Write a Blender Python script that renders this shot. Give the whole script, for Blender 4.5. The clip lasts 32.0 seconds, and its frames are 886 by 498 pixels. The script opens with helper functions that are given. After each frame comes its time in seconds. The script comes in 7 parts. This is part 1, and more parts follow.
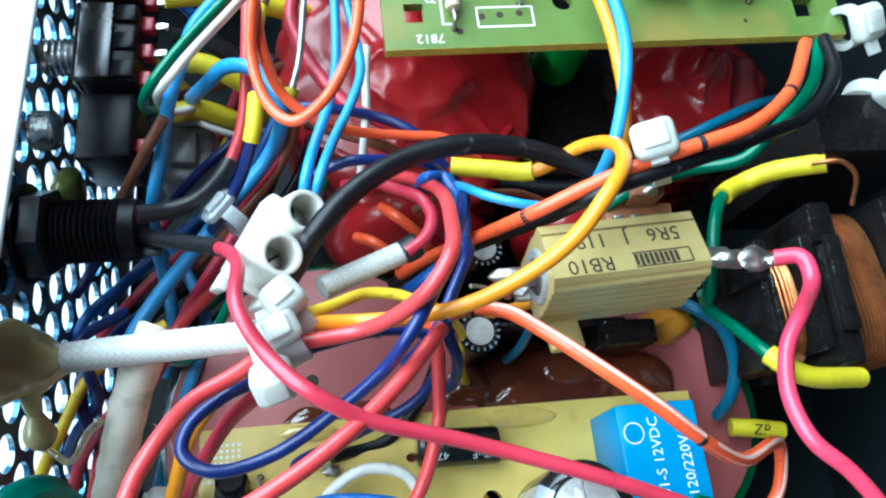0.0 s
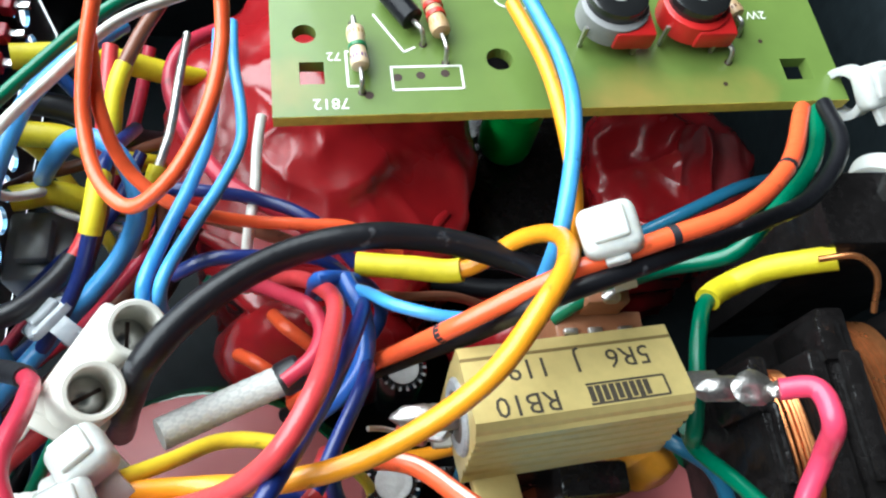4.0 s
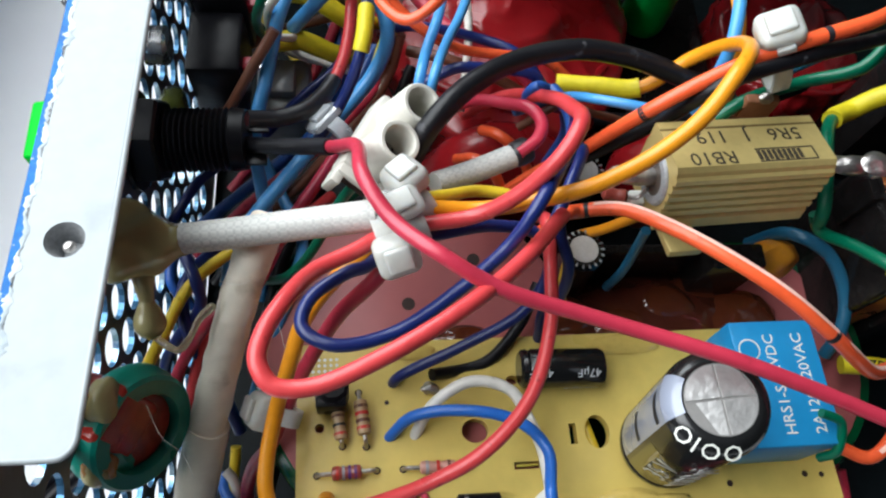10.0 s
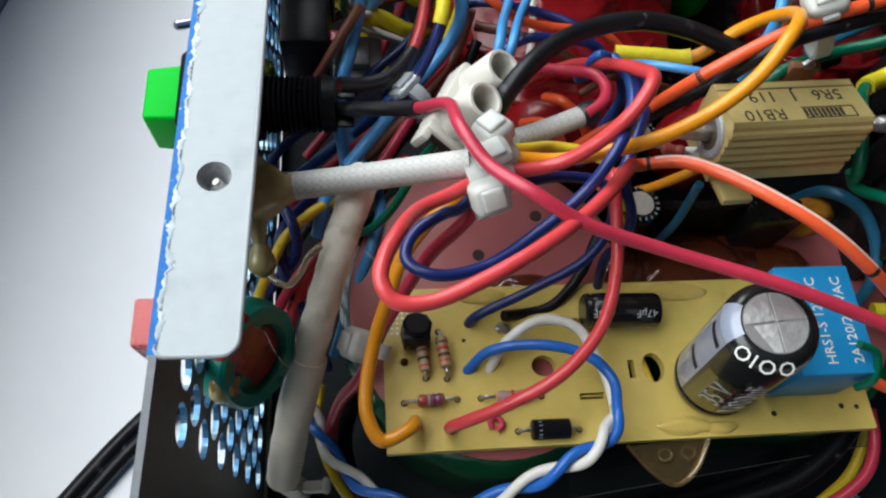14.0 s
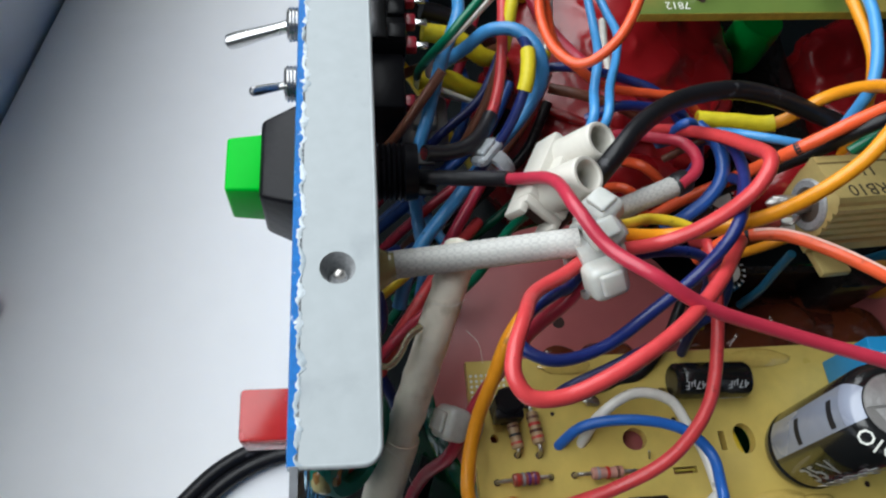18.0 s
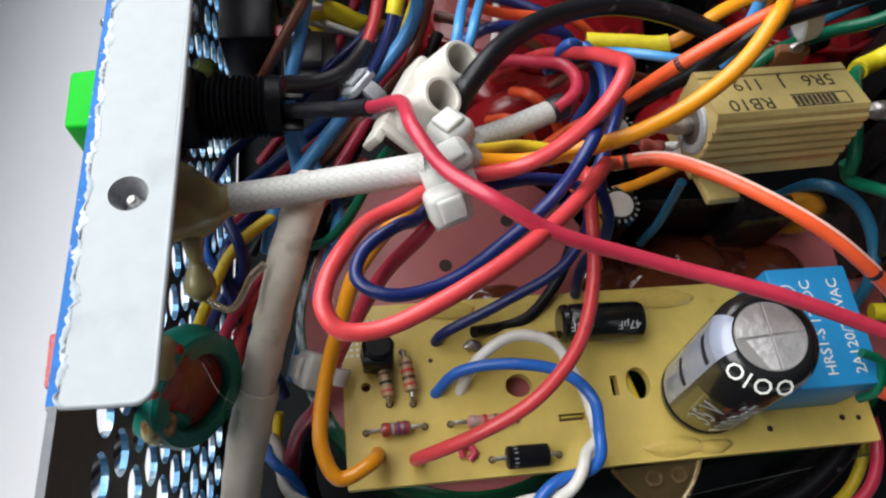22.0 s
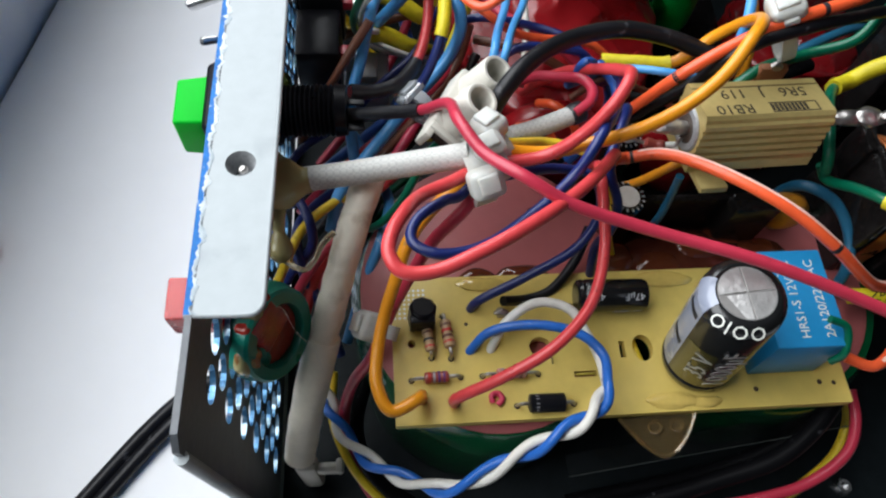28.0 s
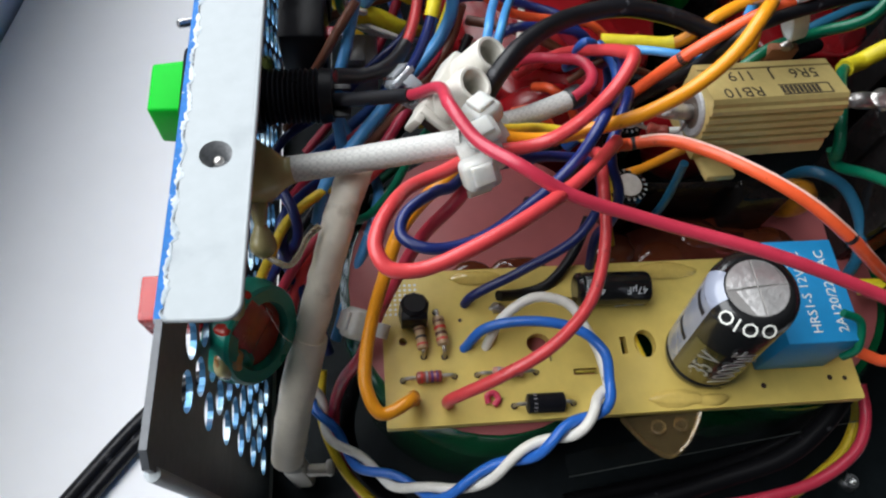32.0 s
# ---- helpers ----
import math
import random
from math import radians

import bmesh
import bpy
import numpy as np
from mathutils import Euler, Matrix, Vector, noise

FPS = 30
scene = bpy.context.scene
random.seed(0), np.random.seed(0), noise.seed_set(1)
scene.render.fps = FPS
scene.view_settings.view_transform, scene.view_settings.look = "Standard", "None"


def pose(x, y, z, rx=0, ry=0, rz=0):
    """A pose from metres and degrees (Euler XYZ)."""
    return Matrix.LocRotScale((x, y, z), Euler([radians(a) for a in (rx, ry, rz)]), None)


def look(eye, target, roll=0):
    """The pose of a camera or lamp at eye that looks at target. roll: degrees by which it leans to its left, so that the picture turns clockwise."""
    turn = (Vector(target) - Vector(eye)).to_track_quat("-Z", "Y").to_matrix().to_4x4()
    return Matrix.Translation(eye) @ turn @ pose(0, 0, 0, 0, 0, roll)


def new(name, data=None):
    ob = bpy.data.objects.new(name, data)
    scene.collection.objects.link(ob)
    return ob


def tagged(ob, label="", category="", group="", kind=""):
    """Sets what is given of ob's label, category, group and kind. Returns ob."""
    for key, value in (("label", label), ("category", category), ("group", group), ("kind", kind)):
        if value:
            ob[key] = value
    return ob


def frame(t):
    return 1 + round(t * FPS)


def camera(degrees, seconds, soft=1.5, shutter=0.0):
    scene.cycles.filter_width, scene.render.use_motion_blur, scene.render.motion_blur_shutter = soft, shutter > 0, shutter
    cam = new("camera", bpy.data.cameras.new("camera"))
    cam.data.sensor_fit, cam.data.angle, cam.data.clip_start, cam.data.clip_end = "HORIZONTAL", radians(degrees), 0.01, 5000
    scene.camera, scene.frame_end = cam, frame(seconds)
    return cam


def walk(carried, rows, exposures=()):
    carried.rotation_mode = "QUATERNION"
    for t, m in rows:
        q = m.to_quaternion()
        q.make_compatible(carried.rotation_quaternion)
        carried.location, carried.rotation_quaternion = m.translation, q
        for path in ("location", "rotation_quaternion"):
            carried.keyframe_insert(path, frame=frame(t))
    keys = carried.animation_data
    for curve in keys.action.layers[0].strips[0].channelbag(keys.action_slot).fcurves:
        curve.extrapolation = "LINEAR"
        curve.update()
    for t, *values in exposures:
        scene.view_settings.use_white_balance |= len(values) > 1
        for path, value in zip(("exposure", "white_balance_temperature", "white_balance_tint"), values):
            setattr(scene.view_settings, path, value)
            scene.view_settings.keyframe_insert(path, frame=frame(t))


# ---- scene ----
# One shot over an opened power unit on a white sill; sizes below are in millimetres.
cam = camera(61.5, 32.0, soft=2.2)
PATH = [
    (0, -0.00436, 0.03742, 0.14150, 0.00877, 0.06839, 0.04732, 19.78),
    (0.5, -0.00166, 0.03244, 0.13240, 0.01018, 0.07037, 0.04063, 14.66),
    (1, -0.00327, 0.03336, 0.13090, 0.01037, 0.07047, 0.03905, 17.76),
    (1.5, -0.00288, 0.03376, 0.13187, 0.01095, 0.07167, 0.04038, 17.54),
    (2, 0.00184, 0.03221, 0.13051, 0.01103, 0.07428, 0.04026, 10.05),
    (2.5, -0.00197, 0.04349, 0.13005, 0.01636, 0.08332, 0.04018, 21.76),
    (4.5, 0.00932, 0.04719, 0.12158, 0.02039, 0.08911, 0.03147, 11.67),
    (5, 0.00562, 0.04158, 0.12782, 0.01337, 0.08125, 0.03635, 8.32),
    (5.5, -0.00913, 0.03351, 0.13034, 0.00306, 0.07143, 0.03862, 14.53),
    (6, -0.00770, 0.03379, 0.13119, 0.00418, 0.07261, 0.03980, 13.53),
    (6.5, -0.00938, 0.02661, 0.13789, -0.00031, 0.06648, 0.04663, 10.20),
    (7, -0.01073, 0.02538, 0.13588, -0.00147, 0.06498, 0.04453, 10.91),
    (7.5, -0.01143, 0.02485, 0.13404, -0.00159, 0.06385, 0.04249, 11.95),
    (8, -0.01189, 0.02417, 0.13358, -0.00218, 0.06332, 0.04208, 11.89),
    (8.5, -0.01275, 0.02383, 0.13360, -0.00315, 0.06224, 0.04177, 12.07),
    (9, -0.01331, 0.02293, 0.13409, -0.00353, 0.06099, 0.04214, 12.60),
    (9.5, -0.01444, 0.02225, 0.13194, -0.00449, 0.05992, 0.03984, 13.18),
    (10, -0.01437, 0.02172, 0.13314, -0.00479, 0.05950, 0.04105, 12.61),
    (10.5, -0.01443, 0.02184, 0.13232, -0.00440, 0.05994, 0.04041, 13.10),
    (11, -0.01453, 0.02203, 0.13209, -0.00462, 0.05954, 0.03992, 13.18),
    (11.5, -0.01435, 0.02240, 0.13103, -0.00361, 0.06024, 0.03909, 14.02),
    (12, -0.01474, 0.02130, 0.13263, -0.00434, 0.05948, 0.04079, 13.47),
    (12.5, -0.01495, 0.02019, 0.13408, -0.00457, 0.05812, 0.04213, 13.49),
    (13, -0.02220, 0.00969, 0.14915, -0.01501, 0.04919, 0.05756, 8.72),
    (13.5, -0.02440, 0.01382, 0.14035, -0.01504, 0.05142, 0.04816, 12.34),
    (14, -0.02462, 0.01240, 0.13943, -0.01575, 0.05000, 0.04720, 11.78),
    (14.5, -0.02471, 0.01217, 0.13723, -0.01532, 0.05006, 0.04517, 12.56),
    (16.5, -0.02812, 0.00749, 0.13988, -0.01720, 0.04690, 0.04863, 13.64),
    (17, -0.02789, 0.00490, 0.14205, -0.01553, 0.04378, 0.05075, 15.09),
    (17.5, -0.03664, 0.01831, 0.14256, -0.02445, 0.05807, 0.05162, 14.33),
    (18, -0.03963, 0.02067, 0.13847, -0.02730, 0.06050, 0.04758, 14.93),
    (18.5, -0.03968, 0.02119, 0.13673, -0.02763, 0.06017, 0.04544, 15.21),
    (19, -0.02962, 0.01787, 0.14226, -0.01896, 0.05725, 0.05096, 12.26),
    (19.5, -0.02235, 0.01185, 0.13932, -0.01144, 0.05153, 0.04818, 12.09),
    (20, -0.02075, 0.01426, 0.13664, -0.01009, 0.05320, 0.04515, 11.86),
    (20.5, -0.02132, 0.01322, 0.13490, -0.01096, 0.05109, 0.04293, 11.99),
    (21, -0.02013, 0.01625, 0.13382, -0.00923, 0.05390, 0.04182, 12.70),
    (21.5, -0.02082, 0.01552, 0.13398, -0.00982, 0.05366, 0.04220, 12.68),
    (22, -0.02041, 0.01740, 0.13204, -0.00994, 0.05448, 0.03976, 12.26),
    (22.5, -0.01932, 0.01796, 0.13404, -0.00872, 0.05628, 0.04229, 11.90),
    (23, -0.01939, 0.01796, 0.13443, -0.00931, 0.05597, 0.04248, 11.05),
    (23.5, -0.01997, 0.01716, 0.13521, -0.01114, 0.05456, 0.04289, 9.78),
    (24, -0.01975, 0.01713, 0.13456, -0.01154, 0.05461, 0.04221, 9.17),
    (24.5, -0.02019, 0.01646, 0.13529, -0.01120, 0.05458, 0.04328, 9.78),
    (26.5, -0.02119, 0.01424, 0.13531, -0.01402, 0.05223, 0.04309, 7.85),
    (27, -0.02376, 0.00948, 0.13629, -0.01595, 0.04973, 0.04509, 8.59),
    (27.5, -0.02571, 0.00343, 0.14151, -0.01840, 0.04448, 0.05061, 8.64),
    (28, -0.02455, 0.00286, 0.14529, -0.01688, 0.04475, 0.05481, 8.48),
    (28.5, -0.02442, 0.00314, 0.14507, -0.01711, 0.04453, 0.05434, 7.91),
    (29, -0.02272, 0.00448, 0.14624, -0.01584, 0.04539, 0.05525, 7.09),
    (29.5, -0.02284, 0.00393, 0.14655, -0.01613, 0.04519, 0.05571, 6.87),
    (30, -0.02398, 0.00559, 0.14110, -0.01596, 0.04563, 0.04981, 9.09),
    (30.5, -0.02399, 0.00554, 0.14166, -0.01675, 0.04506, 0.05009, 8.16),
    (31, -0.02455, 0.00566, 0.14000, -0.01637, 0.04515, 0.04849, 9.49),
    (31.5, -0.02383, 0.00585, 0.14084, -0.01587, 0.04571, 0.04947, 8.94),
    (32, -0.02356, 0.00624, 0.14079, -0.01540, 0.04618, 0.04948, 9.10),
]
EXPOSURES = [(0.0, 0.28, 5250, -8), (0.8, 0.22, 5950, 0), (2.5, 0.25, 6150, 2), (5.0, 0.20, 6050, 2), (6.0, 0.00, 6000, -3), (7.0, -0.35, 6050, -1), (10.0, -0.35, 6400, 7), (12.5, -0.37, 6400, 7),
             (13.5, -0.67, 6400, 7), (17.0, -0.67, 6450, 9), (18.0, -0.88, 6400, 7), (18.4, -1.22, 6500, 7), (19.0, -0.97, 6600, 10), (20.0, -0.54, 6700, 12), (24.0, -0.54, 6600, 10), (27.0, -0.57, 6450, 9), (32.0, -0.57, 6500, 10)]
walk(cam, [(t, look((x, y, z), (tx, ty, tz), roll)) for t, x, y, z, tx, ty, tz, roll in PATH], EXPOSURES)

MM = 0.001
V = Vector


# ---- light ----
def make_world():
    w = bpy.data.worlds.new("daylight")
    w.use_nodes = True
    nt = w.node_tree
    sky = nt.nodes.new("ShaderNodeTexSky")
    sky.sky_type, sky.sun_disc = "NISHITA", False
    sky.sun_elevation, sky.sun_rotation = radians(38), radians(250)
    bg = nt.nodes["Background"]
    bg.inputs["Strength"].default_value = 0.035
    nt.links.new(sky.outputs[0], bg.inputs["Color"])
    scene.world = w


def area_light(name, eye, target, sx, sy, watts, colour):
    d = bpy.data.lights.new(name, "AREA")
    d.shape, d.size, d.size_y, d.energy, d.color = "RECTANGLE", sx, sy, watts, colour
    ob = new(name, d)
    ob.matrix_world = look(eye, target)
    return ob


make_world()
area_light("window_light", (-0.171, 0.1805, 0.38), (0.69, -0.25, 0.18), 0.66, 0.5, 9.2, (0.94, 0.97, 1.0))


# ---- materials ----
def lin(c):
    return tuple(v / 12.92 if v <= 0.04045 else ((v + 0.055) / 1.055) ** 2.4 for v in c)


def material(name, colour, rough=0.5, metal=0.0, vary=0.12, scale=220.0, bump=0.0, bump_scale=900.0, coat=0.0, spec=0.5,
             transmission=0.0, sub=0.0, blotch=None, blotch_scale=90.0, blotch_edge=(0.5, 0.62), alpha=1.0):
    """A surface with grain at two scales; colour is linear. blotch: a second colour in uneven patches."""
    m = bpy.data.materials.new(name)
    m.use_nodes = True
    nt = m.node_tree
    b = nt.nodes["Principled BSDF"]
    co = nt.nodes.new("ShaderNodeTexCoord")
    fine, broad = nt.nodes.new("ShaderNodeTexNoise"), nt.nodes.new("ShaderNodeTexNoise")
    fine.inputs["Scale"].default_value, fine.inputs["Detail"].default_value = scale * 5, 3
    broad.inputs["Scale"].default_value, broad.inputs["Detail"].default_value = scale, 4
    mixn = nt.nodes.new("ShaderNodeMath")
    mixn.operation = "ADD"
    nt.links.new(co.outputs["Object"], fine.inputs["Vector"])
    nt.links.new(co.outputs["Object"], broad.inputs["Vector"])
    nt.links.new(fine.outputs["Fac"], mixn.inputs[0])
    nt.links.new(broad.outputs["Fac"], mixn.inputs[1])
    ramp = nt.nodes.new("ShaderNodeValToRGB")
    lo, hi = [max(0.0, c * (1 - vary)) for c in colour], [min(1.0, c * (1 + vary)) for c in colour]
    ramp.color_ramp.elements[0].position, ramp.color_ramp.elements[1].position = 0.3, 0.7
    ramp.color_ramp.elements[0].color, ramp.color_ramp.elements[1].color = (*lo, 1), (*hi, 1)
    half = nt.nodes.new("ShaderNodeMath")
    half.operation = "MULTIPLY"
    half.inputs[1].default_value = 0.5
    nt.links.new(mixn.outputs[0], half.inputs[0])
    nt.links.new(half.outputs[0], ramp.inputs["Fac"])
    col = ramp.outputs["Color"]
    if blotch:
        bn = nt.nodes.new("ShaderNodeTexNoise")
        bn.inputs["Scale"].default_value, bn.inputs["Detail"].default_value = blotch_scale, 5
        nt.links.new(co.outputs["Object"], bn.inputs["Vector"])
        br = nt.nodes.new("ShaderNodeMapRange")
        br.inputs["From Min"].default_value, br.inputs["From Max"].default_value = blotch_edge
        nt.links.new(bn.outputs["Fac"], br.inputs["Value"])
        mx = nt.nodes.new("ShaderNodeMix")
        mx.data_type = "RGBA"
        nt.links.new(br.outputs["Result"], mx.inputs["Factor"])
        nt.links.new(col, mx.inputs["A"])
        mx.inputs["B"].default_value = (*blotch, 1)
        col = mx.outputs["Result"]
    nt.links.new(col, b.inputs["Base Color"])
    rr = nt.nodes.new("ShaderNodeMapRange")
    rr.inputs["To Min"].default_value, rr.inputs["To Max"].default_value = max(0.02, rough - 0.08), min(1.0, rough + 0.1)
    nt.links.new(broad.outputs["Fac"], rr.inputs["Value"])
    nt.links.new(rr.outputs["Result"], b.inputs["Roughness"])
    b.inputs["Metallic"].default_value = metal
    b.inputs["Specular IOR Level"].default_value = spec
    b.inputs["Coat Weight"].default_value = coat
    b.inputs["Coat Roughness"].default_value = 0.08
    b.inputs["Transmission Weight"].default_value = transmission
    b.inputs["Alpha"].default_value = alpha
    if sub:
        b.inputs["Subsurface Weight"].default_value = sub
        b.inputs["Subsurface Radius"].default_value = (0.002, 0.0018, 0.0015)
        b.inputs["Subsurface Scale"].default_value = 1.0
    if bump:
        bn = nt.nodes.new("ShaderNodeTexNoise")
        bn.inputs["Scale"].default_value, bn.inputs["Detail"].default_value = bump_scale, 4
        nt.links.new(co.outputs["Object"], bn.inputs["Vector"])
        bu = nt.nodes.new("ShaderNodeBump")
        bu.inputs["Strength"].default_value, bu.inputs["Distance"].default_value = bump, 0.0004
        nt.links.new(bn.outputs["Fac"], bu.inputs["Height"])
        nt.links.new(bu.outputs["Normal"], b.inputs["Normal"])
    return m


def pvc(name, colour, rough=0.3, spec=0.5):
    dirt = tuple(c * 0.6 for c in colour) if max(colour) > 0.05 else (0.05, 0.05, 0.055)
    return material(name, colour, rough, vary=0.12, scale=160, bump=0.16, bump_scale=700, spec=spec, blotch=dirt, blotch_scale=520, blotch_edge=(0.66, 0.72))


RED_WIRE = pvc("red_pvc", (0.56, 0.05, 0.055))
CRIMSON_WIRE = pvc("crimson_pvc", (0.45, 0.03, 0.06))
PINK_WIRE = pvc("pink_pvc", (0.62, 0.045, 0.1))
ORANGE_WIRE = pvc("orange_pvc", (0.76, 0.1, 0.03))
AMBER_WIRE = pvc("amber_pvc", (0.72, 0.27, 0.012))
YELLOW_WIRE = pvc("yellow_pvc", (0.72, 0.52, 0.03))
YELLOW_SLEEVE = material("yellow_sleeving", (0.66, 0.55, 0.015), 0.5, vary=0.14, scale=200, bump=0.3, bump_scale=500)
NAVY_WIRE = pvc("navy_pvc", (0.009, 0.02, 0.12))
BLUE_WIRE = pvc("blue_pvc", (0.02, 0.09, 0.36))
LIGHT_BLUE_WIRE = pvc("light_blue_pvc", (0.06, 0.27, 0.58))
TEAL_WIRE = pvc("teal_blue_pvc", (0.015, 0.11, 0.2))
GREEN_WIRE = pvc("green_pvc", (0.0, 0.12, 0.06))
BROWN_WIRE = pvc("brown_pvc", (0.16, 0.06, 0.035))
WHITE_WIRE = pvc("white_pvc", (0.72, 0.7, 0.64))
BLACK_WIRE = pvc("black_pvc", (0.007, 0.007, 0.009), 0.36, 0.3)
DULL_BLACK_WIRE = pvc("dull_black_pvc", (0.004, 0.004, 0.005), 0.5, 0.08)
BLACK_SHRINK = material("black_heat_shrink", (0.01, 0.01, 0.013), 0.4, bump=0.3, bump_scale=450)
INK = material("black_ink", (0.008, 0.008, 0.012), 0.6)
ALU = material("aluminium_sheet", (0.37, 0.405, 0.42), 0.55, metal=0.1, vary=0.06, scale=120, bump=0.15, bump_scale=300,
               blotch=(0.3, 0.33, 0.35), blotch_scale=160, blotch_edge=(0.58, 0.75))
BLUE_FILM = material("blue_film", (0.004, 0.13, 0.42), 0.42, spec=0.2, vary=0.3, scale=300, bump=0.3, bump_scale=400, blotch=(0.75, 0.8, 0.85), blotch_scale=650,
                     blotch_edge=(0.64, 0.7))
PANEL_GREY = material("dark_grey_paint", (0.1, 0.108, 0.12), 0.38, vary=0.18, scale=200, bump=0.15, bump_scale=600)
PANEL_RIM = material("punched_rim", (0.07, 0.19, 0.34), 0.2, metal=0.55, vary=0.5, scale=260, blotch=(0.4, 0.55, 0.65), blotch_scale=300, blotch_edge=(0.55, 0.62))
FLOOR_GREY = material("slate_paint", (0.01, 0.014, 0.016), 0.45, vary=0.3, scale=90, spec=0.15, bump=0.15, bump_scale=500)
STEEL = material("bright_steel", (0.6, 0.6, 0.6), 0.25, metal=1.0, vary=0.08, scale=300)
TINNED = material("tinned_lead", (0.46, 0.44, 0.42), 0.4, metal=1.0, vary=0.25, scale=500, bump=0.4, bump_scale=900)
COPPER = material("enamelled_copper", (0.62, 0.24, 0.09), 0.28, metal=0.9, vary=0.2, scale=300)
GOLD_ALU = material("gold_anodised_aluminium", (0.56, 0.44, 0.17), 0.4, metal=0.45, vary=0.1, scale=200, bump=0.1, bump_scale=900)
# Darker gold that paints the shade of the resistor's groove.
GOLD_SHADOW = material("groove_shade", (0.2, 0.14, 0.05), 0.5, metal=0.5)
BOARD = material("paper_phenolic_board", (0.66, 0.5, 0.13), 0.3, vary=0.14, scale=70, bump=0.14, bump_scale=420, blotch=(0.6, 0.44, 0.11), blotch_scale=40,
                 blotch_edge=(0.5, 0.8))
GREEN_BOARD = material("green_solder_mask", (0.11, 0.17, 0.035), 0.4, vary=0.12, scale=60, blotch=(0.27, 0.2, 0.05), blotch_scale=34, blotch_edge=(0.56, 0.7), coat=0.2)
BOARD_EDGE = material("board_edge", (0.5, 0.4, 0.06), 0.6, vary=0.25, scale=200)
# Dark colour that paints the shade inside holes and slots that are not cut.
HOLE_SHADE = material("hole_shade", (0.03, 0.012, 0.008), 0.6)
WHITE_PRINT = material("white_print", (0.75, 0.76, 0.7), 0.6)
NYLON = material("white_nylon", (0.64, 0.65, 0.61), 0.36, vary=0.1, scale=300, sub=0.5, transmission=0.3)
CREAM_PLASTIC = material("cream_plastic", (0.57, 0.55, 0.49), 0.42, vary=0.06, scale=200, bump=0.12, blotch=(0.3, 0.27, 0.2), blotch_scale=420, blotch_edge=(0.7, 0.74))
BLACK_PLASTIC = material("black_plastic", (0.007, 0.007, 0.009), 0.3, vary=0.2, scale=200, bump=0.12, spec=0.16)
RELAY_BLUE = material("relay_blue_plastic", (0.015, 0.26, 0.56), 0.4, vary=0.06, scale=120)
CAP_SLEEVE = material("black_capacitor_sleeve", (0.009, 0.0095, 0.01), 0.22, vary=0.2, scale=60, coat=0.3)
CAP_STRIPE = material("grey_capacitor_stripe", (0.27, 0.3, 0.38), 0.25, vary=0.08, scale=60, coat=0.5)
CAP_GOLD = material("olive_print_panel", (0.05, 0.045, 0.01), 0.2, vary=0.2, scale=60, coat=0.6)
CAP_TOP = material("capacitor_aluminium", (0.56, 0.55, 0.54), 0.4, metal=0.7, vary=0.1, scale=500, bump=0.25, bump_scale=1400)
GLUE = material("amber_hot_glue", (0.4, 0.35, 0.16), 0.16, vary=0.1, scale=120, transmission=0.12, coat=0.3)
GLUE_CLEAR = material("pale_hot_glue", (0.6, 0.5, 0.32), 0.14, vary=0.1, scale=120, transmission=0.75, coat=0.3)
VARNISH = material("brown_varnish", (0.07, 0.016, 0.009), 0.08, vary=0.5, scale=60, bump=0.4, bump_scale=120, coat=0.8)
RED_TAPE = material("red_shrink_film", (0.3, 0.009, 0.013), 0.26, vary=0.25, scale=50, bump=0.5, bump_scale=160, coat=0.2)
SALMON = material("salmon_tape", (0.38, 0.105, 0.105), 0.42, vary=0.08, scale=60, bump=0.1, bump_scale=200)
GREEN_CAN = material("green_film", (0.0, 0.065, 0.02), 0.2, vary=0.2, scale=60, coat=0.4)
FERRITE = material("black_varnished_ferrite", (0.009, 0.008, 0.008), 0.16, vary=0.5, scale=300, bump=0.7, bump_scale=420, spec=0.3)
RECESS = material("recess_grey", (0.32, 0.33, 0.34), 0.5, metal=0.4, vary=0.3, scale=500)
BRAID = material("white_glass_braid", (0.52, 0.52, 0.49), 0.5, vary=0.06, scale=400)
TUBE_IVORY = material("ivory_silicone_tube", (0.8, 0.74, 0.62), 0.34, vary=0.1, scale=120, bump=0.35, bump_scale=160, blotch=(0.46, 0.4, 0.3), blotch_scale=110,
                      blotch_edge=(0.62, 0.7))
GREEN_RING_MAT = material("green_translucent_plastic", (0.005, 0.25, 0.185), 0.3, vary=0.1, transmission=0.2)
RED_LENS = material("red_lens", (0.55, 0.03, 0.03), 0.25, transmission=0.4, vary=0.1)
BUTTON_GREEN = material("green_button_plastic", (0.0, 0.46, 0.02), 0.4, vary=0.04, spec=0.1)
RED_BALL = material("red_glass_ball", (0.6, 0.005, 0.02), 0.06, transmission=0.6, vary=0.05)
SILL = material("white_sill", (0.88, 0.88, 0.89), 0.5, vary=0.02, scale=30, blotch=(0.5, 0.5, 0.5), blotch_scale=260, blotch_edge=(0.765, 0.79), bump=0.04, bump_scale=400)
WINDOW_PAINT = material("window_frame_paint", (0.7, 0.7, 0.69), 0.45, vary=0.03, scale=20)
WALL_PAINT = material("wall_paint", (0.11, 0.115, 0.12), 0.8, vary=0.04, scale=5)


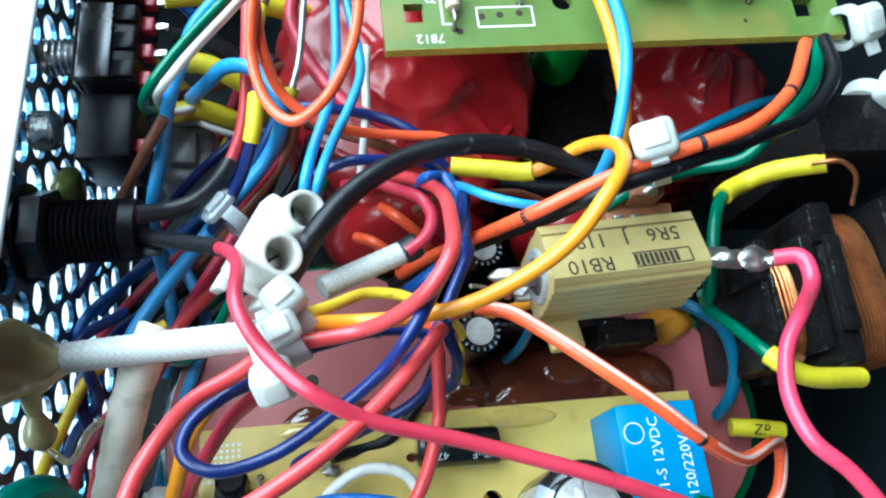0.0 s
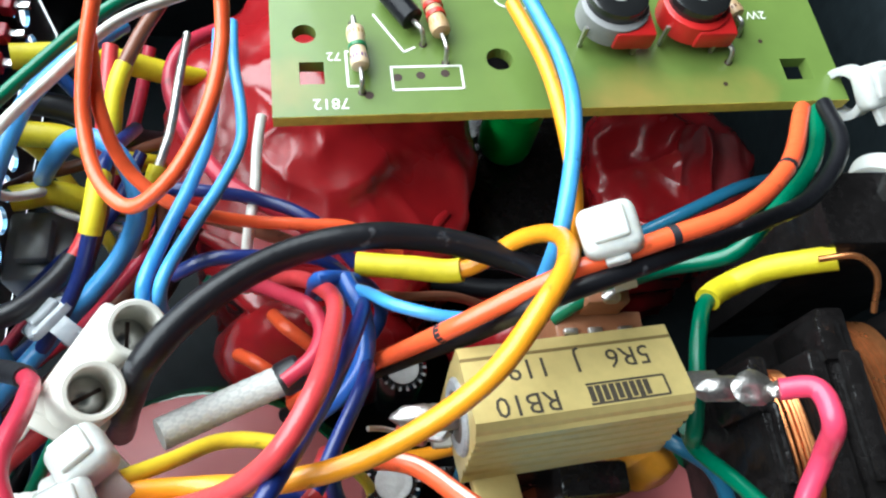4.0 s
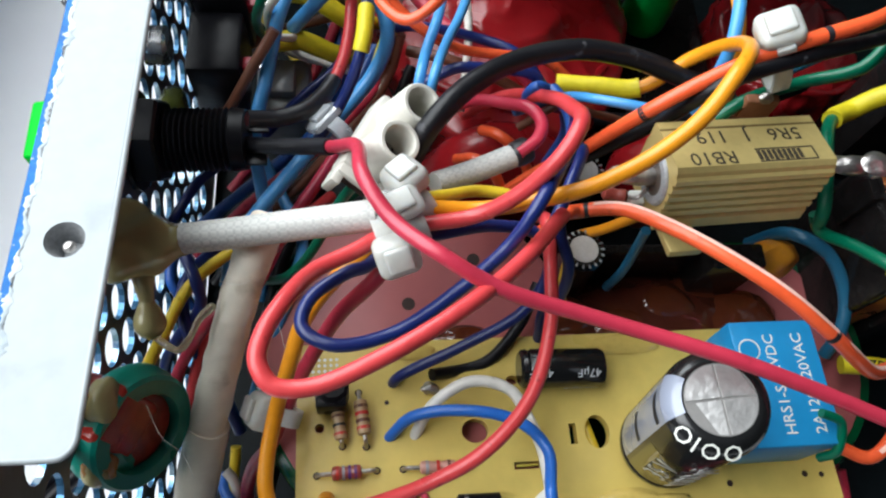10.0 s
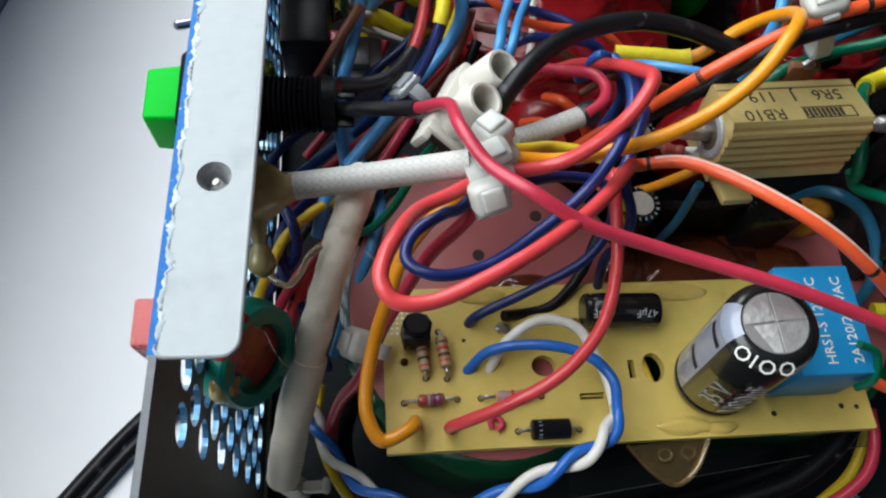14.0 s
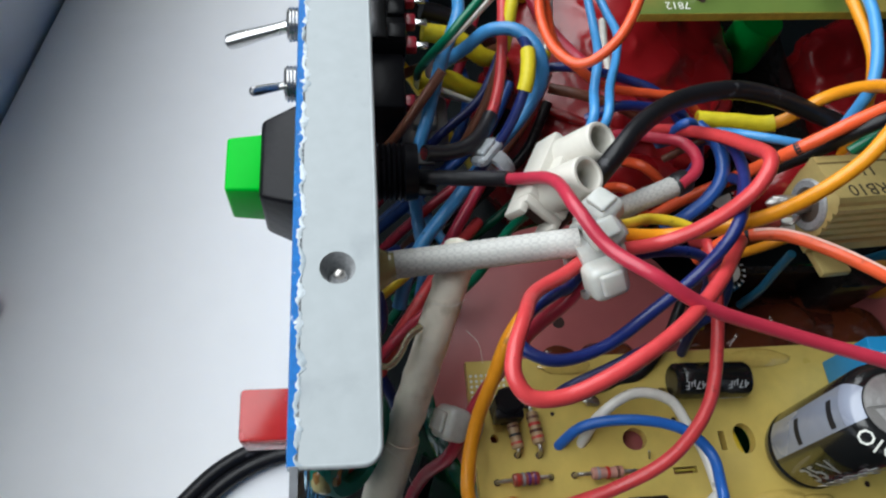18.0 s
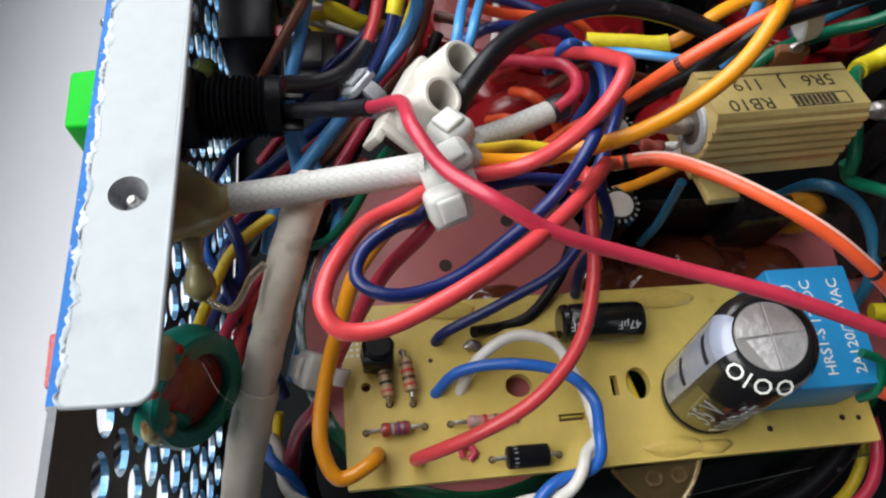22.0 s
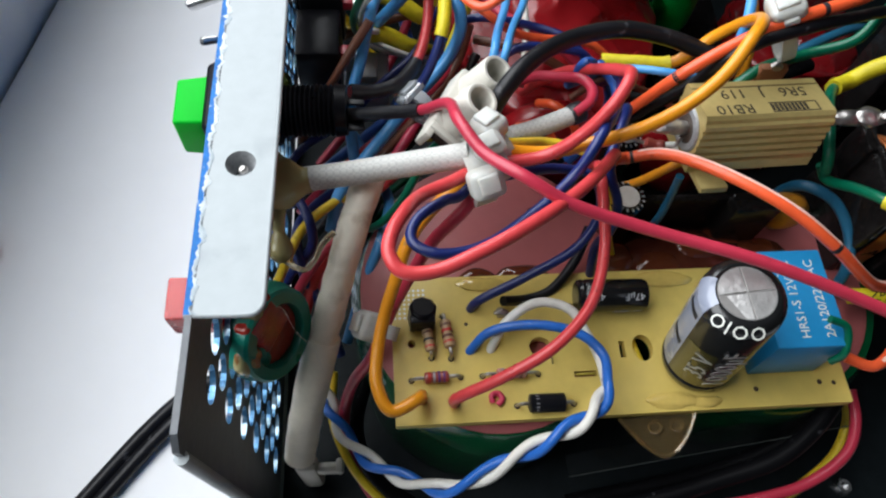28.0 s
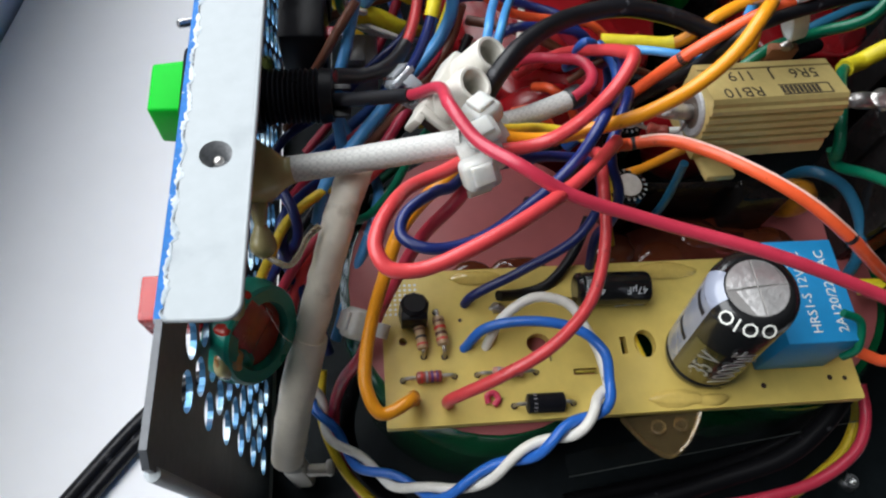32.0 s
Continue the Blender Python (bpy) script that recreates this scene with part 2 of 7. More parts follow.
# ---- mesh helpers ----
def part(name, bm, mat, parent=None, label="", smooth=True, loc=None, crease=38):
    me = bpy.data.meshes.new(name)
    bmesh.ops.recalc_face_normals(bm, faces=bm.faces)
    if loc is not None:
        bmesh.ops.translate(bm, verts=bm.verts, vec=-V(loc))
    bmesh.ops.scale(bm, vec=(MM, MM, MM), verts=bm.verts)
    bm.to_mesh(me)
    bm.free()
    for m in (mat if isinstance(mat, (list, tuple)) else [mat]):
        me.materials.append(m)
    if smooth:
        me.shade_smooth()
        me.set_sharp_from_angle(angle=radians(crease))
    ob = new(name, me)
    if loc is not None:
        ob.location = V(loc) * MM
    if parent is not None:
        ob.parent = parent
        if loc is not None:
            ob.location = (V(loc) - V(parent["at"])) * MM
        else:
            ob.location = -V(parent["at"]) * MM
    if label:
        ob["label"] = label
    ob["at"] = tuple(loc) if loc is not None else (0.0, 0.0, 0.0)
    return ob


def thing(name, at, label, category, group="", kind=""):
    ob = new(name)
    ob.empty_display_size = 0.004
    ob.location = V(at) * MM
    ob["at"] = tuple(at)
    return tagged(ob, label, category, group, kind)


def join(*bms):
    out = bms[0]
    for b in bms[1:]:
        me = bpy.data.meshes.new("tmp")
        b.to_mesh(me)
        b.free()
        out.from_mesh(me)
        bpy.data.meshes.remove(me)
    return out


def box(lo, hi, bevel=0.0, segs=2, m=None):
    bm = bmesh.new()
    bmesh.ops.create_cube(bm, size=1)
    lo, hi = V(lo), V(hi)
    for v in bm.verts:
        v.co = V([lo[i] + (v.co[i] + 0.5) * (hi[i] - lo[i]) for i in range(3)])
    if bevel:
        bmesh.ops.bevel(bm, geom=bm.edges[:], offset=bevel, segments=segs, affect="EDGES", profile=0.5)
    if m is not None:
        bmesh.ops.transform(bm, matrix=m, verts=bm.verts)
    return bm


def frame_of(d):
    d = V(d).normalized()
    a = V((0, 0, 1)) if abs(d.z) < 0.9 else V((1, 0, 0))
    u = d.cross(a).normalized()
    return u, d.cross(u).normalized()


def lathe(p0, p1, profile, segs=20, open_top=False):
    """A turned body from p0 to p1; profile: (share of the way, radius)."""
    bm = bmesh.new()
    p0, p1 = V(p0), V(p1)
    u, w = frame_of(p1 - p0)
    rings = []
    for s, r in profile:
        c = p0.lerp(p1, s)
        rings.append([bm.verts.new(c + (u * math.cos(a) + w * math.sin(a)) * r) for a in (2 * math.pi * k / segs for k in range(segs))])
    for a, b in zip(rings, rings[1:]):
        for k in range(segs):
            bm.faces.new((a[k], a[(k + 1) % segs], b[(k + 1) % segs], b[k]))
    bm.faces.new(rings[0][::-1])
    if not open_top:
        bm.faces.new(rings[-1])
    return bm


def rod(p0, p1, r, segs=16, round_=0.15):
    n = (V(p1) - V(p0)).length
    e = min(0.45, r * round_ * 2 / max(n, 1e-6))
    return lathe(p0, p1, [(0, r * (1 - round_)), (e * 0.4, r * 0.96), (e, r), (1 - e, r), (1 - e * 0.4, r * 0.96), (1, r * (1 - round_))], segs)


def spline(pts, per=8):
    """A smooth line through the points (centripetal Catmull-Rom)."""
    p = [V(q) for q in pts]
    if len(p) == 2:
        return [p[0].lerp(p[1], k / per) for k in range(per + 1)]
    p = [p[0] * 2 - p[1]] + p + [p[-1] * 2 - p[-2]]
    out = []
    for i in range(1, len(p) - 2):
        a, b, c, d = p[i - 1 : i + 3]
        t0 = 0
        t1 = t0 + max((b - a).length, 1e-4) ** 0.5
        t2 = t1 + max((c - b).length, 1e-4) ** 0.5
        t3 = t2 + max((d - c).length, 1e-4) ** 0.5
        for k in range(per):
            t = t1 + (t2 - t1) * k / per
            a1 = a * ((t1 - t) / (t1 - t0)) + b * ((t - t0) / (t1 - t0))
            a2 = b * ((t2 - t) / (t2 - t1)) + c * ((t - t1) / (t2 - t1))
            a3 = c * ((t3 - t) / (t3 - t2)) + d * ((t - t2) / (t3 - t2))
            b1 = a1 * ((t2 - t) / (t2 - t0)) + a2 * ((t - t0) / (t2 - t0))
            b2 = a2 * ((t3 - t) / (t3 - t1)) + a3 * ((t - t1) / (t3 - t1))
            out.append(b1 * ((t2 - t) / (t2 - t1)) + b2 * ((t - t1) / (t2 - t1)))
    out.append(p[-2])
    return out


def tube(line, r, segs=12, wobble=0.0):
    """A round cable along a line of close points, ends rounded over; r: a radius or one per point."""
    bm = bmesh.new()
    n = len(line)
    up = frame_of(line[1] - line[0])[0]
    rings = []
    for i, p in enumerate(line):
        d = (line[min(i + 1, n - 1)] - line[max(i - 1, 0)]).normalized()
        up = (up - d * up.dot(d)).normalized()
        w = d.cross(up)
        rr = r[i] if isinstance(r, (list, tuple)) else r
        if wobble:
            rr *= 1 + wobble * noise.noise(p * 0.35)
        rings.append([bm.verts.new(p + (up * math.cos(a) + w * math.sin(a)) * rr) for a in (2 * math.pi * k / segs for k in range(segs))])
    for a, b in zip(rings, rings[1:]):
        for k in range(segs):
            bm.faces.new((a[k], a[(k + 1) % segs], b[(k + 1) % segs], b[k]))
    bm.faces.new(rings[0][::-1])
    bm.faces.new(rings[-1])
    return bm


def stretch(line, a, b):
    """The part of a line between two shares of its length."""
    n = len(line) - 1
    return line[int(round(a * n)) : int(round(b * n)) + 1]


def wire(name, pts, r, mat, label, category="wire", group="wires in the case", per=9):
    """A wire as a thing of its own."""
    line = spline(pts, per)
    mid = line[len(line) // 2]
    ob = part(name, tube(line, r, wobble=0.015), mat, None, "", True, tuple(mid))
    tagged(ob, label, category, group)
    return ob, line


def sleeve(parent, line, a, b, r, mat, name="sleeve", label=""):
    return part(name, tube(stretch(line, a, b), r, wobble=0.03), mat, parent, label)


def crease(p):
    """Sharp folds in stretched film: ridges where a slow noise crosses zero."""
    return (1 - abs(noise.noise(p))) ** 5


def blob(c, size, seed=0, bumpy=0.25, m=None, sub=3):
    """A lumpy drop of glue or wrapped stuff."""
    bm = bmesh.new()
    bmesh.ops.create_icosphere(bm, subdivisions=sub, radius=1)
    for v in bm.verts:
        k = 1 + bumpy * noise.noise(v.co * 1.4 + V((seed * 7.3, seed, 0)))
        v.co = V([v.co[i] * size[i] * k for i in range(3)])
    if m is not None:
        bmesh.ops.transform(bm, matrix=m, verts=bm.verts)
    bmesh.ops.translate(bm, verts=bm.verts, vec=V(c))
    return bm


def text_part(name, s, size, mat, m, parent, thick=0.03, label=""):
    """Lettering laid on a face; m places it in millimetres."""
    cu = bpy.data.curves.new(name, "FONT")
    cu.body, cu.size, cu.extrude, cu.resolution_u = s, size, thick, 2
    cu.align_x, cu.align_y = "CENTER", "CENTER"
    tmp = bpy.data.objects.new(name, cu)
    scene.collection.objects.link(tmp)
    me = bpy.data.meshes.new_from_object(tmp.evaluated_get(bpy.context.evaluated_depsgraph_get()))
    bpy.data.objects.remove(tmp)
    bm = bmesh.new()
    bm.from_mesh(me)
    bpy.data.meshes.remove(me)
    bmesh.ops.transform(bm, matrix=m, verts=bm.verts)
    return part(name, bm, mat, parent, label, smooth=False)


def sheet_with_holes(outline, holes, z0, z1, m):
    """A flat board between two heights with real openings; outline and holes are loops of (x, y)."""
    bm = bmesh.new()
    loops = []
    for pts in [outline] + holes:
        vs = [bm.verts.new((x, y, z1)) for x, y in pts]
        loops.append(vs)
        for a, b in zip(vs, vs[1:] + vs[:1]):
            bm.edges.new((a, b))
    bmesh.ops.triangle_fill(bm, use_beauty=True, use_dissolve=False, edges=bm.edges[:])
    top = bm.faces[:]
    low = {v: bm.verts.new((v.co.x, v.co.y, z0)) for vs in loops for v in vs}
    for f in top:
        bm.faces.new([low[v] for v in reversed(f.verts)])
    for vs in loops:
        for a, b in zip(vs, vs[1:] + vs[:1]):
            bm.faces.new((a, b, low[b], low[a]))
    bmesh.ops.transform(bm, matrix=m, verts=bm.verts)
    return bm


def oval(x, y, a, b, n=20):
    return [(x + a * math.cos(2 * math.pi * k / n), y + b * math.sin(2 * math.pi * k / n)) for k in range(n)]


def axes(o, x, y):
    """A frame at o with x along x and y near y, in millimetres."""
    x = V(x).normalized()
    z = x.cross(V(y)).normalized()
    y = z.cross(x)
    m = Matrix((x, y, z)).transposed().to_4x4()
    m.translation = V(o)
    return m


# ---- the sill and the room round it ----
SLANT = Matrix.Translation((-110.5, 114, 0)) @ Matrix.Rotation(radians(-14), 4, "Z")      # the window runs at an angle to the case
part("sill", box((0, -330, -30), (300, 800, 0), 1.5, 2, SLANT), SILL)
tagged(bpy.data.objects["sill"], "white painted sill board under the case", "sill", kind="structure")


def room():
    """The room runs square to the window; its window wall stands right behind the sill."""
    lo, hi = V((-180, -1400, -900)), V((1900, 1700, 1500))
    sides = [("floor", (lo.x, lo.y, lo.z - 40), (hi.x, hi.y, lo.z)), ("ceiling", (lo.x - 80, lo.y, hi.z), (hi.x, hi.y, hi.z + 40)),
             ("wall_east", (hi.x, lo.y, lo.z), (hi.x + 80, hi.y, hi.z)), ("wall_north", (lo.x, hi.y, lo.z), (hi.x, hi.y + 80, hi.z)),
             ("wall_south", (lo.x, lo.y - 80, lo.z), (hi.x, lo.y, hi.z)),
             ("wall_west", (lo.x, lo.y + 1, lo.z + 1), (70, hi.y - 1, -30.5)),
             ("wall_west_upper", (lo.x, lo.y + 1, 1300), (-97, hi.y - 1, hi.z - 1)),
             ("wall_west_front", (lo.x, lo.y + 1, -30), (-97, -901, 1299)), ("wall_west_back", (lo.x, 1001, -30), (-97, hi.y - 1, 1299))]
    for n, a, b in sides:
        tagged(part(n, box(a, b, 0, 1, SLANT), WALL_PAINT, smooth=False), "plain painted %s of the room" % ("floor" if n == "floor" else "ceiling" if n == "ceiling" else "wall"), n.split("_")[0], kind="structure")
    w = thing("window_1", (-190, 300, -30), "white window frame behind the sill, seen against the light", "window", kind="structure")
    part("bottom_rail", box((-42, -900, -30), (-0.5, 1000, 86), 3.0, 2, SLANT), WINDOW_PAINT, w)
    part("frame_rebate", box((-96, -900, -30), (-42.5, 1000, 114), 3.0, 2, SLANT), WINDOW_PAINT, w)


room()


# ---- the case ----
PY0, PY1 = 16.0, 150.0          # ends of the front panel along y
FLANGE_Y0 = 29.7


def top_z(y):
    return 72.4 - 0.07 * (y - FLANGE_Y0)


def perforated_panel():
    """The front panel: 1 mm sheet at x -45 to -44, pierced by staggered round holes."""
    case = thing("front_panel", (-44.5, 60, 3), "dark grey perforated metal front panel with blue film on its face", "panel", kind="structure")
    pitch, row, rad, seg = 5.75, 5.15, 2.3, 16
    bm = bmesh.new()
    grid = {}
    holes = []
    nz = int((66 - 8) / row)
    for j in range(nz):
        z = 66.5 - 4.8 - row * j
        for i in range(22):
            y = 25.3 + pitch * i + (pitch / 2 if j % 2 else 0.0)
            if y > PY1 - 6 or z > top_z(y) - 6:
                continue
            holes.append((y, z))
    # two faces, each a sheet of cells with a ring of hole vertices; the rest is plain margin
    def vert(x, y, z):
        k = (round(x, 3), round(y, 3), round(z, 3))
        if k not in grid:
            grid[k] = bm.verts.new((x, y, z))
        return grid[k]
    for y, z in holes:
        hy, hz = pitch / 2, row / 2
        rings = []
        for x in (-45.0, -44.3):
            ring = [vert(x, y + rad * math.cos(a), z + rad * math.sin(a)) for a in (2 * math.pi * (k + 0.5) / seg for k in range(seg))]
            rings.append(ring)
            # outer loop of the cell with as many points as the ring
            outer = []
            for k in range(seg):
                a = 2 * math.pi * (k + 0.5) / seg
                c, s = math.cos(a), math.sin(a)
                f = min(hy / max(abs(c), 1e-6), hz / max(abs(s), 1e-6))
                outer.append((y + c * f, z + s * f))
            pts = []
            for k in range(seg):
                pts.append(vert(x, *outer[k]))
            for k in range(seg):
                n = (k + 1) % seg
                face = [ring[k], pts[k]]
                a0, a1 = outer[k], outer[n]
                if abs(a0[0] - a1[0]) > 1e-4 and abs(a0[1] - a1[1]) > 1e-4:
                    cy = y + (hy if (a0[0] + a1[0]) / 2 > y else -hy)
                    cz = z + (hz if (a0[1] + a1[1]) / 2 > z else -hz)
                    face.append(vert(x, cy, cz))
                face += [pts[n], ring[n]]
                f = bm.faces.new(face if x < -44.6 else face[::-1])
                f.material_index = 1 if x < -44.6 else 0
        for k in range(seg):
            n = (k + 1) % seg
            bm.faces.new((rings[0][k], rings[0][n], rings[1][n], rings[1][k])).material_index = 2
    ys = [h[0] for h in holes]
    sheet = part("perforated_sheet", bm, [PANEL_GREY, BLUE_FILM, PANEL_RIM], case, smooth=False)
    # plain margins round the pierced field
    y_lo, y_hi = min(ys) - pitch / 2, max(ys) + pitch / 2
    z_hi, z_lo = max(h[1] for h in holes) + row / 2, min(h[1] for h in holes) - row / 2
    mb = bmesh.new()

    def slab(pts):
        a = [mb.verts.new((-45.0, y, z)) for y, z in pts]
        b = [mb.verts.new((-44.3, y, z)) for y, z in pts]
        mb.faces.new(a).material_index = 1
        mb.faces.new(b[::-1])
        for k in range(len(pts)):
            n = (k + 1) % len(pts)
            mb.faces.new((a[n], a[k], b[k], b[n]))
    slab([(PY0, 2), (y_lo, 2), (y_lo, top_z(y_lo)), (PY0 + 1.5, top_z(PY0)), (PY0, top_z(PY0) - 1.5)])
    slab([(y_lo, z_hi), (y_hi, z_hi), (y_hi, top_z(y_hi)), (y_lo, top_z(y_lo))])
    slab([(y_lo, 2), (y_hi, 2), (y_hi, z_lo), (y_lo, z_lo)])
    slab([(y_hi, 2), (PY1, 2), (PY1, top_z(PY1)), (y_hi, top_z(y_hi))])
    part("panel_margin", mb, [PANEL_GREY, BLUE_FILM], case, smooth=False)
    # half cells left open at the ends of every second row
    for j in range(nz):
        z = 66.5 - 4.8 - row * j
        row_ys = [h[0] for h in holes if abs(h[1] - z) < 0.1]
        for a, b in ((y_lo, min(row_ys) - pitch / 2), (max(row_ys) + pitch / 2, y_hi)):
            if b - a > 0.05:
                part("edge_strip", box((-45.0, a, z - row / 2), (-44.3, b, z + row / 2)), PANEL_GREY, case, smooth=False)
    return case


CASE = perforated_panel()


def flange():
    """The folded top lip with its countersunk screw."""
    y0, y1 = FLANGE_Y0, PY1
    sy = 48.4
    outline = [(-45.2, y0), (-38.9, y0), (-38.2, y0 + 0.12), (-37.7, y0 + 0.5), (-37.4, y0 + 1.0), (-37.3, y0 + 1.7), (-37.3, y1), (-45.2, y1)]
    tilt = Matrix.Identity(4)
    tilt[2][1], tilt[2][3] = -0.07, 72.4 + 0.07 * FLANGE_Y0
    fl = part("top_flange", sheet_with_holes(outline, [oval(-40.9, sy, 1.75, 1.75, 28)], -1.2, 0.0, tilt), ALU, CASE, "pale brushed aluminium flange", smooth=False)
    rim = [V((x, y, top_z(y) - 0.32)) for x, y in outline[:7]]
    part("flange_edge", tube(spline(rim, 3), 0.34, 10), ALU, fl, "rounded flange edge")
    # torn blue film along the outer fold
    fb = bmesh.new()
    n = 420
    ya = [y0 + (y1 - y0) * k / n for k in range(n + 1)]
    edge = [-44.5 + 0.45 * noise.noise(V((y * 0.3, 0, 0))) + 0.35 * noise.noise(V((y * 1.5, 3, 0))) + 0.25 * noise.noise(V((y * 5.1, 7, 0))) for y in ya]
    rows = []
    for y, e in zip(ya, edge):
        z = top_z(y)
        rows.append([fb.verts.new(p) for p in ((-45.32, y, z - 2.2), (-45.34, y, z - 0.5), (-45.2, y, z + 0.04), (max(e, -45.15), y, z + 0.05))])
    for a, b in zip(rows, rows[1:]):
        for k in range(3):
            fb.faces.new((a[k], a[k + 1], b[k + 1], b[k]))
    film = part("film_edge", fb, BLUE_FILM, CASE, "torn bright blue protective film")
    # whitened, torn border of the film
    tb = bmesh.new()
    rows = []
    for y, e in zip(ya, edge):
        z = top_z(y)
        e = max(e, -45.1)
        w = max(0.03, 0.24 + 0.55 * noise.noise(V((y * 0.6, 9, 0))) + 0.22 * noise.noise(V((y * 3.1, 2, 0))))
        rows.append([tb.verts.new(p) for p in ((e - w * 0.5, y, z + 0.06), (e + w * 0.3, y, z + 0.09), (e + w * 1.3, y, z + 0.02))])
    for a, b in zip(rows, rows[1:]):
        for k in range(2):
            tb.faces.new((a[k], a[k + 1], b[k + 1], b[k]))
    part("film_tear", tb, TEAR_WHITE, film, "whitened torn border of the film")
    n = V((0, 0.07, 1)).normalized()
    c = V((-40.9, sy, top_z(sy)))
    part("screw_recess", lathe(c - n * 2.6, c - n * 0.02, [(0, 1.0), (0.01, 1.0), (0.3, 1.05), (0.7, 1.4), (1, 1.74)], 28, True), RECESS, fl, "worn grey countersink")
    part("screw", lathe(c - n * 0.75 + V((0.2, -0.35, 0)), c - n * 0.35 + V((0.2, -0.35, 0)), [(0, 0.6), (0.6, 0.5), (1, 0.25)], 16), TINNED, fl, "sunken steel screw")


TEAR_WHITE = material("whitened_film", (0.56, 0.62, 0.66), 0.5, vary=0.2, scale=300, bump=0.4, bump_scale=900, blotch=(0.36, 0.42, 0.46), blotch_scale=380, blotch_edge=(0.48, 0.56))
flange()
part("worn_edge", tube([V((-44.6, PY0 - 0.1, z)) for z in range(2, 71, 4)], 0.75, 10, 0.1), ALU, CASE, "bare metal edge")
part("worn_edge", tube([V((-44.6, PY0 + 2 * k, 2.2)) for k in range(0, 20)], 0.95, 10, 0.1), ALU, CASE, "bare metal edge")


def tray():
    base = thing("chassis_tray", (20, 70, 1), "slate grey painted steel chassis tray", "chassis", kind="structure")
    part("tray_floor", box((-44, 14, 1.2), (86, 150, 2.6), 0.3), FLOOR_GREY, base)
    part("tray_apron", box((-34, -70, 1.2), (86, 13.9, 2.6), 0.3), FLOOR_GREY, base)
    part("back_wall", box((86, 14, 1.2), (87.2, 150, 70), 0.3), FLOOR_GREY, base)
    part("far_wall", box((-44, 150, 1.2), (87.2, 151.2, 70), 0.3), FLOOR_GREY, base)
    for x, y in ((61.2, 17.6),):
        part("rivet", lathe((x, y, 2.5), (x, y, 4.2), [(0, 1.9), (0.5, 1.7), (0.8, 1.3), (0.82, 0.75), (0.3, 0.7)], 18), STEEL, base, "bright hollow rivet")


tray()


def clear_sheet():
    """A clear plastic sheet laid over the low wires in front of the toroids; the glint on its cut edge is a pale rod.
    """
    clear = material("clear_plastic_sheet", (0.9, 0.93, 0.93), 0.06, vary=0.02, transmission=1.0)
    b = thing("plastic_sheet", (30, 22, 22), "clear plastic sheet with a painted glint on its cut edge over dark wires", "plastic sheet")
    m = axes((4.5, 19.0, 22.0), (50.3, 6.6, 0.4), (0, 1, 0.15))
    sheet = part("sheet", box((0, 0, -0.12), (51.0, 3.4, 0.12), 0.04, 1, m), clear, b)
    # The line of reflected light is put in as a pale rod.
    part("edge_glint", rod(m @ V((0, -0.05, 0)), m @ V((51.0, -0.05, 0)), 0.09, 8), material("edge_glint_grey", (0.1, 0.115, 0.11), 0.4, transmission=0.3), sheet, "pale rod painting the glint along the cut edge")


clear_sheet()


# ---- lower control board ----
BO = V((-23.5, 24.4, 39.6))               # front left corner, top face
BX = V((68.0, 1.4, -0.3)).normalized()
BY = V((-0.02, 1.0, -0.06))
BY = (BY - BX * BY.dot(BX)).normalized()
BZ = BX.cross(BY)
BM = axes(BO, BX, BY)
BL, BD = 68.0, 23.0


def on(u, v, h=0.0):
    """A place on the lower board: u along it, v across it, h above it."""
    return BO + BX * u + BY * v + BZ * h


def control_board():
    b = thing("control_board", tuple(BO), "yellow phenolic circuit board glued over the toroids", "circuit board")
    holes = [oval(22.1, 10.9, 1.7, 1.5), oval(37.7, 10.0, 1.6, 2.1), oval(2.8, 12.2, 0.6, 0.6, 12), oval(27.5, 17.2, 0.8, 0.6, 12),
             [(26.6, 5.9), (30.0, 5.9), (30.0, 6.8), (26.6, 6.8)], [(34.1, 8.6), (35.0, 8.6), (35.0, 11.2), (34.1, 11.2)]]
    bm = sheet_with_holes([(0.2, 0), (BL - 0.2, 0), (BL, 0.2), (BL, BD), (0, BD), (0, 0.2)], holes, -1.6, 0.0, BM)
    part("board", bm, BOARD, b, smooth=False)
    return b


CB = control_board()


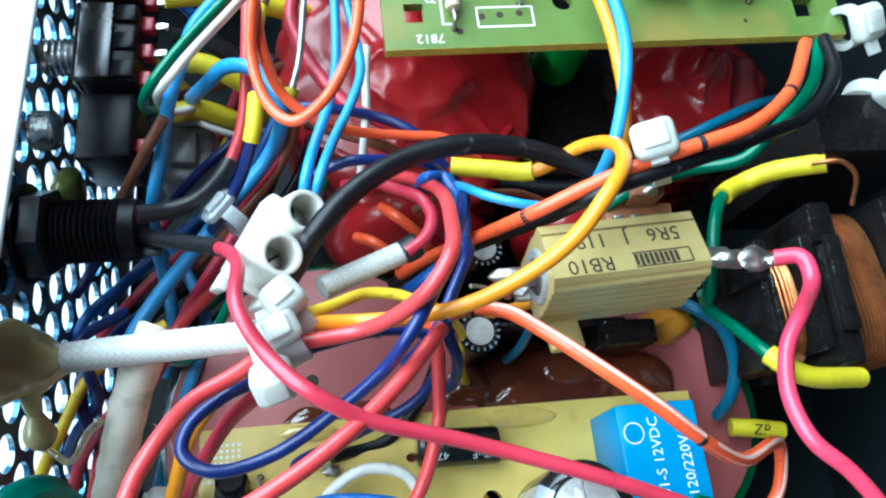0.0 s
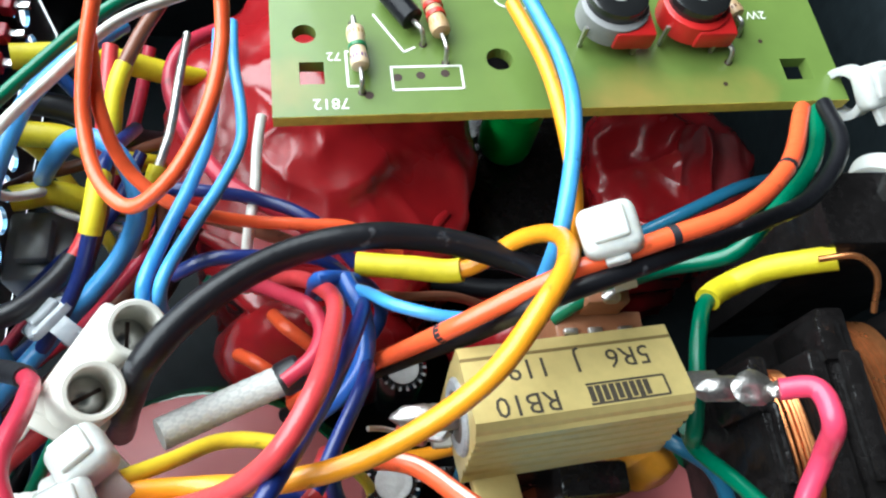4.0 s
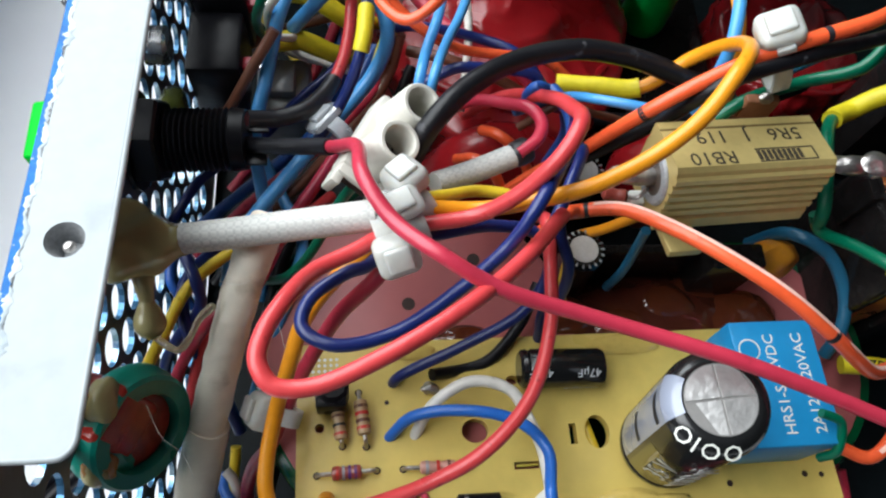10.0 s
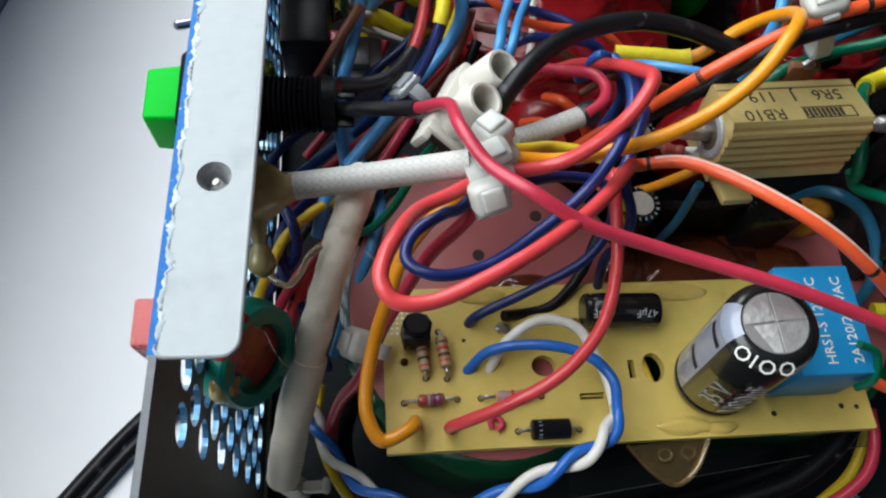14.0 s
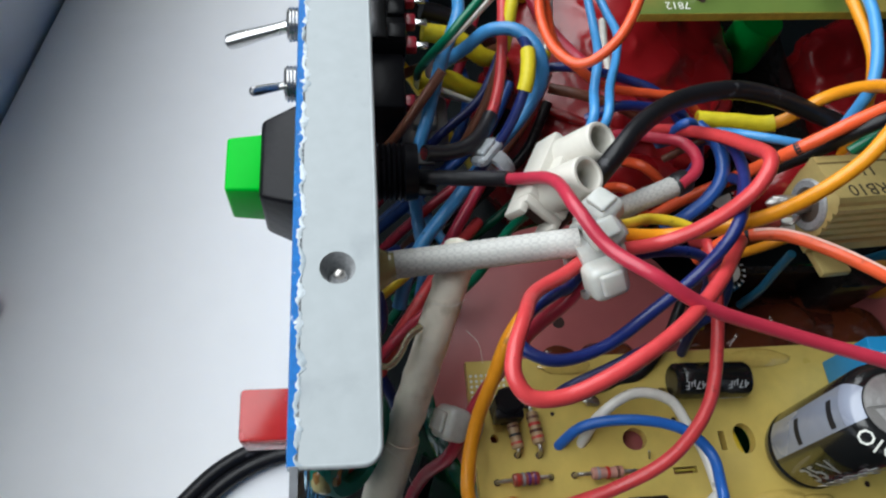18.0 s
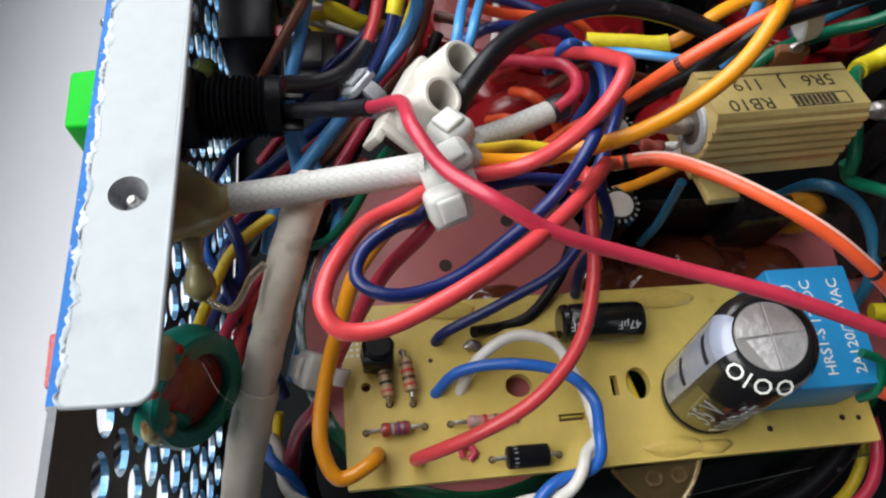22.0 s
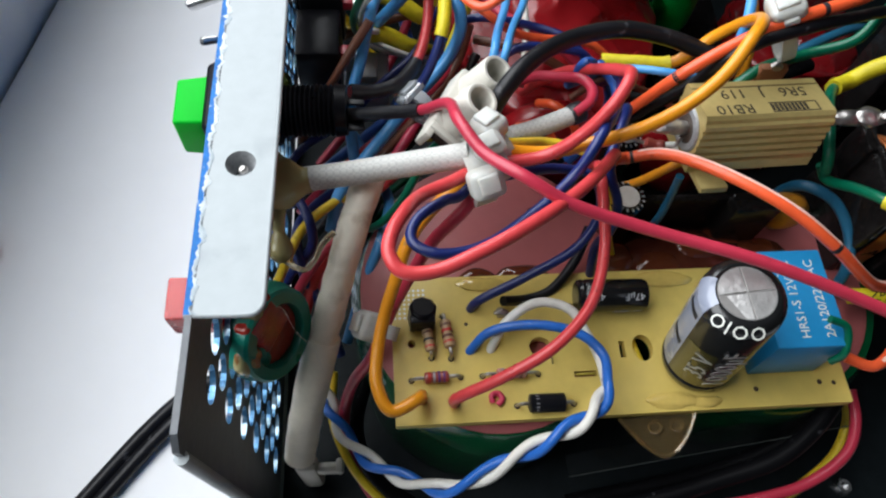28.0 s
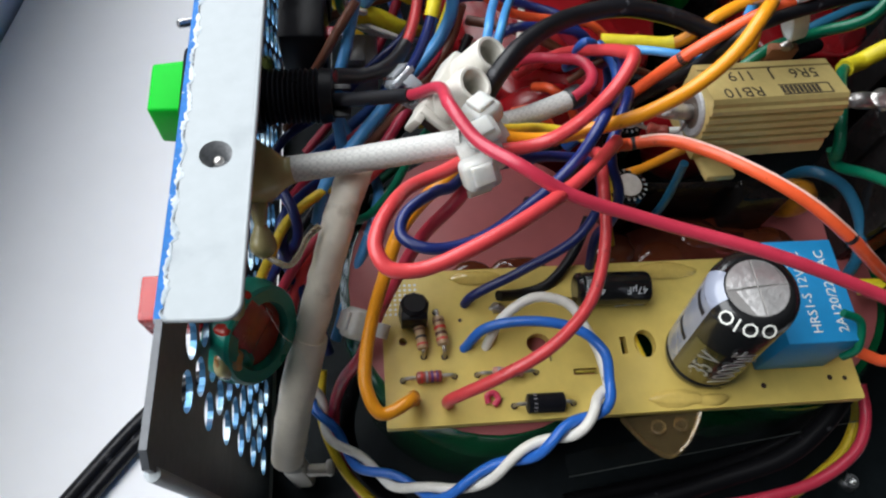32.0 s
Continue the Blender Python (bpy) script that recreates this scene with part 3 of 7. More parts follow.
def capacitor():
    base, top = on(45.6, 7.8, 0.0), V((19.5, 34.4, 62.9))
    ax = (top - base)
    r = 5.45
    c = thing("capacitor", tuple(base), "large black electrolytic capacitor with grey stripe and silver top", "capacitor")
    n = ax.length
    prof = [(0, 4.9), (0.015, 5.2), (0.06, r), (0.09, r), (0.105, 5.15), (0.12, 5.15), (0.135, r), (0.9, r), (0.945, 5.3), (0.975, 4.9), (0.992, 4.35), (1.0, 3.8), (0.998, 3.62)]
    part("sleeve", lathe(base, top, prof, 40), CAP_SLEEVE, c)
    d = ax.normalized()
    t0, t1 = top - d * 0.3, top + d * 0.05
    can = part("can_top", lathe(t0, t1, [(0, 3.7), (0.6, 3.66), (1, 3.6)], 36), material("score_grey", (0.3, 0.29, 0.28), 0.5, metal=0.6), c, "scored silver can top")
    vx = (V((1, 0.05, 0)) - d * d.x).normalized()
    vy = d.cross(vx)
    # four pressed quarters between the scored lines, each at its own slight tilt
    for k, (tilt, turn) in enumerate(((0.07, 0.4), (0.05, 2.2), (0.09, 3.6), (0.06, 5.3))):
        lean = (d + (vx * math.cos(turn) + vy * math.sin(turn)) * tilt).normalized()
        bm = bmesh.new()
        o = t1 + (vx * math.cos(math.pi / 2 * k + 0.785) + vy * math.sin(math.pi / 2 * k + 0.785)) * 0.2
        pts = [V((0, 0, 0))] + [V((math.cos(t), math.sin(t), 0)) * 3.34 for t in (math.pi / 2 * (k + j / 9) for j in range(10))]
        lo = [o + vx * p.x + vy * p.y for p in pts]
        hi = [p + d * (0.22 - (p - t1).dot(lean - d * lean.dot(d))) for p in lo]
        lv, hv = [bm.verts.new(p) for p in lo], [bm.verts.new(p) for p in hi]
        bm.faces.new(hv)
        for i in range(len(lv)):
            j = (i + 1) % len(lv)
            bm.faces.new((lv[i], lv[j], hv[j], hv[i]))
        part("pressed_quarter", bm, CAP_TOP, can, "pressed aluminium quarter", smooth=False)
    # the printed stripe and label panel wrap the sleeve

    def wrap(a0, a1, s0, s1, off, mat, name, label="", under=None):
        bm = bmesh.new()
        k = 14
        lo = [bm.verts.new(base + d * (n * s0) + (vx * math.cos(t) + vy * math.sin(t)) * (r + off)) for t in (a0 + (a1 - a0) * i / k for i in range(k + 1))]
        hi = [bm.verts.new(base + d * (n * s1) + (vx * math.cos(t) + vy * math.sin(t)) * (r + off)) for t in (a0 + (a1 - a0) * i / k for i in range(k + 1))]
        for i in range(k):
            bm.faces.new((lo[i], lo[i + 1], hi[i + 1], hi[i]))
        return part(name, bm, mat, under or c, label)
    stripe = wrap(radians(142), radians(194), 0.14, 0.92, 0.03, CAP_STRIPE, "polarity_stripe", "grey polarity stripe")
    wrap(radians(200), radians(246), 0.14, 0.62, 0.03, CAP_GOLD, "label_panel", "olive gold label panel")
    bm = bmesh.new()
    arcs = []
    for s, rad in ((0.92, r + 0.03), (0.945, 5.34), (0.975, 4.94), (0.992, 4.39), (1.0, 3.84)):
        arcs.append([bm.verts.new(base + d * (n * s + 0.03) + (vx * math.cos(t) + vy * math.sin(t)) * rad) for t in (radians(142 + 52 / 12 * i) for i in range(13))])
    for lo, hi in zip(arcs, arcs[1:]):
        for i in range(12):
            bm.faces.new((lo[i], lo[i + 1], hi[i + 1], hi[i]))
    part("polarity_stripe", bm, CAP_STRIPE, c, "grey polarity stripe")
    for s, th in ((0.44, 156), (0.8, 156)):
        wrap(radians(th), radians(th + 34), s, s + 0.05, 0.06, INK, "minus_mark", under=stripe)

    for s, th, txt, size in ((0.42, 232, "35 V", 3.9), (0.45, 266, "1000µF", 4.4)):
        a = radians(th)
        out = vx * math.cos(a) + vy * math.sin(a)
        m = axes(base + d * (n * s) + out * (r + 0.06), d, out.cross(d))
        text_part("print", txt, size, material("silver_print", (0.45, 0.46, 0.46), 0.35, metal=0.4), m, c, 0.02)
    for th, txt in ((214, "O"), (230, "I"), (247, "O"), (271, "O")):
        a = radians(th)
        out = vx * math.cos(a) + vy * math.sin(a)
        up = (d * 0.62 - out * 0.78).normalized()
        text_part("print", txt, 2.4, WHITE_PRINT, axes(base + d * (n * 0.962) + out * 5.12 + (d * 0.78 + out * 0.62) * 0.12, d.cross(out), up), c, 0.02)
    return c


capacitor()


def relay():
    """Blue relay: local x is its width, y its length, z its height."""
    o = on(52.6, 4.9, 0.0)
    b = thing("relay", tuple(o), "bright blue plastic relay with white printing on its top", "relay")
    m = axes(o, BX, BY)
    lo, hi = (0, 0, 0.2), (10.6, 15.2, 11.0)
    case = part("case", box(lo, hi, 0.35, 2, m), RELAY_BLUE, b)
    for i, (txt, size, u) in enumerate((("HRS1-S 12VDC", 1.9, 4.6), ("2A120/220VAC", 1.9, 8.2))):
        text_part("print", txt, size, WHITE_PRINT, m @ axes((u, 7.4, 11.02), (0, 1, 0), (-1, 0, 0)), case, 0.02)
    part("maker_mark", lathe(m @ V((1.9, 11.6, 11.0)), m @ V((1.9, 11.6, 11.03)), [(0, 1.35), (1, 1.35)], 20), WHITE_PRINT, case, "white oval maker's mark")
    part("maker_mark_field", lathe(m @ V((1.9, 11.6, 11.02)), m @ V((1.9, 11.6, 11.05)), [(0, 1.18), (1, 1.18)], 20), RELAY_BLUE, case)
    return b


relay()


# ---- gold power resistor ----
def power_resistor():
    bl, br, fr, fl = V((16.9, 65.4, 63.6)), V((36.6, 67.2, 63.0)), V((37.3, 59.6, 64.4)), V((16.9, 57.6, 66.0))
    o = (bl + br + fr + fl) / 4
    m = axes(o, (br - bl) + (fr - fl), (bl - fl) + (br - fr))
    m = m @ Matrix.Translation((0.5, 0, 0))
    L, D, Hh = 19.2, 7.9, 9.6
    b = thing("power_resistor", tuple(o - V((0, 0, 10))), "gold anodised aluminium power resistor with ribbed side", "resistor")
    # a finned extrusion: the cross-section runs along the length
    prof = [(D / 2 - 0.25, 0), (-D / 2 + 0.8, 0), (-D / 2 + 0.35, -0.5), (-D / 2 + 0.2, -1.0)]
    z = -1.0
    for k in range(5):
        prof += [(-D / 2 - 0.15, z - 0.25), (-D / 2 - 0.2, z - 0.95), (-D / 2 + 0.2, z - 1.05), (-D / 2 + 0.2, z - 1.3)]
        z -= 1.3
    prof += [(-D / 2 - 0.1, -Hh + 1.5), (-D / 2 - 0.1, -Hh), (D / 2 + 0.1, -Hh), (D / 2 + 0.1, -2.6), (D / 2 - 0.1, -2.2), (D / 2 - 0.1, -0.3)]
    bm = bmesh.new()
    ends = []
    for x in (-L / 2, L / 2):
        ends.append([bm.verts.new(m @ V((x, y, zz))) for y, zz in prof])
    bm.faces.new(ends[0])
    bm.faces.new(ends[1][::-1])
    for k in range(len(prof)):
        n = (k + 1) % len(prof)
        bm.faces.new((ends[0][k], ends[1][k], ends[1][n], ends[0][n]))
    house = part("housing", bm, GOLD_ALU, b, smooth=False)
    # No groove is cut; a dark strip paints its shade on the top.
    part("painted_groove", box((-L / 2, D / 2 - 1.6, -0.02), (L / 2, D / 2 - 1.3, 0.03), 0, 1, m), GOLD_SHADOW, house)
    for x, s in ((-L / 2, -1), (L / 2, 1)):
        part("end_cap", lathe(m @ V((x - s * 0.3, -0.2, -4.6)), m @ V((x + s * 0.35, -0.2, -4.6)), [(0, 3.4), (0.7, 3.35), (1, 3.1), (1.0, 2.3), (0.8, 2.2)], 28), RECESS, b, "grey metal end ring")
        part("end_fill", lathe(m @ V((x, -0.2, -4.6)), m @ V((x + s * 0.25, -0.2, -4.6)), [(0, 2.25), (1, 2.2)], 24), material("brown_cement", (0.06, 0.045, 0.035), 0.5), b, "brown cement filling")
        part("lead", lathe(m @ V((x, -0.2, -4.6)), m @ V((x + s * (5.2 if s > 0 else 3.6), -0.2, -4.3)), [(0, 1.0), (0.6, 1.1), (1, 0.8)], 14), TINNED, b, "tinned lead")
    part("foot", box((-L / 2 + 1.0, -D / 2 - 3.6, -Hh - 0.9), (-L / 2 + 5.2, D / 2, -Hh + 0.2), 0.3, 2, m), GOLD_ALU, b, "mounting foot")
    dark = material("brown_print", (0.03, 0.022, 0.012), 0.6)
    # the print stands on its head towards the board side
    for txt, x, y, s in (("RB10", -4.9, -2.0, 2.6), ("5R6", 5.0, 1.1, 2.6), ("J", 0.3, 1.1, 2.6), ("119", -4.0, 1.1, 2.6)):
        text_part("print", txt, s, dark, m @ axes((x, y, 0.03), (-1, 0, 0), (0, -1, 0)), house, 0.02)
    for k in range(9):
        part("maker_mark", box((0.4 + 0.62 * k, -2.7 - 0.1 * (k % 2), 0.01), (0.86 + 0.62 * k, -1.3, 0.05), 0, 1, m), dark, house, smooth=False)
    part("maker_mark", box((0.3, -1.2, 0.01), (7.4, -1.02, 0.05), 0, 1, m), dark, house, smooth=False)
    part("maker_mark", box((0.3, -3.0, 0.01), (7.4, -2.82, 0.05), 0, 1, m), dark, house, smooth=False)
    part("maker_mark", box((7.3, -2.9, 0.01), (7.5, -1.1, 0.05), 0, 1, m), dark, house, smooth=False)
    return b


power_resistor()


# ---- wires ----
LINES = {}
LINES["crimson_long"] = wire("red_wire", [(-30.3, 71.6, 47.6), (-25.4, 69.4, 51.1), (-19.1, 66.8, 55.5), (-15.8, 62.3, 63.3), (-15.1, 56.3, 67.9), (-12.2, 51.4, 68.1), (-8.1, 47.4, 69.5), (-2.4, 44.5, 67.8), (7.0, 42.1, 65.7), (20.3, 37.8, 65.3), (28.6, 34.7, 64.4), (38.4, 31.0, 62.5)],
     0.8, CRIMSON_WIRE, "long crimson wire with black shrink tube at one end")
LINES["red_loop"] = wire("red_wire", [(5.9, 54.3, 63.1), (0.3, 47.8, 66.2), (-6.8, 41.7, 69.0), (-14.3, 37.3, 69.5), (-19.6, 35.4, 68.9), (-22.9, 35.6, 69.0), (-24.2, 37.6, 69.4), (-23.9, 40.0, 69.2), (-22.4, 43.4, 68.0), (-19.9, 47.8, 64.4), (-15.9, 50.4, 63.1), (-12.6, 52.7, 62.2), (-10.0, 53.8, 61.4)],
     0.85, RED_WIRE, "bright red wire bent in a wide loop")
LINES["red_curl"] = wire("red_wire", [(-9.3, 53.6, 62.2), (-3.5, 54.3, 62.8), (0.7, 54.9, 67.0), (4.0, 56.6, 71.7), (5.9, 59.4, 72.6), (7.3, 65.5, 66.3), (7.4, 72.7, 57.5), (4.4, 77.0, 51.5), (1.7, 79.1, 46.5), (-1.0, 80.0, 42.0)],
     0.85, RED_WIRE, "red wire curling back from a cable tie")
LINES["red_sleeved"] = wire("red_wire", [(3.0, 64.9, 57.2), (5.5, 66.9, 57.3), (6.4, 69.6, 56.6), (5.5, 72.1, 55.8), (2.9, 74.6, 53.2), (-0.3, 77.0, 50.2), (-4.0, 79.0, 45.0)],
     0.8, CRIMSON_WIRE, "red wire leaving a white braided sleeve")
LINES["navy_loop"] = wire("navy_wire", [(10.5, 76.0, 50.0), (10.2, 71.2, 57.9), (7.0, 61.8, 65.3), (2.2, 53.1, 68.9), (-0.6, 49.9, 65.3), (-5.6, 46.4, 61.8), (-12.4, 42.3, 60.7), (-18.4, 41.1, 61.4), (-21.3, 43.1, 61.1), (-20.6, 45.9, 61.1), (-16.9, 48.8, 60.9), (-14.7, 50.0, 59.9), (-12.6, 52.2, 60.4), (-10.0, 53.4, 59.6)],
     0.72, NAVY_WIRE, "dark blue wire bent in a loop")
LINES["amber_loop"] = wire("amber_wire", [(-8.7, 55.7, 61.9), (-2.6, 55.8, 61.3), (2.9, 55.3, 64.4), (8.5, 56.0, 66.4), (14.1, 58.1, 68.4), (18.8, 60.9, 71.5), (22.1, 64.6, 73.9), (25.2, 68.8, 72.3), (27.2, 74.6, 65.7), (25.6, 77.3, 59.5), (20.4, 76.3, 54.5), (14.9, 77.2, 53.4), (9.9, 78.0, 52.8)],
     0.88, AMBER_WIRE, "amber wire in a tall loop with yellow sleeve")
LINES["amber_drop"] = wire("amber_wire", [(-11.0, 53.2, 60.6), (-15.0, 51.4, 59.7), (-18.8, 48.5, 58.1), (-21.5, 45.2, 56.6), (-23.3, 41.0, 53.4), (-25.0, 36.8, 49.5), (-26.0, 32.1, 47.4), (-26.0, 28.4, 46.4), (-24.2, 25.3, 45.5), (-20.4, 26.9, 45.1), (-19.9, 28.0, 42.4), (-19.8, 28.2, 38.8)],
     0.88, AMBER_WIRE, "amber wire dropping to the yellow board")
LINES["yellow_arc"] = wire("yellow_wire", [(-9.3, 56.3, 62.8), (-5.8, 58.0, 60.3), (-2.0, 60.0, 57.3), (2.0, 59.8, 56.5), (4.6, 58.6, 56.3)],
     0.7, YELLOW_WIRE, "short yellow wire beside a cable tie")
LINES["orange_marked"] = wire("orange_wire", [(5.0, 56.0, 53.0), (7.9, 57.1, 57.2), (9.7, 57.7, 56.6), (13.6, 56.8, 59.1), (17.3, 53.5, 62.1), (23.0, 48.5, 64.1), (28.1, 44.6, 63.9), (33.5, 41.0, 61.5), (40.8, 38.4, 55.6), (51.5, 40.0, 46.0), (51.6, 34.0, 43.0), (47.5, 30.4, 42.0), (43.8, 32.0, 41.5)],
     0.85, ORANGE_WIRE, "orange wire with black ink bands")
LINES["orange_upper"] = wire("orange_wire", [(3.0, 66.0, 44.0), (7.0, 67.0, 48.5), (11.8, 67.6, 53.3), (17.3, 66.9, 64.1), (23.0, 68.4, 68.1), (27.8, 69.7, 70.0), (34.0, 71.3, 71.5), (40.9, 73.5, 71.9), (48.1, 79.0, 69.6), (55.9, 89.2, 64.3)],
     0.85, ORANGE_WIRE, "orange wire with a black band under a cable tie")
LINES["black_upper"] = wire("black_wire", [(2.0, 65.5, 41.0), (6.5, 66.5, 45.5), (11.3, 67.3, 50.4), (19.5, 67.4, 60.7), (24.1, 67.3, 68.6), (33.3, 69.9, 70.0), (43.3, 73.7, 68.2), (52.9, 78.3, 65.7), (58.6, 84.6, 64.5), (60.6, 91.6, 61.9)],
     0.85, BLACK_WIRE, "black wire running beside an orange one")
LINES["green_upper"] = wire("green_wire", [(28.1, 69.8, 57.4), (31.0, 71.0, 59.6), (38.7, 73.3, 60.4), (44.5, 73.4, 63.3), (48.0, 76.2, 65.5), (55.7, 83.3, 63.6), (61.5, 92.4, 59.8)],
     0.8, GREEN_WIRE, "dark green wire under a cable tie")
LINES["thick_black"] = wire("black_cable", [(-12.5, 63.0, 49.0), (-10.2, 63.6, 56.5), (-7.4, 66.1, 62.2), (-2.4, 71.4, 62.3), (3.9, 75.4, 61.5), (10.9, 77.1, 61.1), (18.6, 77.3, 59.1), (24.0, 76.3, 57.5), (29.0, 74.6, 56.5), (34.0, 72.5, 54.0)],
     1.3, BLACK_WIRE, "thick black cable arching over the bundle")
LINES["lblue_a"] = wire("light_blue_wire", [(-9.2, 71.4, 54.0), (-8.6, 72.7, 60.9), (-7.6, 77.4, 60.0), (-5.7, 84.0, 58.8), (-4.7, 90.4, 56.8), (-4.5, 98.3, 55.8), (-4.6, 106.0, 55.0)],
     0.65, LIGHT_BLUE_WIRE, "light blue wire entering the terminal block")
LINES["lblue_b"] = wire("light_blue_wire", [(-7.6, 70.8, 54.0), (-7.0, 72.4, 61.6), (-5.3, 78.2, 60.0), (-3.0, 84.1, 58.4), (-1.5, 89.7, 56.9), (-1.8, 95.3, 55.2), (-2.8, 101.5, 54.6), (-3.4, 109.0, 53.0)],
     0.62, LIGHT_BLUE_WIRE, "light blue wire with a kink at the terminal block")
LINES["orange_loop"] = wire("orange_wire", [(-12.3, 97.8, 70.8), (-13.9, 92.6, 66.6), (-14.4, 87.8, 63.2), (-12.8, 82.4, 62.2), (-9.8, 79.5, 62.9), (-5.9, 80.9, 65.6), (-2.8, 85.9, 68.2), (-1.6, 92.4, 69.8), (-1.6, 97.2, 72.8)],
     0.68, ORANGE_WIRE, "thin orange wire hanging in a loop")
LINES["orange_second"] = wire("orange_wire", [(-13.9, 95.4, 66.4), (-13.3, 89.4, 62.6), (-11.4, 85.5, 59.0), (-7.6, 82.9, 57.0), (-2.5, 83.4, 52.6), (4.9, 83.3, 51.4), (9.6, 83.3, 50.5), (15.0, 82.0, 46.0)],
     0.68, ORANGE_WIRE, "thin orange wire crossing to the bundle")
LINES["red_switch"] = wire("red_wire", [(-16.2, 104.5, 53.9), (-16.6, 95.5, 51.8), (-17.3, 87.3, 49.1), (-19.1, 81.3, 48.3), (-22.6, 75.4, 50.0), (-26.4, 73.6, 50.7), (-29.6, 72.7, 52.0)],
     0.85, RED_WIRE, "red wire with black shrink tube at the push switch")
LINES["lblue_thick_a"] = wire("light_blue_wire", [(-16.0, 110.0, 51.0), (-20.0, 104.0, 53.0), (-23.1, 99.0, 53.6), (-24.0, 93.5, 55.1), (-26.3, 87.9, 52.5), (-28.3, 81.3, 47.6), (-29.3, 78.4, 45.6), (-30.2, 75.0, 42.0), (-29.6, 70.0, 38.0), (-28.6, 63.0, 35.0), (-30.0, 56.0, 31.0)],
     0.95, LIGHT_BLUE_WIRE, "thick light blue wire beside the switches")
LINES["lblue_thick_b"] = wire("light_blue_wire", [(-25.5, 94.0, 43.0), (-22.4, 92.6, 49.0), (-19.0, 93.0, 53.0), (-15.1, 91.2, 55.0), (-12.6, 88.0, 54.6), (-12.0, 84.8, 52.6), (-14.0, 81.6, 49.0), (-19.2, 76.3, 45.9), (-24.6, 69.4, 44.8), (-29.3, 63.7, 43.2), (-31.7, 59.2, 43.4), (-33.0, 55.0, 40.0)],
     1.0, LIGHT_BLUE_WIRE, "thick light blue wire curving under the sleeve")
LINES["blue_mid"] = wire("blue_wire", [(-13.4, 93.2, 39.9), (-17.2, 85.6, 38.5), (-23.3, 80.4, 35.1), (-30.1, 75.4, 32.1), (-37.3, 69.6, 30.9), (-42.4, 64.9, 29.7), (-43.4, 60.2, 28.2), (-40.7, 56.6, 25.8)],
     0.85, BLUE_WIRE, "blue wire running down along the panel")
LINES["brown_arc"] = wire("brown_wire", [(-10.1, 88.0, 49.7), (-11.7, 85.0, 44.5), (-16.3, 79.5, 40.6), (-21.3, 74.9, 37.4), (-25.6, 71.6, 34.2), (-29.9, 69.1, 31.7), (-34.0, 66.0, 27.0)],
     0.8, BROWN_WIRE, "brown wire curving beside blue ones")
LINES["green_switch"] = wire("green_wire", [(-6.0, 104.0, 66.0), (-13.0, 98.5, 66.0), (-18.9, 92.8, 64.7), (-23.7, 87.4, 63.4), (-26.5, 85.1, 61.0), (-28.5, 85.8, 55.7), (-29.2, 89.7, 47.0), (-27.3, 96.3, 35.6), (-22.8, 99.5, 26.9)],
     0.62, GREEN_WIRE, "green wire looping from the toggle switches")
LINES["white_switch"] = wire("white_wire", [(-6.0, 104.0, 63.0), (-12.5, 99.0, 64.0), (-18.0, 93.6, 62.5), (-22.4, 89.2, 61.0), (-25.9, 87.3, 57.4), (-27.8, 88.7, 52.0), (-27.5, 89.7, 46.7), (-25.0, 93.0, 42.0)],
     0.55, WHITE_WIRE, "white wire beside a green one")
LINES["white_thin"] = wire("white_wire", [(-27.2, 93.7, 37.8), (-23.7, 92.6, 37.2), (-20.4, 92.0, 36.9), (-15.9, 92.7, 35.3)],
     0.4, WHITE_WIRE, "thin white wire among the bundle")
LINES["brown_switch"] = wire("brown_wire", [(-26.5, 85.1, 53.7), (-29.4, 82.2, 50.3), (-33.1, 79.3, 44.9), (-36.9, 78.0, 38.8), (-39.0, 76.0, 33.0)],
     0.75, BROWN_WIRE, "brown wire below the toggle switches")
LINES["green_left"] = wire("green_wire", [(-14.5, 64.0, 57.0), (-16.1, 63.4, 53.1), (-18.3, 62.6, 48.8), (-22.3, 58.1, 43.0), (-25.6, 56.6, 38.9), (-29.1, 57.6, 34.8), (-33.0, 60.0, 30.0)],
     0.65, GREEN_WIRE, "green wire dipping behind the white sleeve")
LINES["pink_right"] = wire("pink_wire", [(44.4, 60.1, 65.1), (46.9, 59.7, 66.4), (47.2, 56.9, 66.9), (48.3, 54.7, 62.6), (47.1, 50.7, 59.6), (45.7, 45.2, 60.2), (46.4, 39.9, 61.7), (49.9, 36.2, 62.0), (54.0, 31.0, 61.0), (58.0, 26.0, 58.0)],
     0.95, PINK_WIRE, "pink red wire soldered to the power resistor")
LINES["green_right"] = wire("green_wire", [(58.7, 74.7, 58.8), (56.3, 75.1, 56.9), (53.6, 75.6, 54.0), (50.9, 75.1, 51.6), (46.9, 72.8, 52.7), (43.9, 68.2, 54.6), (42.5, 63.1, 54.7), (42.0, 59.3, 53.3), (42.6, 58.6, 51.0)],
     0.85, GREEN_WIRE, "green wire ending in a yellow sleeve at the choke")
LINES["green_low"] = wire("green_wire", [(42.3, 59.8, 51.0), (43.6, 58.3, 49.2), (45.0, 54.3, 53.2), (46.8, 50.1, 56.6), (49.9, 47.7, 57.0), (59.8, 47.3, 53.6)],
     0.8, GREEN_WIRE, "green wire with a yellow sleeve near the choke")
LINES["teal_arc"] = wire("teal_wire", [(41.0, 62.0, 36.0), (42.4, 60.6, 43.0), (44.0, 59.0, 45.0), (47.4, 56.5, 44.5), (49.7, 51.5, 42.0), (49.4, 47.3, 39.5), (48.6, 45.0, 36.0)],
     0.9, TEAL_WIRE, "teal blue wire arching behind the relay")
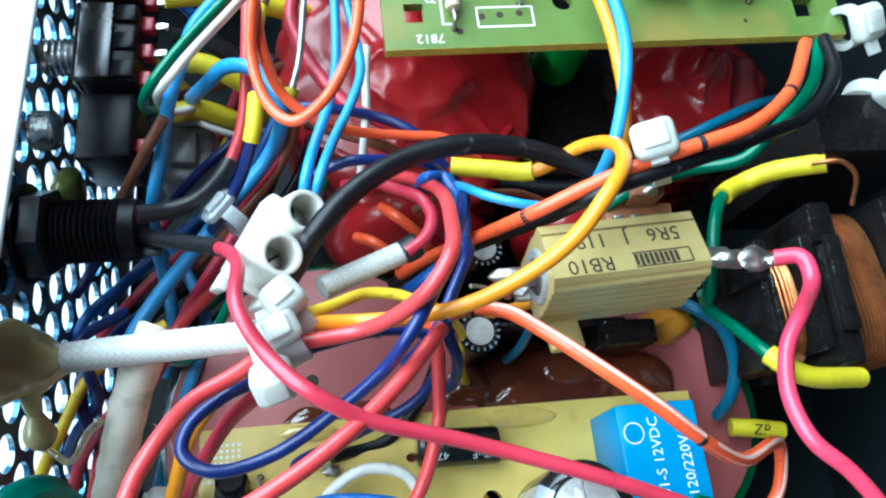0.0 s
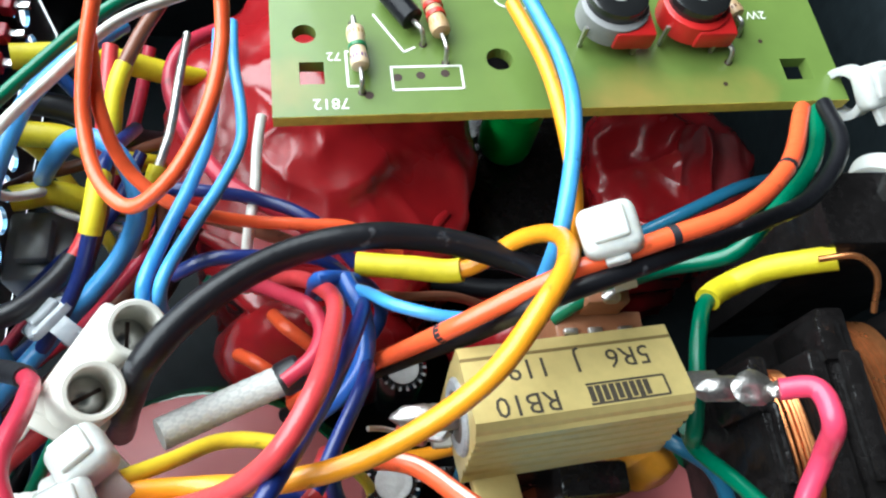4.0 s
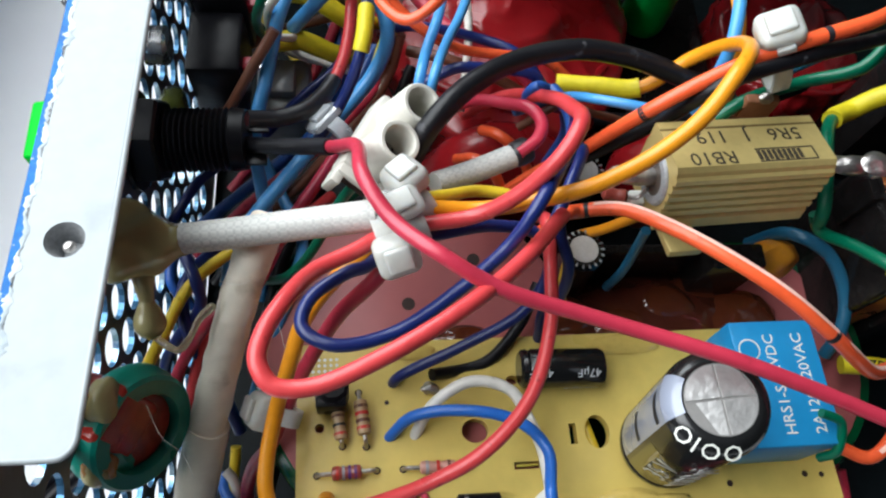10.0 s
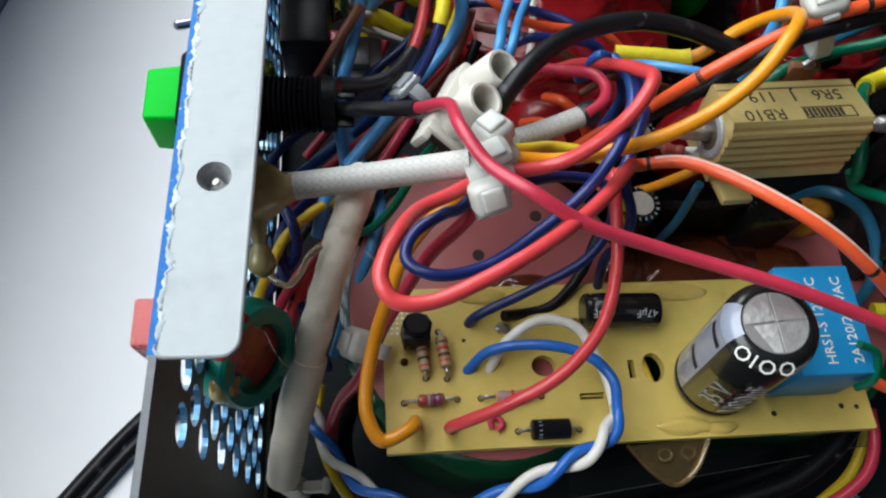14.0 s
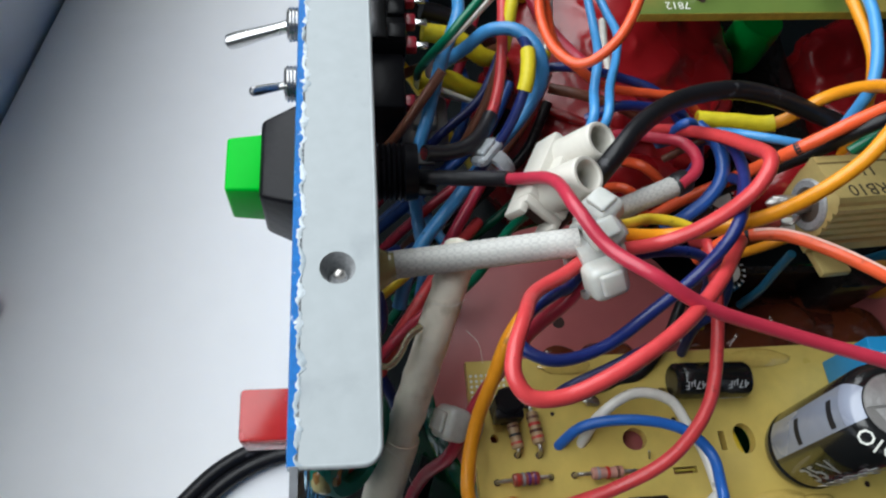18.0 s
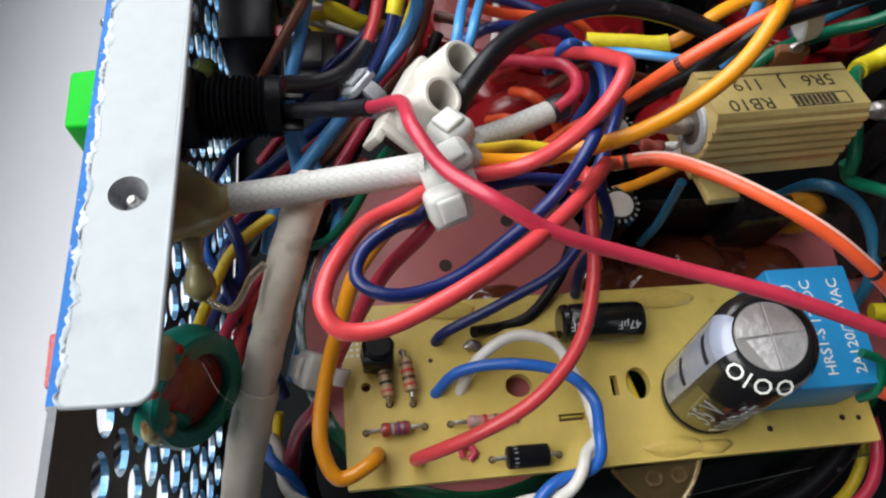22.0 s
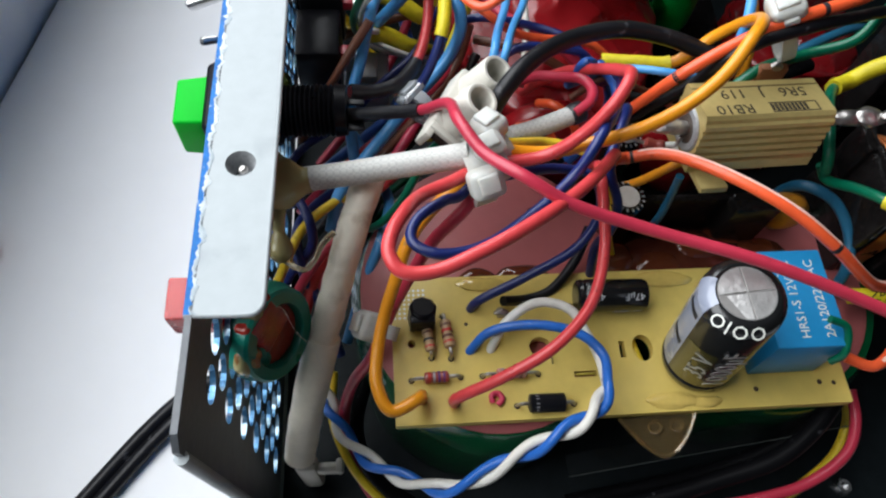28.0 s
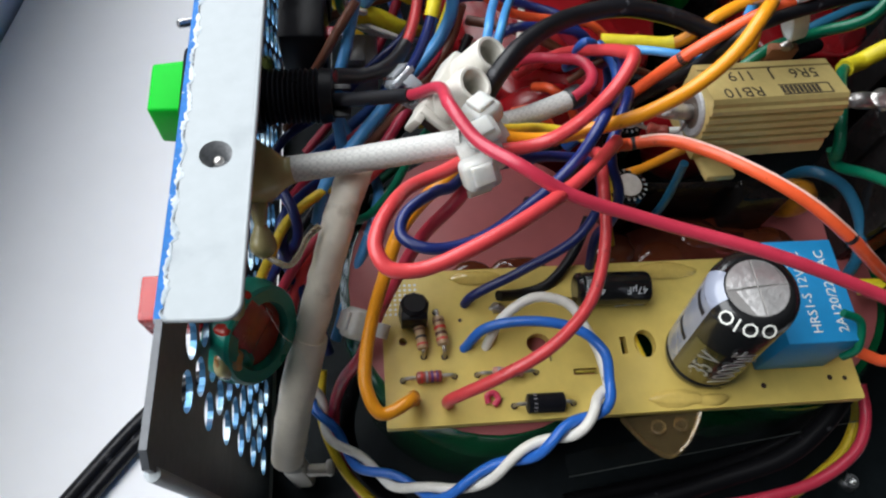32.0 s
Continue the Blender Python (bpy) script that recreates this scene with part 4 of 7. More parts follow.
LINES["blue_short"] = wire("blue_wire", [(18.8, 56.8, 52.9), (18.9, 56.2, 48.7), (18.4, 54.9, 43.9), (17.5, 54.3, 39.4)],
     0.62, TEAL_WIRE, "short blue wire under the power resistor")
LINES["amber_short"] = wire("amber_wire", [(13.1, 59.9, 44.5), (15.0, 59.4, 47.1), (17.1, 59.2, 50.1), (19.7, 59.3, 53.3)],
     0.7, AMBER_WIRE, "short amber wire under the power resistor")
LINES["yellow_thin"] = wire("yellow_wire", [(8.9, 58.4, 49.4), (10.7, 56.7, 45.9), (10.8, 53.7, 41.0), (12.5, 51.4, 35.5), (13.0, 50.0, 33.0)],
     0.55, YELLOW_WIRE, "thin yellow wire dropping behind the board")
LINES["navy_board"] = wire("navy_wire", [(-12.4, 52.4, 59.4), (-7.0, 54.0, 58.7), (-0.7, 55.5, 57.5), (4.6, 55.1, 56.0), (6.8, 52.6, 51.0), (4.2, 48.8, 47.0), (-3.7, 45.3, 43.0), (-11.0, 42.6, 39.9), (-12.1, 41.8, 37.2)],
     0.72, NAVY_WIRE, "dark blue wire soldered into the yellow board")
LINES["black_board"] = wire("black_wire", [(7.6, 54.2, 41.5), (5.0, 49.2, 39.6), (0.8, 44.8, 38.3), (-3.1, 43.7, 37.9), (-6.9, 42.7, 40.0)],
     0.8, BLACK_WIRE, "short black wire soldered to the yellow board")
LINES["red_board"] = wire("red_wire", [(6.5, 59.5, 51.0), (6.0, 56.6, 55.6), (6.1, 50.4, 54.4), (5.9, 45.3, 52.7), (2.9, 37.2, 52.8), (-2.6, 31.5, 52.3), (-8.9, 28.6, 49.3), (-15.1, 27.1, 43.7), (-15.0, 27.6, 38.6)],
     0.82, RED_WIRE, "red wire bending down into the yellow board")
LINES["blue_amber_a"] = wire("light_blue_wire", [(28.7, 103.4, 64.2), (30.7, 94.6, 65.0), (30.1, 85.8, 67.0), (27.6, 75.4, 66.0), (27.3, 73.4, 60.9), (27.5, 73.0, 54.0)],
     0.78, LIGHT_BLUE_WIRE, "light blue wire hanging from the green board")
LINES["blue_amber_b"] = wire("amber_wire", [(26.8, 102.6, 64.2), (29.1, 94.2, 64.6), (29.8, 86.7, 64.9), (29.9, 79.6, 64.4), (30.1, 74.0, 59.4), (30.4, 72.0, 53.0)],
     0.78, AMBER_WIRE, "amber wire hanging from the green board")
LINES["yellow_left"] = wire("yellow_wire", [(-28.0, 61.0, 42.0), (-32.7, 57.9, 43.5), (-37.1, 53.9, 42.9), (-39.5, 47.2, 43.8), (-39.9, 42.2, 47.3), (-40.0, 37.0, 47.0)],
     0.75, YELLOW_WIRE, "yellow wire along the perforated panel")
LINES["navy_left"] = wire("navy_wire", [(-33.0, 63.0, 42.0), (-37.5, 58.5, 45.2), (-35.9, 54.3, 45.6), (-35.6, 51.6, 42.5), (-39.2, 48.6, 38.1), (-41.6, 46.1, 33.5), (-42.0, 42.0, 28.0)],
     0.75, NAVY_WIRE, "dark blue wire along the perforated panel")
LINES["navy_arc"] = wire("navy_wire", [(-7.5, 76.2, 55.2), (-3.8, 76.8, 57.4), (1.2, 77.2, 56.8), (6.5, 77.6, 54.9), (10.0, 76.5, 50.0)],
     0.7, NAVY_WIRE, "dark blue wire arching behind the terminal block")
LINES["blue_bright"] = wire("blue_wire", [(5.2, 76.2, 49.0), (6.4, 75.0, 56.3), (11.0, 76.7, 50.2), (12.7, 75.4, 45.1), (11.2, 73.8, 39.5), (9.0, 72.0, 35.0)],
     0.75, BLUE_WIRE, "bright blue wire beside the red loop")
LINES["lblue_cross"] = wire("light_blue_wire", [(5.0, 76.0, 49.0), (9.9, 73.8, 56.0), (13.1, 70.6, 60.1), (17.1, 69.0, 61.2), (22.0, 69.0, 60.0)],
     0.6, LIGHT_BLUE_WIRE, "light blue wire under the yellow sleeve")
LINES["brown_cross"] = wire("brown_wire", [(5.0, 73.0, 50.0), (9.9, 73.8, 54.4), (14.7, 75.2, 50.2), (20.9, 76.9, 45.4), (26.0, 77.0, 41.0)],
     0.55, BROWN_WIRE, "brown wire under the yellow sleeve")
LINES["low_red"] = wire("red_wire", [(-11.6, 52.4, 59.2), (-13.7, 49.8, 57.0), (-17.9, 47.0, 53.0), (-21.5, 43.2, 48.0), (-24.0, 40.0, 43.5), (-26.9, 35.0, 38.0), (-29.9, 33.2, 31.0), (-31.7, 29.8, 23.0), (-31.0, 24.9, 15.0), (-26.6, 17.8, 8.0), (-20.0, 13.0, 6.0)],
     0.9, CRIMSON_WIRE, "dark red wire lying along the tray floor")
LINES["low_yellow"] = wire("yellow_wire", [(-33.5, 36.8, 24.1), (-33.8, 30.1, 20.5), (-30.5, 22.3, 17.2), (-24.6, 16.1, 13.8)],
     0.75, YELLOW_WIRE, "yellow wire lying low beside the panel")
LINES["low_black"] = wire("black_wire", [(-28.0, 37.2, 22.0), (-30.0, 28.6, 18.0), (-27.3, 21.7, 14.0), (-19.7, 16.3, 10.0)],
     1.3, DULL_BLACK_WIRE, "black wire lying on the tray floor")
LINES["right_black_a"] = wire("black_wire", [(47.0, 28.2, 31.3), (43.1, 23.8, 29.3), (37.8, 20.0, 26.7), (28.6, 17.4, 22.7), (18.0, 15.1, 19.4), (4.6, 13.9, 15.2)],
     1.5, DULL_BLACK_WIRE, "thick black wire curving out under the board")
LINES["right_black_b"] = wire("black_wire", [(50.8, 30.3, 22.0), (45.4, 25.0, 18.0), (36.1, 21.2, 14.0), (21.3, 18.3, 11.0), (6.3, 16.3, 9.0)],
     1.4, DULL_BLACK_WIRE, "thick black wire lying on the tray floor")
LINES["right_yellow"] = wire("yellow_wire", [(53.3, 31.3, 23.9), (54.6, 27.0, 20.8), (51.9, 21.6, 19.3), (46.3, 17.3, 18.3), (40.7, 14.4, 18.1)],
     0.9, YELLOW_WIRE, "yellow wire coming out under the board")
LINES["right_red"] = wire("red_wire", [(51.8, 30.2, 28.1), (52.1, 25.4, 26.8), (49.4, 20.5, 26.6), (42.8, 16.2, 24.3), (33.9, 14.2, 22.2), (22.6, 13.2, 19.1)],
     0.9, CRIMSON_WIRE, "dark red wire curving round the board corner")
LINES["green_cap_wire"] = wire("green_wire", [(36.2, 34.5, 52.0), (38.8, 33.5, 51.2), (39.1, 30.6, 48.6), (38.4, 30.2, 46.0)],
     0.55, GREEN_WIRE, "thin green wire arc beside the relay")
LINES["yellow_zrc"] = wire("yellow_wire", [(49.6, 43.2, 37.6), (53.0, 42.8, 38.2), (57.0, 42.2, 38.2)],
     1.3, YELLOW_SLEEVE, "yellow printed sleeve beside the relay")
BRAID_B = [(-7.1, 60.8, 57.4), (-2.4, 63.2, 56.0), (3.0, 65.4, 56.2)]
wire("maroon_wire", [(-10.2, 90.6, 43.5), (-14.0, 83.0, 43.3), (-20.1, 77.8, 38.7), (-26.9, 72.8, 36.9), (-34.1, 67.0, 34.5), (-38.8, 61.4, 33.8)],
     0.75, CRIMSON_WIRE, "dark red wire in the lower bundle")
wire("black_wire", [(-8.2, 88.2, 41.8), (-12.0, 80.6, 39.2), (-18.1, 75.4, 37.0), (-24.9, 70.4, 32.8), (-32.1, 64.6, 32.8), (-36.8, 59.0, 29.7)],
     0.85, BLACK_WIRE, "black wire in the lower bundle")
wire("blue_wire", [(-12.8, 95.8, 36.5), (-16.6, 88.2, 36.3), (-22.7, 83.0, 31.7), (-29.5, 78.0, 29.9), (-36.7, 72.2, 27.5), (-41.4, 66.6, 26.8)],
     0.8, BLUE_WIRE, "blue wire in the lower bundle")
wire("green_wire", [(-5.4, 85.7, 38.5), (-9.2, 78.1, 38.3), (-15.3, 72.9, 33.7), (-22.1, 67.9, 31.9), (-29.3, 62.1, 29.5), (-34.0, 56.5, 28.8)],
     0.7, GREEN_WIRE, "green wire in the lower bundle")
wire("navy_wire", [(-14.9, 97.7, 42.8), (-18.7, 90.1, 40.2), (-24.8, 84.9, 38.0), (-31.6, 79.9, 33.8), (-38.8, 74.1, 33.8), (-43.5, 68.5, 30.7)],
     0.75, NAVY_WIRE, "dark blue wire in the lower bundle")
wire("navy_wire", [(7.0, 56.5, 57.5), (7.4, 55.0, 55.8), (8.7, 52.4, 53.0), (8.6, 50.3, 49.0), (7.3, 49.6, 45.0), (7.7, 47.7, 38.0)],
     0.72, NAVY_WIRE, "dark blue wire dropping behind the yellow board")
wire("navy_wire", [(10.5, 66.0, 57.0), (9.9, 63.6, 60.0), (7.6, 58.8, 61.0), (5.3, 54.3, 60.0), (2.0, 51.5, 57.0)],
     0.7, NAVY_WIRE, "second dark blue wire under the red loop")
wire("white_wire", [(-0.2, 98.0, 50.0), (-0.6, 93.7, 50.0), (-0.7, 88.5, 50.0), (-1.3, 82.6, 50.0), (-2.0, 78.0, 46.0)],
     0.6, WHITE_WIRE, "thin white wire over the red film")
wire("navy_wire", [(-12.0, 88.5, 50.0), (-8.1, 87.4, 52.0), (0.2, 86.5, 51.0), (5.9, 83.7, 51.0), (10.0, 80.0, 48.0)],
     0.7, NAVY_WIRE, "dark blue wire crossing the red film")
wire("maroon_wire", [(-41.0, 40.0, 34.0), (-38.7, 44.3, 38.0), (-35.9, 47.4, 42.0), (-33.6, 49.0, 45.0), (-29.0, 53.0, 46.0)],
     0.75, CRIMSON_WIRE, "dark red wire behind the ivory tube")

LINES["navy_sleeved"] = wire("navy_wire", [(-14.0, 97.0, 49.0), (-14.6, 91.0, 54.0), (-14.7, 86.6, 56.4), (-15.2, 82.0, 55.6), (-17.2, 77.6, 51.5), (-21.5, 73.0, 46.0), (-27.0, 68.0, 41.0)],
     0.75, NAVY_WIRE, "dark blue wire with a printed yellow sleeve")
LINES["maroon_drop"] = wire("maroon_wire", [(-11.0, 110.0, 55.0), (-13.2, 104.3, 55.0), (-15.0, 99.0, 54.0), (-16.2, 93.0, 50.0), (-18.4, 87.0, 44.0), (-22.0, 82.0, 38.0)],
     0.8, BROWN_WIRE, "brown wire with a short yellow sleeve behind the orange loop")
LINES["white_drop"] = wire("white_wire", [(-8.6, 108.0, 52.0), (-9.0, 101.0, 52.6), (-9.6, 94.6, 52.0), (-11.0, 89.4, 51.0), (-13.4, 85.0, 46.0), (-15.0, 82.0, 41.0)],
     0.5, TINNED, "bare twisted wire ending in a yellow sleeve")
wire("maroon_wire", [(-6.0, 114.0, 46.0), (-9.6, 109.0, 48.5), (-10.8, 104.0, 49.0), (-9.0, 97.6, 49.0), (-3.6, 89.4, 49.6), (3.5, 85.0, 49.6), (9.0, 82.0, 46.0)],
     1.0, CRIMSON_WIRE, "dark red wire bent across the red film")
wire("orange_wire", [(-2.6, 71.6, 44.0), (-0.4, 69.5, 47.6), (1.8, 68.0, 46.8), (4.0, 66.0, 42.0)], 0.75, ORANGE_WIRE, "short orange wire under the braided sleeve")
wire("orange_wire", [(1.0, 75.6, 45.0), (2.7, 73.0, 48.0), (5.5, 71.0, 46.8), (8.0, 69.0, 42.0)], 0.75, ORANGE_WIRE, "short orange wire beside another under the sleeve")
wire("blue_wire", [(8.6, 75.5, 55.0), (10.2, 71.2, 56.2), (10.2, 67.3, 55.2), (8.2, 64.6, 53.6), (5.7, 63.0, 52.2), (3.4, 62.2, 49.0)], 0.95, BLUE_WIRE, "bright blue wire curving round the braided sleeve tip")
for nm, mat, r, lab, pts in (
        ("brown_wire", BROWN_WIRE, 0.8, "brown wire crossing low behind the switches", [(-36, 96, 34), (-29, 97, 38), (-22, 98, 40), (-15, 101, 39), (-8, 106, 36)]),
        ("yellow_wire", YELLOW_WIRE, 0.9, "yellow wire low beside the big transformer", [(-37, 108, 36), (-30, 104, 30), (-24, 96, 26), (-19, 88, 25), (-16, 80, 28)]),
        ("blue_wire", BLUE_WIRE, 0.9, "blue wire deep behind the switches", [(-34, 118, 40), (-27, 112, 38), (-21, 105, 33), (-19, 96, 30), (-23, 86, 28), (-30, 77, 26)]),
        ("red_wire", CRIMSON_WIRE, 0.85, "dark red wire deep in the bundle", [(-16, 116, 40), (-18, 108, 36), (-21, 100, 32), (-25, 92, 30), (-31, 84, 26), (-37, 78, 22)]),
        ("black_wire", BLACK_WIRE, 1.0, "black wire deep in the bundle", [(-13, 92, 34), (-16, 84, 32), (-21, 76, 30), (-25, 68, 32), (-27, 60, 34), (-29, 52, 32)]),
        ("light_blue_wire", LIGHT_BLUE_WIRE, 0.85, "light blue wire low beside the tube", [(-30, 76, 36), (-27, 70, 35), (-24, 63, 36), (-25, 56, 37), (-28, 48, 35), (-31, 40, 30)]),
        ("pink_wire", PINK_WIRE, 0.9, "pink wire low behind the ivory tube", [(-18, 78, 38), (-22, 71, 38), (-26, 64, 38), (-29, 57, 38), (-33, 51, 36), (-38, 46, 32)]),
        ("red_wire", RED_WIRE, 0.9, "red wire low between the tube and the toroid", [(-20, 70, 36), (-26, 62, 40), (-31, 54, 42), (-35, 48, 40), (-38, 40, 34)]),
        ("navy_wire", NAVY_WIRE, 0.85, "dark blue wire looped at the panel", [(-30, 66, 36), (-35, 60, 40), (-38, 54, 42), (-37, 48, 40), (-34, 43, 36), (-32, 38, 30)]),
        ("brown_wire", BROWN_WIRE, 0.8, "brown wire near the red film", [(-9, 88, 46), (-4, 86, 47), (2, 84, 46.5), (8, 82, 44)]),
        ("white_wire", WHITE_WIRE, 0.45, "thin white wire below the toggle switches", [(-28.5, 95, 40), (-25, 91.6, 40.5), (-21, 90, 40), (-17.5, 89.6, 38.5)]),
        ("teal_wire", TEAL_WIRE, 0.8, "teal wire behind the chokes", [(44, 84, 46), (50, 86, 48), (57, 89, 48), (64, 92, 45)]),
        ("black_wire", DULL_BLACK_WIRE, 1.2, "black wire behind the power resistor", [(20, 82, 38), (27, 79, 42), (35, 79, 44), (44, 82, 44), (52, 86, 42)])):
    wire(nm, pts, r, mat, lab)
part("grey_connector", join(box((-31.5, 84.0, 27), (-23.5, 93.5, 36.5), 0.9, 2), box((-29.5, 86.0, 36.4), (-25.5, 91.5, 38.4), 0.6, 2)), material("milky_grey_plastic", (0.3, 0.31, 0.3), 0.3, transmission=0.25, vary=0.15), None, "", True, (-27.5, 88, 27))
tagged(bpy.data.objects["grey_connector"], "milky grey plastic connector among the switch wires", "connector")


# ---- sleeves and bands on the wires ----
TRACER = material("pale_tracer", (0.8, 0.5, 0.42), 0.35, vary=0.15, scale=300)


def sleeves():
    ob, ln = LINES["amber_loop"]
    sleeve(ob, ln, 0.83, 1.0, 1.25, YELLOW_SLEEVE, label="bright yellow sleeve")
    ob, ln = LINES["red_switch"]
    sleeve(ob, ln, 0.5, 1.0, 1.15, BLACK_SHRINK, "shrink_tube", "black heat shrink")
    ob, ln = LINES["crimson_long"]
    sleeve(ob, ln, 0.0, 0.18, 1.05, BLACK_SHRINK, "shrink_tube", "black heat shrink")
    ob, ln = LINES["green_right"]
    sleeve(ob, ln, 0.0, 0.5, 1.35, YELLOW_SLEEVE, label="bright yellow sleeve")
    ob, ln = LINES["green_low"]
    sleeve(ob, ln, 0.58, 1.0, 1.3, YELLOW_SLEEVE, label="bright yellow sleeve")
    for key, at, r in (("orange_marked", 0.189, 0.87), ("orange_marked", 0.592, 0.87), ("orange_upper", 0.333, 0.87), ("orange_upper", 0.689, 0.87), ("orange_upper", 0.891, 0.87)):
        ob, ln = LINES[key]
        n = len(ln) - 1
        k = int(at * n)
        p, d = ln[k], (ln[k + 1] - ln[k]).normalized()
        part("ink_band", tube([p - d * 0.35, p, p + d * 0.35], r), INK, ob, "black ink band")
    ob, ln = LINES["orange_marked"]
    for a, b in ((0.2, 0.585), (0.6, 0.9)):
        seg = stretch(ln, a, b)
        bm = bmesh.new()
        rows = []
        for i, p in enumerate(seg):
            d = (seg[min(i + 1, len(seg) - 1)] - seg[max(i - 1, 0)]).normalized()
            up = (V((0.12, 0.3, 1)) - d * d.dot(V((0.12, 0.3, 1)))).normalized()
            side = d.cross(up)
            w = 0.3 + 0.07 * noise.noise(V((i * 0.4, 0, 3)))
            rows.append([bm.verts.new(p + (up * math.cos(t) + side * math.sin(t)) * 0.875) for t in (-w, -w * 0.5, 0, w * 0.5, w)])
        for q, r in zip(rows, rows[1:]):
            for k in range(4):
                bm.faces.new((q[k], q[k + 1], r[k + 1], r[k]))
        part("tracer_stripe", bm, TRACER, ob, "pale tracer stripe")
    text_part("print", "ZR", 2.2, INK, axes((53.4, 42.4, 39.45), (1, -0.1, 0), (0.1, 0.9, 0.4)), LINES["yellow_zrc"][0], 0.02)
    ob, ln = LINES["navy_sleeved"]
    sleeve(ob, ln, 0.33, 0.54, 1.1, YELLOW_SLEEVE, label="printed yellow sleeve")
    for key, a, b in (("maroon_drop", 0.3, 0.62), ("white_drop", 0.55, 0.8)):
        ob, ln = LINES[key]
        sleeve(ob, ln, a, b, 1.0, YELLOW_SLEEVE, label="short yellow sleeve")


sleeves()


def strand(line, r, turns, phase):
    """One wire of a twisted pair round a middle line."""
    out = []
    n = len(line) - 1
    up = V((0, 0, 1))
    for i, p in enumerate(line):
        d = (line[min(i + 1, n)] - line[max(i - 1, 0)]).normalized()
        s = d.cross(up).normalized()
        w = s.cross(d)
        a = phase + 2 * math.pi * turns * i / n
        out.append(p + (s * math.cos(a) + w * math.sin(a)) * r)
    return out


def twisted_pair():
    mid = spline([(6.2, 28.6, 46.0), (3.6, 24.4, 45.5), (-1.6, 21.6, 43.5), (-7.8, 19.2, 39.0), (-15.4, 16.6, 32.1), (-21.9, 18.9, 26.5), (-28.0, 22.7, 24.0), (-32.5, 28.0, 23.7), (-34.8, 33.5, 24.3)], 14)
    blue_head = [V(p) for p in ((-12.5, 35.2, 38.4), (-9.5, 37.2, 42.0), (-2.8, 37.3, 44.3), (3.2, 35.6, 44.6), (6.0, 32.4, 44.8))]
    white_head = [V(p) for p in ((-9.3, 35.3, 38.4), (-7.0, 38.6, 42.0), (-2.5, 40.9, 43.8), (2.3, 39.8, 43.6), (4.4, 36.4, 43.0), (5.6, 32.6, 43.8))]
    for nm, head, ph, mat, lab in (("blue_wire", blue_head, 0.6, BLUE_TWIST_MAT, "blue wire twisted with a white one"),
                                   ("white_wire", white_head, 0.6 + math.pi, WHITE_WIRE, "white wire twisted with a blue one")):
        body = strand(mid, 0.78, 4.6, ph)
        line = spline(head + [body[3]], 9)[:-1] + body[3:]
        ob = part(nm, tube(line, 0.72), mat, None, "", True, tuple(line[len(line) // 2]))
        tagged(ob, lab, "wire", "wires in the case")


BLUE_TWIST_MAT = pvc("mid_blue_pvc", (0.02, 0.13, 0.5))
twisted_pair()


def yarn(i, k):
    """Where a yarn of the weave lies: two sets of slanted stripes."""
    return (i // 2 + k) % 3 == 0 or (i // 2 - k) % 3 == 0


# Darker tone for the low cells: shade between the yarns painted as colour.
BRAID_GAP_SHADE = material("braid_gap_shade", (0.44, 0.44, 0.42), 0.6)


def braided_tube(line, r, segs=36):
    """A woven sleeve: strands in two directions raise and lower the surface; gaps are coloured as shaded."""
    bm = bmesh.new()
    up = frame_of(line[1] - line[0])[0]
    dense = []
    for a, b in zip(line, line[1:]):
        k = max(1, int((b - a).length / 0.15))
        dense += [a.lerp(b, i / k) for i in range(k)]
    dense.append(line[-1])
    n = len(dense)
    rings = []
    for i, p in enumerate(dense):
        d = (dense[min(i + 2, n - 1)] - dense[max(i - 2, 0)]).normalized()
        up = (up - d * up.dot(d)).normalized()
        w = d.cross(up)
        ring = []
        for k in range(segs):
            lift = 0.07 if yarn(i, k) else 0.0
            a = 2 * math.pi * k / segs
            ring.append(bm.verts.new(p + (up * math.cos(a) + w * math.sin(a)) * (r + lift)))
        rings.append(ring)
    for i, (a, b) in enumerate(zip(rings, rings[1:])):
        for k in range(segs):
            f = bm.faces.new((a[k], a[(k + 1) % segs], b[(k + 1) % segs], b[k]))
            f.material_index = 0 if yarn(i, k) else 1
    bm.faces.new(rings[0][::-1])
    bm.faces.new(rings[-1])
    return bm


